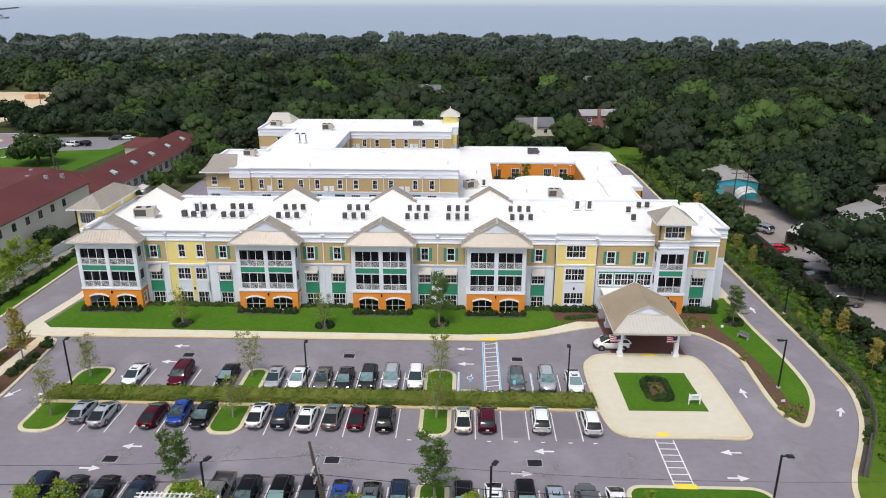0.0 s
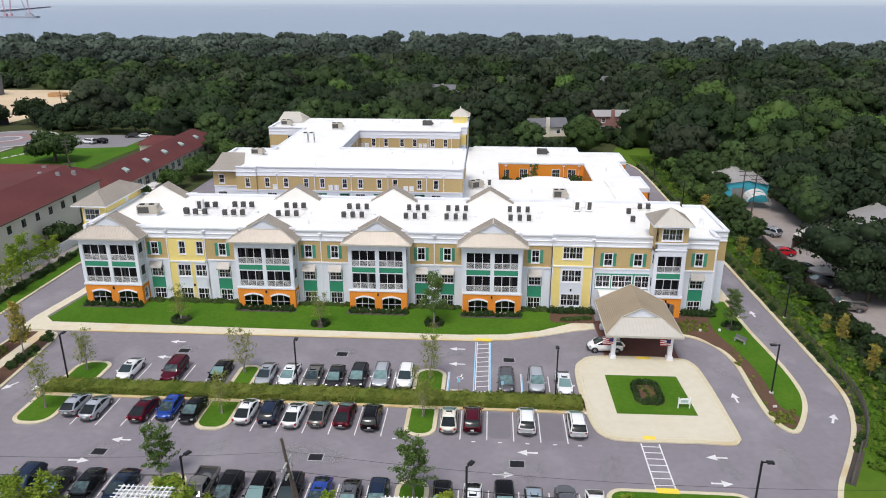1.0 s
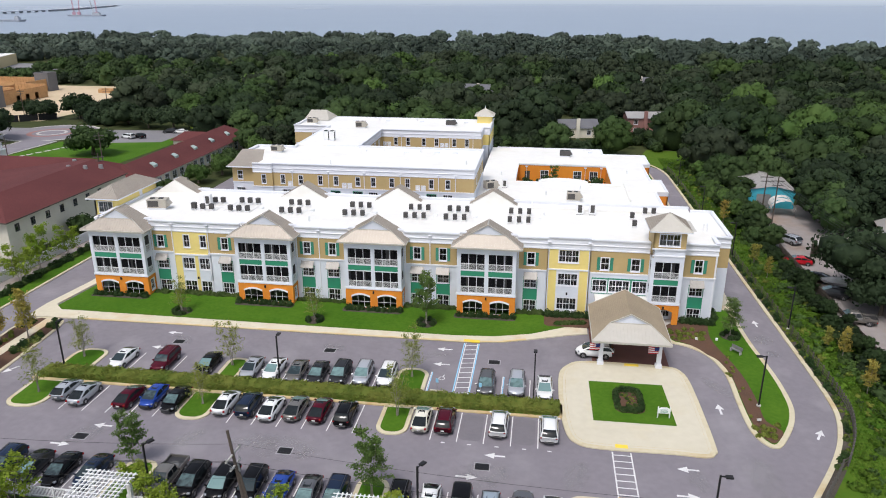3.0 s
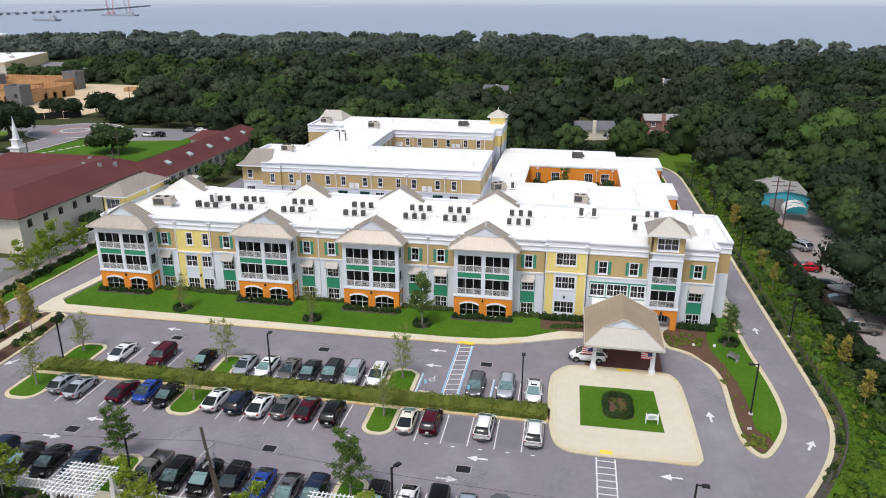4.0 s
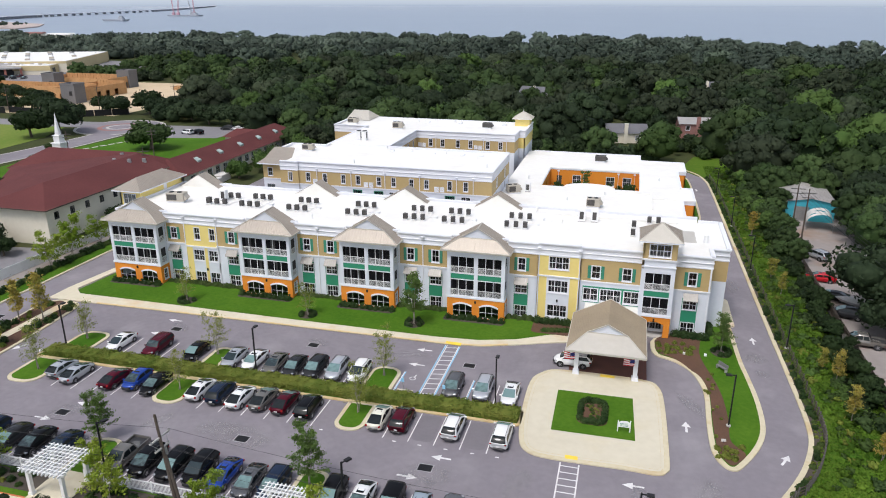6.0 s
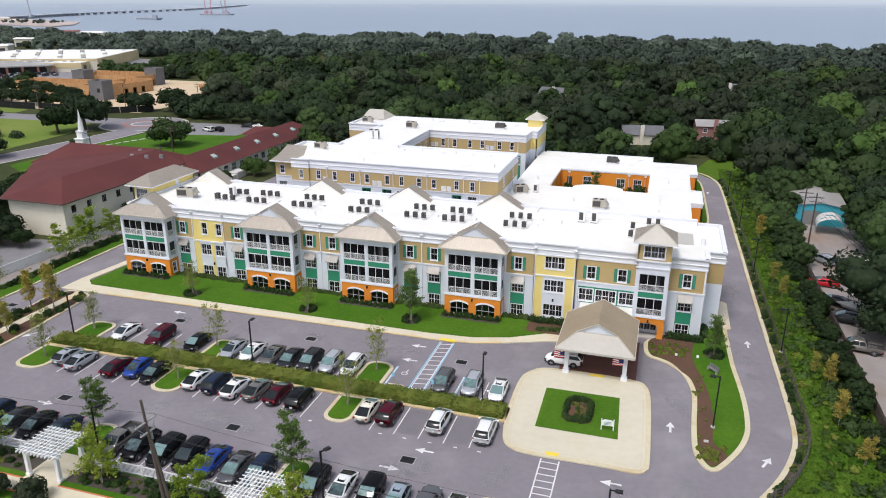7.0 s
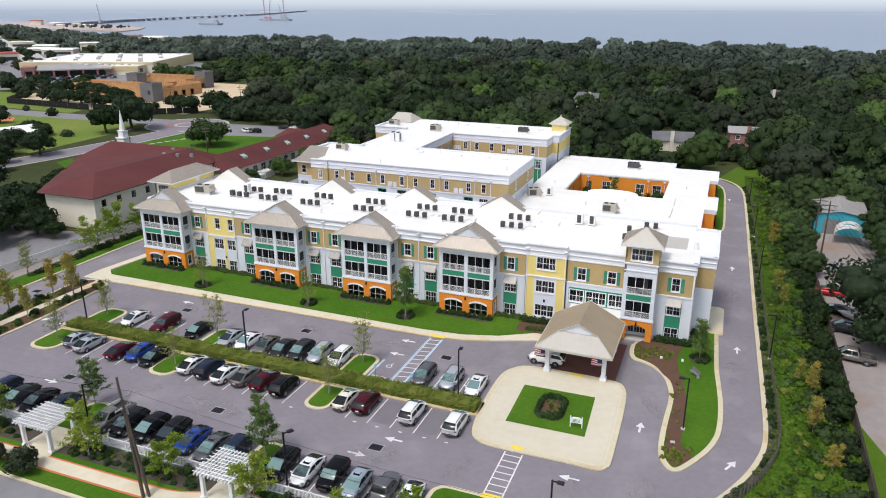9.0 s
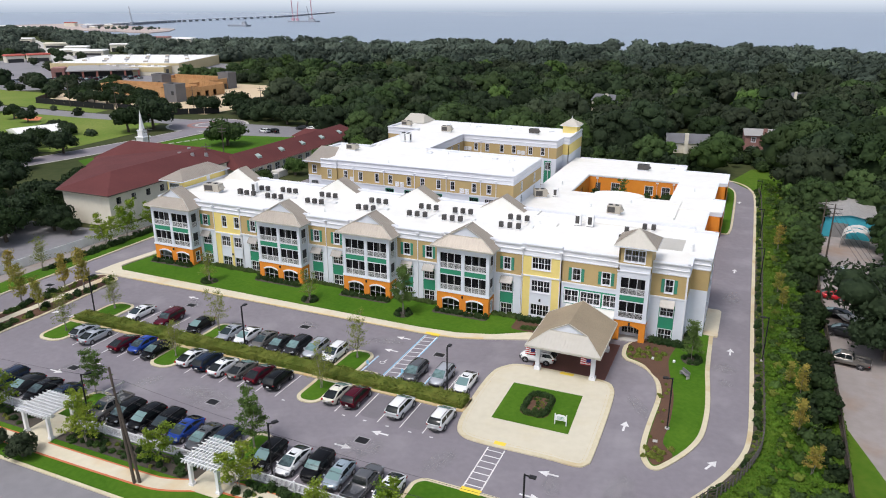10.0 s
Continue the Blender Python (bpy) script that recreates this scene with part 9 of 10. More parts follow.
for u in range(34):
    f = u / 34 * 4
    k, q = int(f), f - int(f)
    x, y = ((23.9 + 1.5 * q, -22.65), (25.95, -22.0 + 3.0 * q), (25.4 - 1.5 * q, -18.35), (23.35, -19.0 - 3.0 * q))[k]
    bush(x, y, 2 * (u % 2), rng.uniform(0.6, 0.78), group="plaza shrubs", label="low dark green shrub edging the plaza bed")
for i in range(22):
    bush(rng.uniform(23.9, 25.4), rng.uniform(-22.0, -19.0), 2 + i % 2, rng.uniform(0.4, 0.6), group="plaza shrubs")
for x, y, r in ((-35.9, -5.0, 1.4), (-16.3, -5.0, 1.3), (-0.8, -3.9, 1.4), (39.6, -2.2, 1.3)):
    solid("plant_bed", MB().prism([(x + r * math.cos(a) * (1 + .1 * math.sin(3 * a)), y + r * math.sin(a)) for a in (math.tau * i / 18 for i in range(18))], 0.05, 0.185), MULCH_DARK, "round dark mulch ring under a young tree", "plant bed", kind="structure")
    for i in range(12):
        a = rng.uniform(0, math.tau)
        bush(x + math.cos(a) * r * 0.75, y + math.sin(a) * r * 0.75, i % 2, 0.75)
for i in range(72):
    yy = rng.uniform(-42, -10)
    bush(rng.choice((-50.5, -51.2, -54.5, -55.1)) + rng.uniform(-.3, .3), yy, int(rng.integers(4)), rng.uniform(0.8, 1.4), group="strip shrubs")
for yy in np.arange(-12, 40, 1.0):
    bush(-65.2 + 0.05 * yy * 0 + rng.uniform(-.3, .3), yy, int(rng.integers(3)), rng.uniform(1.0, 1.5), group="verge shrubs")
for xx in np.arange(-49, 17, 0.95):
    if not (-25.5 < xx < -19 or -2.5 < xx < 3):
        bush(xx + rng.uniform(-.3, .3), -45.3 + rng.uniform(-.4, .4), int(rng.integers(4)), rng.uniform(0.7, 1.2), group="frontage shrubs")
        bush(xx + rng.uniform(-.3, .3), -46.5 + rng.uniform(-.3, .3), int(rng.integers(4)), rng.uniform(0.6, 1.0), group="frontage shrubs")
for yy in np.arange(-30, 98, 0.72):
    xx = float(np.interp(yy, [p[1] for p in EKI], [p[0] for p in EKI]))
    bush(xx + 0.72 + rng.uniform(-.22, .22), yy + rng.uniform(-.2, .2), (3, 3, 2, 0, 1)[int(rng.integers(5))], rng.uniform(0.55, 0.95), z=0.05, group="fence shrubs")
for x, y, s in ((10.2, 76.6, 1.6), (13.2, 76.8, 1.2), (15, 76, 2.2), (16.5, 77, 1.5), (22.3, 76.8, 1.6), (24.5, 76.5, 1.4), (26.5, 76.5, 2.0), (27.5, 74, 2.4), (25, 72, 1.6), (11.5, 74.5, 1.4)):
    bush(x, y, 0, s * 1.2, label="rounded shrub planted in the courtyard", group="courtyard shrubs")
tree("young_tree", 17.0, 74.5, YD3[0][1], YD3[0][0], 0.85, label="leafy tree growing in the courtyard", group="")
for (grp, k), rows in MASS.items():
    me = BU[k]
    nv, np_ = len(me.vertices), len(me.polygons)
    co = np.empty(nv * 3)
    me.vertices.foreach_get("co", co)
    co = co.reshape(-1, 3)
    lst = [tuple(p.vertices) for p in me.polygons]
    qd, td = np.array([f for f in lst if len(f) == 4]), np.array([f for f in lst if len(f) == 3])
    V = []
    for x, y, z, sc in rows:
        a = rng.uniform(0, math.tau)
        V.append(np.column_stack([co[:, 0] * math.cos(a) - co[:, 1] * math.sin(a), co[:, 0] * math.sin(a) + co[:, 1] * math.cos(a), co[:, 2]]) * sc + np.array((x, y, z)))
    nme = np_mesh("shrubs", np.concatenate(V), np.concatenate([qd + nv * i for i in range(len(rows))]), np.concatenate([td + nv * i for i in range(len(rows))]), me.materials[0])
    tagged(new("shrubs", nme), {"fence shrubs": "small shrubs planted along the ranch fence", "frontage shrubs": "low shrubs in the mulched frontage bed", "verge shrubs": "row of shrubs on the drive verge",
                                "strip shrubs": "mixed shrubs in the side strip", "ornamental grasses": "ornamental grasses along the wall"}[grp], "shrubs", kind="stuff")
# weeds and scrub on the rough verge: low and bright by the fence, higher and darker towards the yard
def scrub(name, rows, sets, material, label):
    return woods(name, rows, sets, material, label, 0.9)


def verge_x(y, f):
    """A place across the verge at y: 0 by the fence, 1 by the yard."""
    x0 = float(np.interp(y, [p[1] for p in EKI], [p[0] for p in EKI])) + 1.9
    return x0 + f * (55.0 - x0)


for mt, lab, n_, f0, f1, s0, s1, ya, yb in ((VERGE, "low bright green weeds on the verge", 420, 0.0, 0.8, 0.3, 0.75, -34, 104), (LEAFBRIGHT, "fresh green weed clumps on the verge", 230, 0.1, 0.9, 0.4, 0.95, -40, 104), (OAKLIGHT, "medium green bushes on the verge", 90, 0.5, 1.0, 0.6, 1.4, -40, 104),
                                            (OAK, "dark green bushes beside the yard", 22, 0.75, 1.05, 0.9, 1.9, -30, 104), (HEDGE, "olive scrub on the verge", 80, 0.05, 0.7, 0.3, 0.7, -30, 100)):
    rows = []
    for _ in range(n_):
        yy, sz = rng.uniform(ya, yb), rng.uniform(s0, s1)
        rows.append((verge_x(yy, rng.uniform(f0, f1)), yy, sz, sz * rng.uniform(0.75, 1.35)))
    scrub("scrub", rows, SCRUB, mt, lab)
# grass tufts on the rough verge
n = 46000
yy = rng.uniform(-45, 110, n)
xx = np.interp(yy, [p[1] for p in EKI], [p[0] for p in EKI]) + rng.uniform(0.9, 9.5, n)
xx = np.where(yy < -30, rng.uniform(44, 60, n), xx)
p = np.column_stack([xx, yy, np.full(n, 0.15)])
ob = new("grass_tufts", leafy_mesh("grass_tufts", VERGE, p, unit(rng.normal(size=(n, 3)) * 0.6 + np.array((0, -0.3, 0.8))), 0.14))
tagged(ob, "long green grass tufts on the verge", "grass", kind="stuff")

# ---- lot furniture ----
def lamp(x, y, turn, h=6.3):
    t = thing("street_lamp", "black square pole lamp with a flat head on a concrete base", "lamp post", "lot lamps", m=frame3(x, y, 0.0, turn))
    part("base", MB().tube((0, 0, 0), (0, 0, 0.3), 0.25, 0.24, 14), CONC_GREY, t)
    part("pole", MB().bbox(-0.07, -0.07, 0.3, 0.07, 0.07, h, 0.01), BLACKMETAL, t)
    part("arm", MB().box(-0.04, -0.45, h - 0.16, 0.04, 0, h - 0.06), BLACKMETAL, t)
    hd = part("lamp_head", MB().bbox(-0.2, -1.0, h - 0.18, 0.2, -0.4, h - 0.02, 0.04), BLACKMETAL, t)


for x, y, a in ((-42.0, -22.4, 180), (-14.95, -22.3, 180), (14.2, -22.4, 180), (38.7, -19.5, -90), (-18.9, -43.7, 150), (5.0, -43.5, 150), (29.3, -41.2, 90), (47.9, 1.2, -90), (47.2, 30, -90), (46.9, 55, -90), (46.3, 80, -90)):
    lamp(x, y, a)


def rail_panel(name, w, h, pitch, material, cap=True):
    mb = MB().box(0, -0.03, h - 0.12, w, 0.03, h).box(0, -0.03, 0.12, w, 0.03, 0.22)
    k = int(w / pitch)
    for i in range(k):
        x = (i + 0.5) * w / k
        mb.box(x - 0.03, -0.012, 0.22, x + 0.03, 0.012, h - 0.12)
    return mb.data(name, material)


fence = thing("picket_fence", "white vinyl picket fence along the front parking row", "fence")
pm, po = rail_panel("panel", 2.4, 1.15, 0.14, VINYL), MB().bbox(-0.07, -0.07, 0, 0.07, 0.07, 1.25, 0.03).data("post", VINYL)
for i in range(28):
    x = -49.5 + 2.4 * i
    if -25.0 < x + 1.2 < -20.5 or -2.2 < x + 1.2 < 2.2:
        continue
    put("post", po, fence, frame3(x, -44.35, 0.1))
    put("panel", pm, fence, frame3(x, -44.35, 0.1))
wfence = thing("privacy_fence", "tall white vinyl privacy fence beside the church drive", "fence")
pv = MB()
for i in range(12):
    pv.box(0.02 + i * 0.2, -0.02, 0.1, 0.2 + i * 0.2, 0.02, 1.7)
pv.box(0, -0.04, 1.66, 2.44, 0.04, 1.8).box(0, -0.04, 0.05, 2.44, 0.04, 0.18)
pvm = pv.data("panel", VINYL)
for i in range(36):
    put("panel", pvm, wfence, frame3(-71.4 + 0.122 * i, -40 + 2.44 * i, 0, 87.1))
    put("post", po, wfence, frame3(-71.4 + 0.122 * i, -40 + 2.44 * i, 0.5))
rf = thing("ranch_fence", "weathered grey three-rail fence along the exit drive", "fence")
line_pts = [Vector((x + (1.3 if y > -30 else 0.9), y)) for x, y in chaikin(EKI, 2, False)]
rp = MB().bbox(-0.06, -0.06, 0, 0.06, 0.06, 1.25, 0.02).data("post", FENCEWOOD)
acc, last = 0.0, line_pts[0]
walk_pts = [last]
for a, b in zip(line_pts, line_pts[1:]):
    L = (b - a).length
    k = max(1, round(L / 2.4))
    walk_pts += [a.lerp(b, (i + 1) / k) for i in range(k)]
for a, b in zip(walk_pts, walk_pts[1:]):
    put("post", rp, rf, frame3(a.x, a.y, 0.0))
    for z in (0.35, 0.7, 1.05):
        part("rail", MB().bar((a.x - 0.06, a.y, z), (b.x - 0.06, b.y, z), 0.035, 0.1), OLDWOOD, rf)


def pergola(x0, y0, x1, y1, label):
    t = thing("pergola", label, "pergola", "pergolas")
    H = 2.75
    for x in (x0 + 0.45, x1 - 0.45):
        for y in (y0 + 0.4, y1 - 0.5):
            part("column", MB().bbox(x - 0.17, y - 0.17, 0.1, x + 0.17, y + 0.17, H, 0.01).box(x - 0.25, y - 0.25, 0.1, x + 0.25, y + 0.25, 0.4), VINYL, t)
    for y in (y0 + 0.3, y0 + 0.55, y1 - 0.6, y1 - 0.35):
        part("beam", MB().box(x0, y - 0.05, H, x1, y + 0.05, H + 0.22), VINYL, t)
    n = 11
    for i in range(n):
        x = x0 + 0.15 + (x1 - x0 - 0.3) * i / (n - 1)
        part("rafter", MB().box(x - 0.045, y0 - 0.3, H + 0.22, x + 0.045, y1 + 0.3, H + 0.4), VINYL, t)
    for i in range(9):
        y = y0 + (y1 - y0) * i / 8
        part("batten", MB().box(x0 - 0.2, y - 0.03, H + 0.4, x1 + 0.2, y + 0.03, H + 0.46), VINYL, t)


for x0, x1 in ((-24.4, -19.9), (-1.9, 2.2)):
    pergola(x0, -47.7, x1, -43.9, "white lattice pergola on square columns over a path")
    solid("pavement", MB().box(x0 + 0.2, -48.0, 0.05, x1 - 0.2, -43.6, 0.165), CONCRETE, "concrete pad under a pergola", "walkway", kind="structure")
solid("bench", MB().bbox(0.9, -46.0, 0.16, 2.0, -45.3, 0.62), CONC_GREY, "pale stone bench under the pergola", "bench")

# street-side power pole
up = thing("utility_pole", "tall dark wooden utility pole with crossarms", "utility pole", m=pose(-6.7, -49.3, 0.0, -4, -9, 0))
part("shaft", MB().tube((0, 0, 0), (0, 0, 11.9), 0.17, 0.11, 10), OLDWOOD, up)
part("second_shaft", MB().tube((0.45, 0.25, 0), (0.1, 0.05, 8.3), 0.15, 0.12, 10), OLDWOOD, up, "leaning wooden stub pole")
for z, w in ((9.9, 1.25), (9.0, 0.9)):
    ca = part("crossarm", MB().box(-0.06, -w, z - 0.06, 0.06, w, z + 0.06), CONC_GREY, up)
    for s in (-1, 1):
        part("insulator", MB().tube((0, s * w * 0.9, z + 0.06), (0, s * w * 0.9, z + 0.26), 0.05, 0.04, 8), GREYMETAL, ca)
part("bracket", MB().bar((0, 0, 8.6), (0, -1.2, 9.9), 0.04, 0.04).bar((0, 0, 8.6), (0, 1.2, 9.9), 0.04, 0.04).tube((0.0, 0.3, 8.2), (0.0, 0.3, 8.9), 0.12, None, 10), GREYMETAL, up)


def cable(a, b, sag=1.2, r=0.009, label="thin dark overhead cable"):
    a, b = Vector(a), Vector(b)
    mb = MB().path([a.lerp(b, i / 16) - Vector((0, 0, sag * 4 * i / 16 * (1 - i / 16))) for i in range(17)], r)
    solid("cable", mb, BLACKMETAL, label, "cable", "overhead cables")


for y, z in ((-50.2, 9.9), (-48.0, 9.9), (-49.1, 9.0), (-49.1, 7.6)):
    cable((-6.7 - 0.156 * z, y + 0.5, z), (-62, y + 0.3, z - 0.2), 1.4, 0.016)
    cable((-6.7 - 0.156 * z, y + 0.5, z), (48, y, z), 1.4, 0.016)
up2 = thing("utility_pole", "dark wooden utility pole beside the dirt yard", "utility pole", "yard poles", m=pose(56.4, 48.0, 0, 0, 0, 0))
part("shaft", MB().tube((0, 0, 0), (0, 0, 11), 0.17, 0.1, 8), OLDWOOD, up2)
part("crossarm", MB().box(-1.2, -0.05, 10.1, 1.2, 0.05, 10.25).box(-1.0, -0.05, 9.3, 1.0, 0.05, 9.42), FENCEWOOD, up2)
up3 = copy_thing(up2, pose(57.6, 45.0, 0))
up4 = copy_thing(up2, pose(66.0, -30, 0))
for x, y in ((-80.0, 46.5), (-94.4, 69.4), (-147.4, 156.6), (-112.5, 60.0), (-174, 146), (-205, 134), (-236, 137)):
    copy_thing(up2, pose(x, y, 0, 0, 0, 30))
for d in (-1.1, -0.4, 0.4, 1.1):
    cable((57.0 + d, 46, 10.1), (66 + d, -30, 10.1), 1.0, 0.03)

# plaza sign, flags, benches, small signs
sg = thing("lawn_sign", "small white two-post sign on the plaza lawn", "sign", m=frame3(28.0, -23.4, 0.16, 4))
for x in (-0.62, 0.62):
    part("post", MB().bbox(x - 0.05, -0.05, 0, x + 0.05, 0.05, 1.35, 0.02), VINYL, sg)
part("board", MB().add([(-0.57, -0.04, 0.55), (0.57, -0.04, 0.55), (0.57, -0.04, 1.1), (0.3, -0.04, 1.25), (-0.3, -0.04, 1.25), (-0.57, -0.04, 1.1), (-0.57, 0.04, 0.55), (0.57, 0.04, 0.55), (0.57, 0.04, 1.1), (0.3, 0.04, 1.25), (-0.3, 0.04, 1.25), (-0.57, 0.04, 1.1)],
                       [(0, 1, 2, 3, 4, 5), (11, 10, 9, 8, 7, 6)] + [(i, i + 6, (i + 1) % 6 + 6, (i + 1) % 6) for i in range(6)]), VINYL, sg)
for i in range(3):
    part("text_bar", MB().box(-0.4, -0.05, 0.68 + 0.14 * i, 0.4, -0.041, 0.73 + 0.14 * i), GREEN, sg)
ss = thing("bed_sign", "small tilted pale sign in the mulch bed", "sign", m=pose(37.9, -22.9, 0.17, -25, 0, 10))
part("board", MB().bbox(-0.24, -0.02, 0.15, 0.24, 0.02, 0.42, 0.01), CONC_GREY, ss)
part("stake", MB().box(-0.03, -0.02, 0, 0.03, 0.02, 0.2), BLACKMETAL, ss)
for x, y in ((3.4, -21.9), (8.3, -22.2)):
    bs = thing("bay_sign", "small blue accessible parking sign on a post", "sign", "bay signs", m=frame3(x, y, 0.1))
    part("post", MB().box(-0.03, -0.03, 0, 0.03, 0.03, 2.0), GREYMETAL, bs)
    part("board", MB().box(-0.16, -0.05, 1.5, 0.16, -0.03, 2.0), PAINT_BLUE, bs)
for x in (22.1, 29.0):
    fl = thing("flag", "striped red and white flag on a canopy column", "flag", "canopy flags", m=pose(x, -12.4, 2.1))
    part("staff", MB().tube((0, 0, 0), (-0.85 if x < 25 else -0.9, -0.5, 1.0), 0.025, None, 6), TRIM, fl)
    s = -1
    for i in range(7):
        a = MB()
        z0 = 0.85 - i * 0.13
        k = 6
        for j in range(k):
            u0, u1 = j / k, (j + 1) / k
            f = lambda u, z: (-0.2 - 1.25 * u, -0.3 - 0.1 * math.sin(6 * u + i * 0.3), z + 0.2 * (1 - u) - 0.12 * math.sin(4 * u))
            a.quad(f(u0, z0), f(u1, z0), f(u1, z0 + 0.13), f(u0, z0 + 0.13))
        part("stripe", a, RED if i % 2 == 0 else VINYL, fl, "red stripe" if i % 2 == 0 else "white stripe")
    part("canton", MB().quad((-0.2, -0.42, 0.62), (-0.72, -0.44, 0.55), (-0.72, -0.44, 0.98), (-0.2, -0.42, 1.1)), BLUE, fl, "blue canton")
for x, y, a in ((39.2, -6.9, -52),):
    bn = thing("bench", "grey slatted garden bench on the lawn", "bench", "", m=frame3(x, y, 0.15, a))
    part("seat", MB().box(-0.8, -0.2, 0.4, 0.8, 0.2, 0.46), BLOCKWORK, bn)
    part("backrest", MB().box(-0.8, 0.2, 0.5, 0.8, 0.25, 0.9), BLOCKWORK, bn)
    for u in (-0.7, 0.7):
        part("leg", MB().box(u - 0.04, -0.18, 0, u + 0.04, 0.22, 0.42), CONC_GREY, bn)
for x, y in ((35.0, -3.8), (37.6, -3.6)):
    solid("utility_box", MB().bbox(x - 0.15, y - 0.12, 0.15, x + 0.15, y + 0.12, 0.45), VINYL, "small white utility box in the bed", "utility box", "utility boxes")

# ---- church and its grounds, west ----
SKYLIGHT = mat("greenish_skylight", (0.42, 0.52, 0.48), (0.3, 0.38, 0.35), 0.8, 4.0, 0.3)
CH = thing("church", "cream church hall with a large maroon shingle hip roof", "building")
wall("south_wall", CH, CREAM, Matrix.Translation((0, 11.2, 0)), -87.8, -74.8, 0, 6.9, 0.3)
ce = pose(-74.8, 11.2, 0, 0, 0, 90)
wins = [2.4, 6.4, 10.4, 14.4, 18.4, 22.4, 26.4]
wall("east_wall", CH, CREAM, ce, 0.3, 36, 0, 6.9, 0.3, [(u - 0.45, u + 0.45, 4.6, 5.7) for u in wins])
for u in wins:
    window(CH, ce, u, 4.6, 0.9, 1.1, 1, False, frame_mat=BLACKTRIM)
wall("west_wall", CH, CREAM, pose(-111.5, 42.5, 0, 0, 0, -52.5), 0, 38.5, 0, 5.4, 0.3)
e = [(-88.6, 10.2, 6.9), (-73.9, 10.2, 6.9), (-73.9, 47, 6.9), (-113.5, 43, 5.6)]
r1, r2 = (-81.3, 18.5, 9.7), (-81.3, 47, 9.7)
for q in ((e[0], e[1], r1), (e[1], e[2], r2, r1), (e[3], e[0], r1, r2), (e[2], (-81.3, 47, 5.6), r2), ((-81.3, 47, 5.6), e[3], r2)):
    part("roof_slope", MB().quad(*q), SHINGLE_RED, CH, "maroon shingled slope")
part("fascia", MB().bar((-88.6, 10.2, 6.8), (-73.9, 10.2, 6.8), 0.1, 0.2).bar((-73.9, 10.2, 6.8), (-73.9, 47, 6.8), 0.1, 0.2).bar((-88.6, 10.2, 6.8), (-113.5, 43, 5.5), 0.1, 0.2), OLDWOOD, CH)
part("inner_wall", MB().box(-79, 12, 0, -78.8, 46, 6.7), INTERIOR, CH)
for x, y, z in ((-79.5, 41, 9.2), (-82.5, 40, 9.4), (-78, 44, 8.8), (-86, 47, 9.0)):
    part("roof_vent", MB().tube((x, y, z - 0.5), (x, y, z + 0.4), 0.5, 0.4, 10), GREYMETAL, CH)
ste = thing("steeple", "slender white church steeple on a square base", "steeple", m=frame3(-117.2, 62.5, 0))
part("base", MB().box(-1.3, -1.3, 0, 1.3, 1.3, 7.2).box(-1.5, -1.5, 7.2, 1.5, 1.5, 7.5), VINYL, ste)
part("belfry", MB().box(-0.9, -0.9, 7.5, 0.9, 0.9, 9.2).box(-1.05, -1.05, 9.2, 1.05, 1.05, 9.4), VINYL, ste)
part("spire", MB().tube((0, 0, 9.4), (0, 0, 15.0), 0.8, 0.03, 8), VINYL, ste)
part("nave_wall", MB().box(-113, 42.5, 0, -80, 58, 5.5), CREAM, CH)
nv = [(-114, 41.5, 5.4), (-79, 41.5, 5.4), (-79, 59, 5.4), (-114, 59, 5.4)]
n1, n2 = (-109, 50.2, 9.0), (-84.5, 50.2, 9.0)
for q in ((nv[0], nv[1], n2, n1), (nv[2], nv[3], n1, n2), (nv[3], nv[0], n1), (nv[1], nv[2], n2)):
    part("nave_roof", MB().quad(*q), SHINGLE_RED, CH, "maroon shingled slope")
AN = thing("church_annex", "long low cream annex with a maroon gabled roof", "building")
ma = pose(-74.2, 52, 0, 0, 0, 90)
aw = [4.0 + 3.6 * i for i in range(16)]
wall("east_wall", AN, CREAM, ma, 0, 60, 0, 3.6, 0.3, [(u - 1.0, u + 1.0, 0.9, 2.8) for u in aw])
for u in aw:
    window(AN, ma, u, 0.9, 2.0, 1.9, 2)
wall("south_wall", AN, CREAM, Matrix.Translation((0, 52, 0)), -86, -74.2, 0, 3.6, 0.3)
wall("west_wall", AN, CREAM, pose(-86, 112, 0, 0, 0, -90), 0, 60, 0, 3.6, 0.3)
wall("north_wall", AN, CREAM, pose(-74.2, 112, 0, 0, 0, 180), 0, 11.8, 0, 3.6, 0.3)
for q in (((-73.4, 51.4, 3.5), (-73.4, 112.6, 3.5), (-80.0, 109, 6.6), (-80.0, 55, 6.6)), ((-86.8, 112.6, 3.5), (-86.8, 51.4, 3.5), (-80.0, 55, 6.6), (-80.0, 109, 6.6)), ((-86.8, 51.4, 3.5), (-73.4, 51.4, 3.5), (-80.0, 55, 6.6)), ((-73.4, 112.6, 3.5), (-86.8, 112.6, 3.5), (-80.0, 109, 6.6))):
    part("roof_slope", MB().quad(*q), SHINGLE_RED, AN, "maroon shingled slope")
part("inner_wall", MB().box(-78, 53, 0, -77.8, 111, 3.4), INTERIOR, AN)
for i in range(5):
    y = 62 + 10.2 * i
    part("skylight", MB().add([(-76.0, y - 0.8, 5.2), (-76.0, y + 0.8, 5.2), (-77.2, y + 0.8, 5.75), (-77.2, y - 0.8, 5.75), (-76.0, y - 0.8, 4.7), (-76.0, y + 0.8, 4.7)], [(0, 1, 2, 3), (0, 4, 5, 1), (0, 3, 4), (1, 5, 2)]), SKYLIGHT, AN, "pale greenish skylight box")
part("wing_wall", MB().box(-92.5, 101, 0, -86.2, 108.5, 3.2), CREAM, AN)
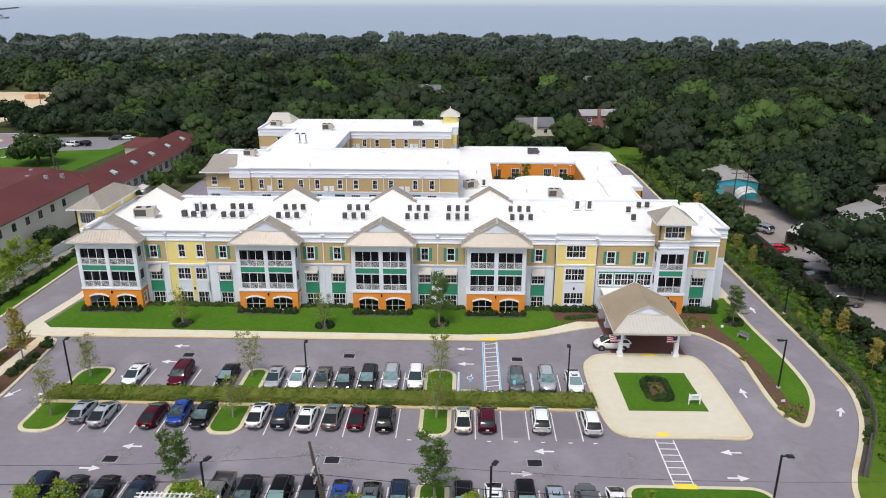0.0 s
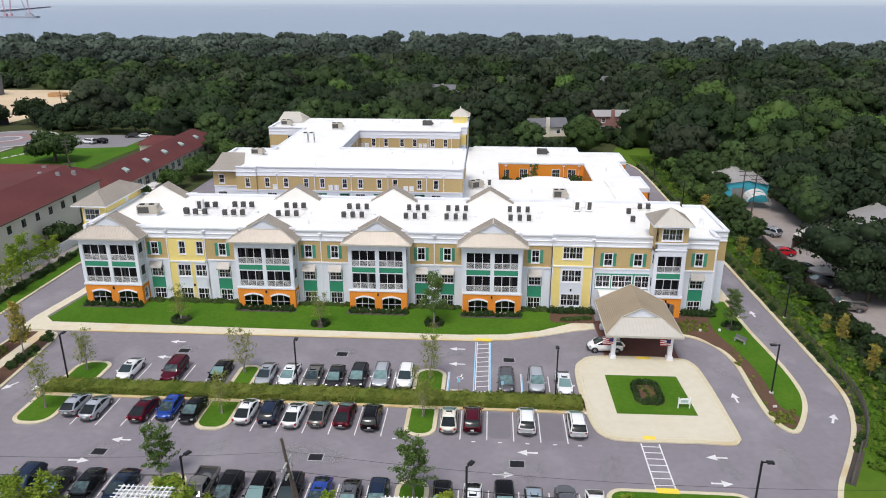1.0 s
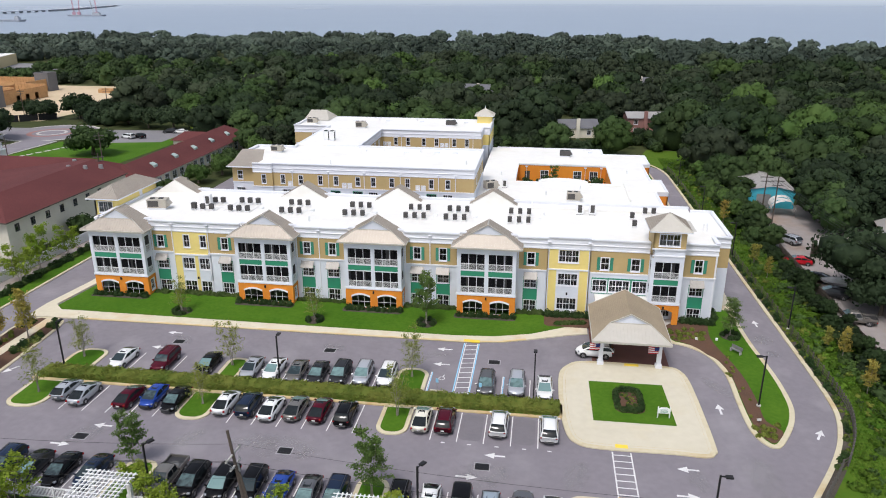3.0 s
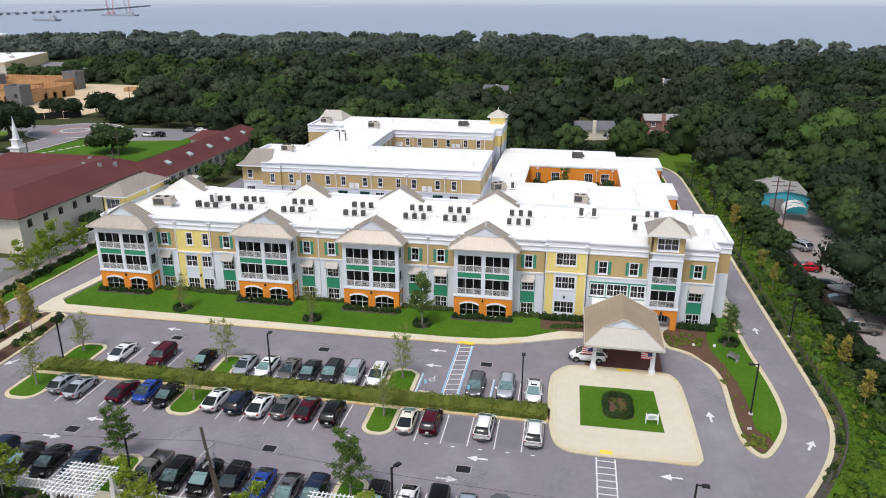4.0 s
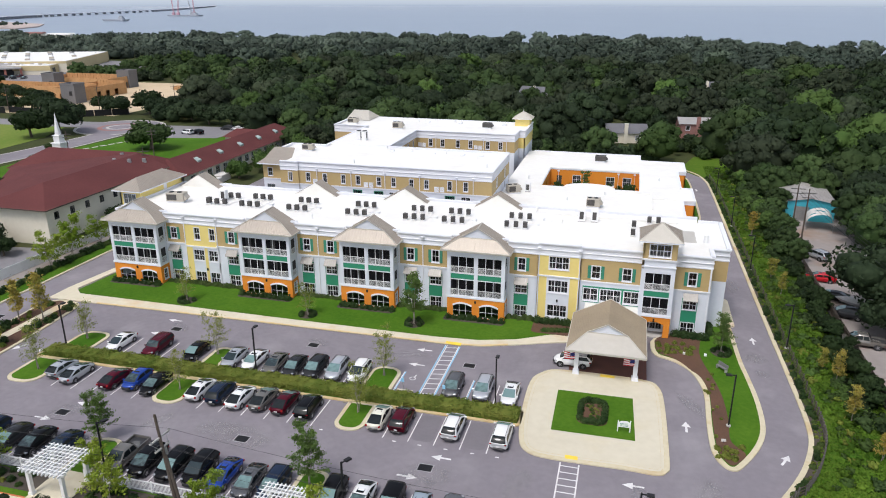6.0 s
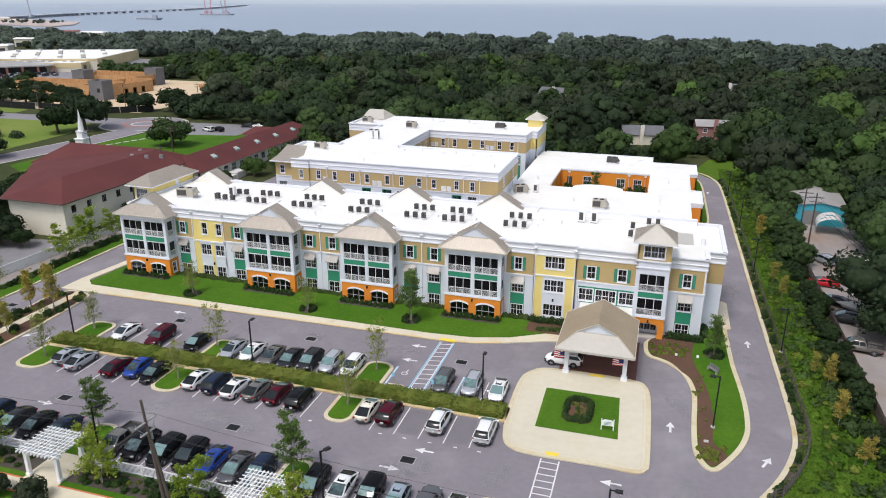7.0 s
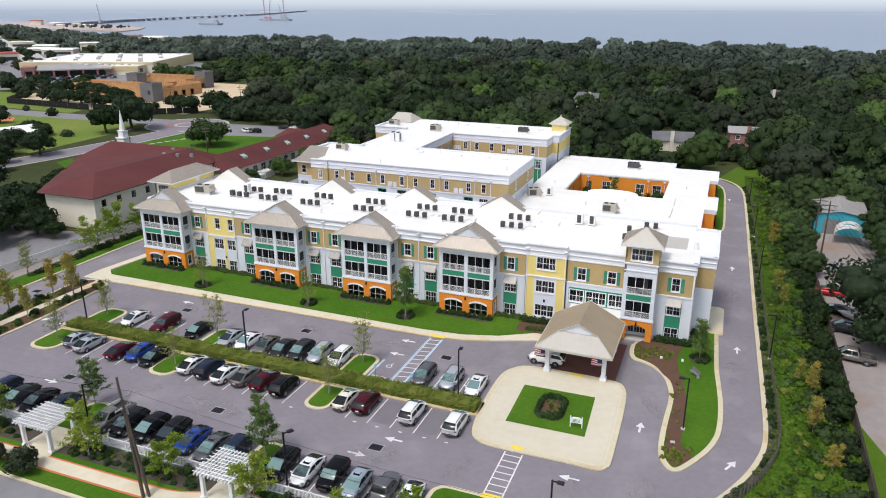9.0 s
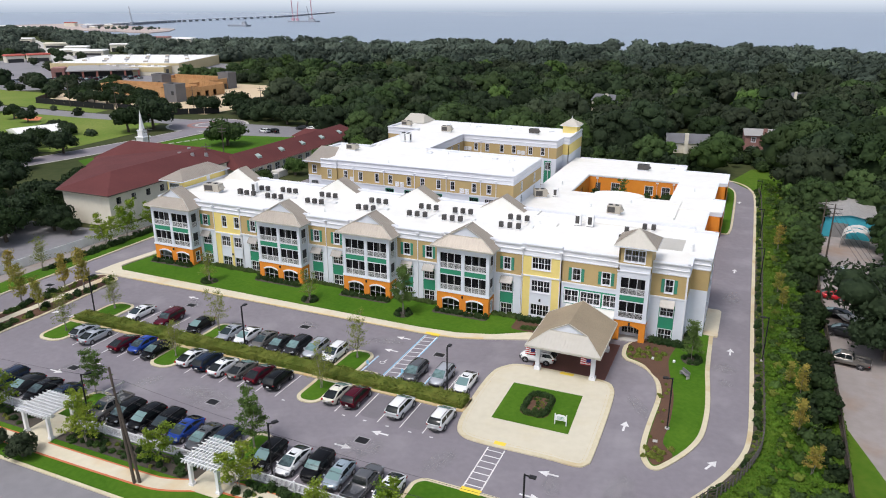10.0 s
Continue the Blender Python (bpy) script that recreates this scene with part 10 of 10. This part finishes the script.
for q in (((-93.2, 100.3, 3.2), (-84, 100.3, 3.2), (-84, 104.7, 5.2), (-90.5, 104.7, 5.2)), ((-84, 109.2, 3.2), (-93.2, 109.2, 3.2), (-90.5, 104.7, 5.2), (-84, 104.7, 5.2)), ((-93.2, 109.2, 3.2), (-93.2, 100.3, 3.2), (-90.5, 104.7, 5.2))):
    part("wing_roof", MB().quad(*q), SHINGLE_RED, AN, "maroon shingled slope")
for x, y, w in ((-70.6, 58, 3.0), (-71.2, 63.5, 2.4)):
    solid("storage_shed", MB().bbox(x - w / 2, y - 2, 0, x + w / 2, y + 2, 1.7, 0.12), TARP, "low white covered shed beside the annex", "shed", "annex sheds")
# grounds
solid("lawn", MB().prism([(-137, 56), (-126, 50), (-100, 66), (-98, 118), (-126, 130), (-134, 110), (-136, 90)], -0.1, 0.03), LAWN, "green church lawn", "lawn", kind="structure")
mb = MB()
strip(mb, smooth_loop([(-168, 8), (-153, 34), (-147, 56), (-144.5, 72), (-142.5, 88), (-141.5, 110)], 6, False), 11.2, -0.1, 0.035)
strip(mb, [(-147 + 14.6 * math.cos(math.tau * i / 28), 123 + 14.6 * math.sin(math.tau * i / 28)) for i in range(29)], 1.0, -0.1, 0.04)
solid("kerb", mb, CONC_GREY, "pale kerb along the church street", "kerb", kind="structure")
mb = MB()
strip(mb, smooth_loop([(-168, 8), (-153, 34), (-147, 56), (-144.5, 72), (-142.5, 88), (-141.5, 110)], 6, False), 10, -0.1, 0.05)
solid("street", mb, ASPHALT, "grey asphalt church street", "street", kind="structure")
mb = MB()
for i in range(8):
    strip(mb, [(-134 + 0.9 * i, 82 + 2.6 * i), (-133.4 + 0.9 * i, 83.8 + 2.6 * i)], 1.0, 0.0, 0.06)
solid("pavement", mb, CONC_GREY, "pale stepping path across the lawn", "path", kind="structure")
solid("roundabout", MB().prism([(-147 + 14 * math.cos(math.tau * i / 28), 123 + 14 * math.sin(math.tau * i / 28)) for i in range(28)], -0.1, 0.075), ASPHALT, "round grey turning circle", "road", kind="structure")
mb = MB()
strip(mb, [(-147 + 6.8 * math.cos(math.tau * i / 28), 123 + 6.8 * math.sin(math.tau * i / 28)) for i in range(29)], 1.6, 0.0, 0.09)
solid("road_markings", mb, PALEBRICK, "faded pink paved ring", "road marking", kind="structure")
mb = MB()
strip(mb, [(-147 + 4.3 * math.cos(math.tau * i / 28), 123 + 4.3 * math.sin(math.tau * i / 28)) for i in range(29)], 0.9, 0.0, 0.09)
solid("road_markings", mb, CONC_GREY, "pale concrete ring in the turning circle", "road marking", kind="structure")
solid("parking_lot", MB().prism([(-126, 108), (-103, 113), (-103, 133), (-136, 130)], -0.1, 0.07), ASPHALT_OLD, "small grey car park beside the lawn", "parking lot", kind="structure")
solid("dirt_lot", MB().prism([(-120, -40), (-72, -40), (-72, 10), (-86, 8), (-100, 8), (-120, 2)], -0.1, 0.015), ASPHALT_OLD, "shaded drive below the church", "yard", kind="structure")
solid("lawn", MB().prism([(-420, 60), (-260, 48), (-190, 51), (-155, 62), (-158, 100), (-166, 118), (-200, 119), (-256, 124), (-420, 148)], -0.1, 0.03), FIELD, "wide green field", "field", kind="structure")
mb = MB()
strip(mb, [(-420, 140), (-262, 122.5), (-205, 122), (-155, 125)], 11, -0.1, 0.06)
solid("street", mb, ASPHALT_OLD, "grey road past the fields", "street", kind="structure")
solid("lawn", MB().prism([(-420, 152), (-300, 134), (-258, 130.5), (-212, 129), (-214, 137), (-264, 141), (-284, 170), (-330, 172), (-420, 200)], -0.1, 0.035), FIELD, "green roadside field", "field", kind="structure")
solid("dirt_lot", MB().prism([(-264, 145), (-212, 140), (-166, 144), (-164, 205), (-186, 246), (-285, 246), (-285, 174)], -0.1, 0.04), SAND, "pale sandy construction site", "yard", kind="structure")
solid("parking_lot", MB().prism([(-520, 215), (-320, 170), (-268, 205), (-290, 350), (-520, 400)], -0.1, 0.05), ASPHALT_OLD, "shopping centre car park", "parking lot", kind="structure")
solid("clay_infield", MB().prism([(-232, 107), (-219, 103), (-215, 105), (-221, 111), (-229, 113)], 0.0, 0.06), REDCLAY, "red clay ball field", "field", kind="structure")

fs = thing("field_shed", "low white gabled shed in the field", "shed", m=frame3(-184, 79.5, 0, -20))
part("wall", MB().box(-6.6, -7, 0, 6.6, 7, 2.4), VINYL, fs)
part("roof", MB().add([(-7.2, -7.5, 2.3), (0, -7.5, 3.7), (7.2, -7.5, 2.3), (-7.2, 7.5, 2.3), (0, 7.5, 3.7), (7.2, 7.5, 2.3)], [(0, 1, 4, 3), (1, 2, 5, 4), (0, 2, 1), (3, 4, 5), (0, 3, 5, 2)]), ROOFWHITE, fs)
part("door", MB().box(-1.6, -7.06, 0, 1.6, -7.0, 2.1), GREYMETAL, fs)

# building under construction
TB = thing("timber_building", "unfinished building with raw timber sheathing and grey block towers", "building")
RANGES = (("south_range", -267, 182, -213, 193, 5.0, [(8, 9.6, 1.6, 3.4), (42, 44, 0, 2.6)]), ("east_range", -223, 176, -207, 205, 5.2, [(4, 5.6, 0, 2.8), (9, 10.6, 0, 2.8)]), ("north_range", -258, 209, -220, 225, 5.8, [(6, 8, 0, 3), (14, 16, 0, 3)]))
for nm, x0, y0, x1, y1, h, hs in RANGES:
    w, d = x1 - x0, y1 - y0
    rg = wall(nm, TB, TIMBER, Matrix.Translation((x0, y0, 0)), 0, w, 0, h, 0.3, hs, "raw orange timber sheathing")
    es = [(d * f, d * f + 2.4, 0, 3.0) for f in (0.3, 0.5, 0.7)]
    wall("side_wall", TB, TIMBER, pose(x1, y0 + 0.3, 0, 0, 0, 90), 0, d - 0.3, 0, h, 0.3, es, "timber sheathing with framed openings")
    wall("side_wall", TB, TIMBER, pose(x0, y1, 0, 0, 0, -90), 0, d - 0.3, 0, h, 0.3)
    wall("back_wall", TB, TIMBER, pose(x1, y1, 0, 0, 0, 180), 0.3, w - 0.3, 0, h + 0.6, 0.3)
    part("deck", MB().box(x0 + 0.3, y0 + 0.3, h - 2.2, x1 - 0.3, y1 - 0.3, h - 1.9), TIMBER, TB, "pale plywood roof deck")
    mb = MB()
    for u in np.arange(x0 + 0.6, x1 - 0.4, 1.6):
        mb.box(u, y0 + 0.3, h - 1.9, u + 0.14, y0 + 0.5, h + 0.3).box(u, y1 - 0.5, h - 1.9, u + 0.14, y1 - 0.3, h + 0.5)
    tagged(part("studs", mb, TIMBER, TB), "bare timber studs along the parapets", kind="stuff")
    mb = MB()
    for v in np.arange(y0 + 2.5, y1 - 1, 3.0):
        mb.box(x0 + 0.4, v, h - 1.9, x1 - 0.4, v + 0.12, h - 1.5)
    tagged(part("joists", mb, TIMBER, TB), "rows of bare timber joists", kind="stuff")
for x, y, h in ((-211, 168, 8.4), (-250, 200, 8.8), (-226, 223, 8.6)):
    part("block_tower", MB().box(x, y, 0, x + 7, y + 6.5, h - 0.7).box(x - 0.1, y - 0.1, h - 0.7, x + 7.1, y + 0.3, h).box(x - 0.1, y + 6.2, h - 0.7, x + 7.1, y + 6.6, h).box(x - 0.1, y + 0.3, h - 0.7, x + 0.3, y + 6.2, h).box(x + 6.7, y + 0.3, h - 0.7, x + 7.1, y + 6.2, h), BLOCKWORK, TB, "grey blockwork stair tower")
    # Black panel on the solid wall paints the darkness of an opening.
    part("tower_opening", MB().box(x + 4.2, y - 0.12, 3.4, x + 5.6, y + 0.05, 5.2), BLACKTRIM, TB, "black panel standing for an unglazed opening")

sf = thing("site_fence", "black screened construction fence", "fence")
for a, b in (((-264, 142), (-212, 139)), ((-212, 141), (-178, 138)), ((-178, 138), (-163, 149)), ((-264, 142), (-284, 171))):
    d = Vector(b) - Vector(a)
    k = int(d.length / 6)
    for i in range(k):
        p, q = Vector(a) + d * i / k, Vector(a) + d * (i + 0.97) / k
        part("panel", MB().bar((p.x, p.y, 1.2), (q.x, q.y, 1.2), 0.12, 2.4), BLACKMETAL, sf)

ts = thing("timber_stack", "stack of raw timber on the sandy site", "timber")
for i in range(5):
    part("plank", MB().box(-193, 221 + 0.9 * i, 0.05, -186, 221.8 + 0.9 * i, 1.6 + 0.3 * (i % 2)), TIMBER, ts)

# shopping centre
SM = thing("shopping_centre", "large cream shopping building with a white flat roof", "building")
smm = pose(-386, 249, 0, 0, 0, 22.4)
part("hall", MB().box(0, 0, 0, 85, 82, 6.4), CREAM, SM, m=smm)
part("roof", MB().box(0.5, 0.5, 6.2, 84.5, 81.5, 6.8), ROOFWHITE, SM, "white membrane roof", m=smm)
part("front_block", MB().box(34, -13, 0, 80, -0.2, 5), CREAM, SM, m=smm)
part("front_roof", MB().box(34.5, -12.5, 4.9, 79.5, -0.4, 5.3), ROOFWHITE, SM, "white membrane roof", m=smm)
part("wall_band", MB().box(-0.2, -0.2, 3, 34, 0, 6.6).box(85, 0, 0, 85.2, 82, 6.6).box(33.8, -13.2, 2.4, 80.2, -13, 5.2).box(80, -13, 0, 80.2, -0.2, 5.2).box(34, -0.2, 5.3, 85, 0, 6.6), MALLWALL, SM, "sandy yellow wall band", m=smm)
part("loading_door", MB().box(80.2, -10, 0, 80.4, -6, 3.6).box(85.2, 8, 0, 85.4, 14, 4), BLACKTRIM, SM, "dark loading door", m=smm)
arm = pose(-340, 246, 0, 0, 0, 44)
part("arcade_roof", MB().add([(-18, -7, 4.6), (24, -7, 4.6), (24, 16, 6.0), (-18, 16, 6.0), (-18, -7, 3.9), (24, -7, 3.9)], [(0, 1, 2, 3), (4, 5, 1, 0)]), TINROOF, SM, "grey arcade roof", m=arm)
for i in range(6):
    part("pillar", MB().box(-17 + 8 * i, -6.8, 0, -15.8 + 8 * i, -5.8, 4.2), BRICKRED, SM, m=arm)
part("shopfront", MB().box(-18, 0, 0, 24, 0.3, 4.5), BLACKTRIM, SM, "dark shopfront glazing", m=arm)
part("entrance_block", MB().box(-25.5, -8, 4.0, -18.3, 6, 6.4).box(-25.5, -8, 0, -24.2, -6.6, 4).box(-19.6, -8, 0, -18.3, -6.6, 4).box(-25.5, 0.4, 0, -18.3, 6, 4), PALEBRICK, SM, "pinkish brick entrance porch", m=arm)
# Black slab closes the porch, painting the shade inside its opening.
part("entrance_glazing", MB().box(-24.2, 0.1, 0, -19.6, 0.4, 4), BLACKTRIM, SM, "black panel standing for the dark porch opening", m=arm)
for i in range(26):
    x, y = 4 + 3.05 * i, 3 + (i * 29 % 74)
    part("roof_unit", MB().bbox(x, y, 6.8, x + 2.4, y + 1.8, 7.8), (UNITBEIGE, VINYL, GREYMETAL)[i % 3], SM, m=smm)
for i in range(14):
    x, y = 36 + 3.0 * i, -11 + (i * 7 % 9)
    part("roof_unit", MB().bbox(x, y, 5.3, x + 1.8, y + 1.4, 6.1), (UNITBEIGE, VINYL)[i % 2], SM, m=smm)
for x, y, w, d, h, a, rm in ((-496, 305, 13, 10, 5, 66, REDTILE), (-489, 321, 15, 10, 5, 66, REDTILE), (-512, 392, 26, 16, 3.6, 30, ROOFWHITE), (-540, 398, 22, 14, 3.4, 30, ROOFWHITE), (-566, 424, 20, 12, 4, 34, ROOFWHITE), (-526, 439, 17, 8, 6.5, 30, ROOFWHITE), (-640, 462, 24, 10, 4, 34, CREAM), (-752, 506, 26, 12, 5, 34, ROOFWHITE)):
    s = thing("shop_building", "low cream roadside shop with a flat roof", "building", "roadside shops", m=frame3(x, y, 0, a))
    part("wall", MB().box(-w / 2, -d / 2, 0, w / 2, d / 2, h), CREAM, s)
    part("roof", MB().bbox(-w / 2 - 0.5, -d / 2 - 0.5, h, w / 2 + 0.5, d / 2 + 0.5, h + 1.2, 0.8), rm, s)
    part("shopfront", MB().box(-w * 0.42, -d / 2 - 0.1, 0, w * 0.42, -d / 2, h * 0.55), BLACKTRIM, s)
for i in range(34):
    col = ("white", "silver", "dark grey", "grey", "burgundy", "black")[i % 6]
    u, v = -50 + (i % 17) * 4.6 + rng.uniform(-1, 1), -16 - 9 * (i // 17)
    q = arm @ Vector((u, v, 0))
    car("sedan" if i % 2 else "suv", col, q.x, q.y, 12 + 180 * (i % 2), f"{col} car in the far shopping car park", "far parked cars")

mb = MB()
strip(mb, [(-470, 330), (-560, 395), (-700, 487), (-880, 606)], 18, -0.1, 0.055)
solid("street", mb, CONC_GREY, "pale road through the far shops", "street", kind="structure")

# ---- east side: workshop, yard, houses ----
TW = thing("workshop", "teal metal workshop with a grey tin gable roof", "building")
tm = pose(57.9, 63.2, 0, 0, 0, -3)
TWW, TWD, TWH, TWA = 9.2, 14.2, 3.9, 4.7
wall("front_wall", TW, TEAL, tm, 0, TWW, 0, TWH, 0.2, [(1.6, 4.4, 0, 3.0)])
part("gable", MB().add([(0, 0, TWH), (TWW, 0, TWH), (TWW / 2, 0, TWA), (0, 0.2, TWH), (TWW, 0.2, TWH), (TWW / 2, 0.2, TWA)], [(0, 1, 2), (5, 4, 3), (0, 2, 5, 3), (1, 4, 5, 2)]), TEAL, TW, m=tm)
wall("side_wall", TW, TEAL, tm @ pose(0, TWD, 0, 0, 0, -90), 0, TWD - 0.2, 0, TWH, 0.2)
wall("side_wall", TW, TEAL, tm @ pose(TWW, 0.2, 0, 0, 0, 90), 0, TWD - 0.2, 0, TWH, 0.2)
wall("back_wall", TW, TEAL, tm @ pose(TWW, TWD, 0, 0, 0, 180), 0, TWW, 0, TWH, 0.2)
for s in (0, 1):
    q = [(-0.3, -0.3, TWH), (TWW / 2, -0.3, TWA + 0.12), (TWW / 2, TWD + 0.3, TWA + 0.12), (-0.3, TWD + 0.3, TWH)]
    q = q if s == 0 else [(TWW - x, y, z) for x, y, z in q][::-1]
    part("roof_slope", MB().quad(*q), TINROOF, TW, "grey tin roof slope", m=tm)
    rs = MB()
    for i in range(24):
        y = -0.3 + (TWD + 0.6) * i / 23
        rs.bar((-0.3 if s == 0 else TWW + 0.3, y, TWH + 0.02), (TWW / 2, y, TWA + 0.14), 0.05, 0.04)
    tagged(part("roof_ribs", rs, TINROOF, TW, m=tm), "raised ribs of the tin roof", kind="stuff")
part("roller_door", MB().box(1.6, 0.08, 0, 4.4, 0.12, 3.0), GREYMETAL, TW, m=tm)
tt = thing("tarpaulin_shelter", "pale tarpaulin shelter on a metal frame", "shelter", m=pose(63.4, 58.6, 0, 0, 0, -8) @ Matrix.Diagonal((0.74, 0.9, 1, 1)))
mb = MB()
for i in range(8):
    a, b = math.pi * i / 8, math.pi * (i + 1) / 8
    for j in range(4):
        y0, y1 = -3 + 1.5 * j, -1.5 + 1.5 * j
        sg = 0.15 * math.sin(j * 2.1 + i)
        mb.quad((3.2 * math.cos(a), y0, 1.6 + (1.9 + sg) * math.sin(a)), (3.2 * math.cos(a), y1, 1.6 + (1.9 + sg * .5) * math.sin(a)), (3.2 * math.cos(b), y1, 1.6 + (1.9 + sg * .5) * math.sin(b)), (3.2 * math.cos(b), y0, 1.6 + (1.9 + sg) * math.sin(b)))
part("cover", mb, TARP, tt)
for x in (-3.15, 3.15):
    for y in (-3, 0, 3):
        part("pole", MB().tube((x, y, 0), (x, y, 1.7), 0.05, None, 6), GREYMETAL, tt)


def house(x, y, turn, w, d, h, wallm, roofm, label, rise=2.2):
    t = thing("house", label, "house", "houses", m=frame3(x, y, 0, turn))
    hl = [(-w * 0.35, -w * 0.35 + 1.2, 1.0, 2.3), (w * 0.2, w * 0.2 + 1.2, 1.0, 2.3)] + ([(-w * 0.35, -w * 0.35 + 1.2, 3.6, 4.9), (w * 0.2, w * 0.2 + 1.2, 3.6, 4.9)] if h > 4.5 else [])
    fm = Matrix.Translation((0, -d / 2, 0))
    wall("front_wall", t, wallm, fm, -w / 2, w / 2, 0, h, 0.25, hl)
    for a, b, c, e in hl:
        window(t, fm, (a + b) / 2, c, 1.2, 1.3, 1)
    part("side_wall", MB().box(-w / 2, -d / 2 + 0.25, 0, -w / 2 + 0.25, d / 2, h), wallm, t)
    part("side_wall", MB().box(w / 2 - 0.25, -d / 2 + 0.25, 0, w / 2, d / 2, h), wallm, t)
    part("back_wall", MB().box(-w / 2 + 0.25, d / 2 - 0.25, 0, w / 2 - 0.25, d / 2, h), wallm, t)
    for s in (1, -1):
        q = [(-w / 2 - 0.5, -s * (d / 2 + 0.5), h - 0.1), (w / 2 + 0.5, -s * (d / 2 + 0.5), h - 0.1), (w / 2 + 0.5, 0, h + rise), (-w / 2 - 0.5, 0, h + rise)]
        part("roof_slope", MB().quad(*(q if s > 0 else q[::-1])), roofm, t)
    for u in (-w / 2 + 0.1, w / 2 - 0.1):
        part("gable", MB().add([(u, -d / 2, h), (u, d / 2, h), (u, 0, h + rise - 0.1)], [(0, 1, 2)]), wallm, t)
    part("chimney", MB().box(-w * 0.1, -d / 2 - 0.7, 0, -w * 0.1 + 1.1, -d / 2, h + rise + 0.8), BRICKRED if wallm is BRICKRED else wallm, t)


house(46.5, 151, 6, 12, 9, 5.6, PALEBRICK, TINROOF, "two-storey faded pink brick house with a pale metal roof", 1.4)
house(24.5, 143, 10, 12, 9, 3.2, CREAM, SHINGLE_GREY, "low house with a dark grey roof among trees")
house(-12, 214, -10, 15, 10, 5.6, CREAM, SHINGLE_GREY, "pale house with a dark grey roof among trees")
house(58, 262, 5, 13, 9, 4.6, CREAM, SHINGLE_GREY, "house with a dark roof deep in the woods")
house(79, 37, 78, 14, 9, 3.2, CREAM, TINROOF, "low building with a pale tin roof")
sh = thing("open_shed", "low open shed with a white metal roof in the yard", "shed", m=pose(64.0, 32.8, 0, 0, 0, 46) @ Matrix.Diagonal((0.68, 0.8, 0.9, 1)))
part("roof", MB().add([(-5, -2.2, 2.7), (5, -2.2, 2.7), (5, 2.2, 3.1), (-5, 2.2, 3.1), (-5, -2.2, 2.6), (5, -2.2, 2.6), (5, 2.2, 3.0), (-5, 2.2, 3.0)], [(0, 1, 2, 3), (7, 6, 5, 4), (0, 4, 5, 1), (1, 5, 6, 2), (2, 6, 7, 3), (3, 7, 4, 0)]), METALROOF_PALE, sh)
for x in (-4.8, 0, 4.8):
    for y in (-2, 2):
        part("post", MB().box(x - 0.08, y - 0.08, 0, x + 0.08, y + 0.08, 2.6), OLDWOOD, sh)
part("back_wall", MB().box(-4.9, 2.1, 0, 4.9, 2.2, 2.9), OLDWOOD, sh)
bf = thing("board_fence", "tall dark weathered board fence round the dirt yard", "fence")
bp = MB()
for i in range(16):
    h = 1.85 + 0.05 * math.sin(i * 2.3)
    bp.box(0.15 * i, -0.012, 0.04, 0.15 * i + 0.14, 0.012, h)
bp.box(0, 0.012, 0.4, 2.4, 0.06, 0.5).box(0, 0.012, 1.5, 2.4, 0.06, 1.6)
bpm = bp.data("panel", OLDWOOD)
for i in range(34):
    tagged(put("panel", bpm, bf, frame3(55.4 + (0.35 if i > 14 else 0.35 * i / 14), -48 + 2.4 * i, 0, 90 - 1.0)), "row of dark weathered fence boards", kind="stuff")
    put("post", rp, bf, frame3(55.5 + (0.35 if i > 14 else 0.35 * i / 14), -48 + 2.4 * i, 0.2))
bt = thing("covered_boat", "pale covered boat on a trailer under the oak", "boat", m=pose(60.6, 18.0, 0, 0, 0, 70))
part("hull", MB().add([(-1.1, -3, 1.0), (1.1, -3, 1.0), (1.1, 1.2, 1.0), (0, 3.4, 1.1), (-1.1, 1.2, 1.0), (-0.7, -2.9, 0.45), (0.7, -2.9, 0.45), (0.6, 1.0, 0.45), (0, 2.4, 0.5), (-0.6, 1.0, 0.45)], [(0, 1, 2, 3, 4), (9, 8, 7, 6, 5), (0, 5, 6, 1), (1, 6, 7, 2), (2, 7, 8, 3), (3, 8, 9, 4), (4, 9, 5, 0)]), VINYL, bt)
part("cover", MB().add([(-1.1, -3, 1.02), (1.1, -3, 1.02), (1.1, 1.2, 1.02), (0, 3.4, 1.12), (-1.1, 1.2, 1.02), (0, -2.6, 1.6), (0, 0.8, 1.75)], [(0, 1, 5), (1, 2, 6, 5), (2, 3, 6), (3, 4, 6), (4, 0, 5, 6)]), TARP, bt, "pale canvas boat cover")
part("trailer", MB().box(-0.9, -2.6, 0.3, -0.8, 1.5, 0.45).box(0.8, -2.6, 0.3, 0.9, 1.5, 0.45).tube((-1.1, -0.8, 0.3), (-0.9, -0.8, 0.3), 0.3, None, 12).tube((0.9, -0.8, 0.3), (1.1, -0.8, 0.3), 0.3, None, 12), BLACKMETAL, bt)
for x, y, k, c in ((92, 62, "sedan", "white"), (97, 58, "suv", "silver")):
    car(k, c, x, y, 60, f"{c} car parked on the far dirt lot", "")
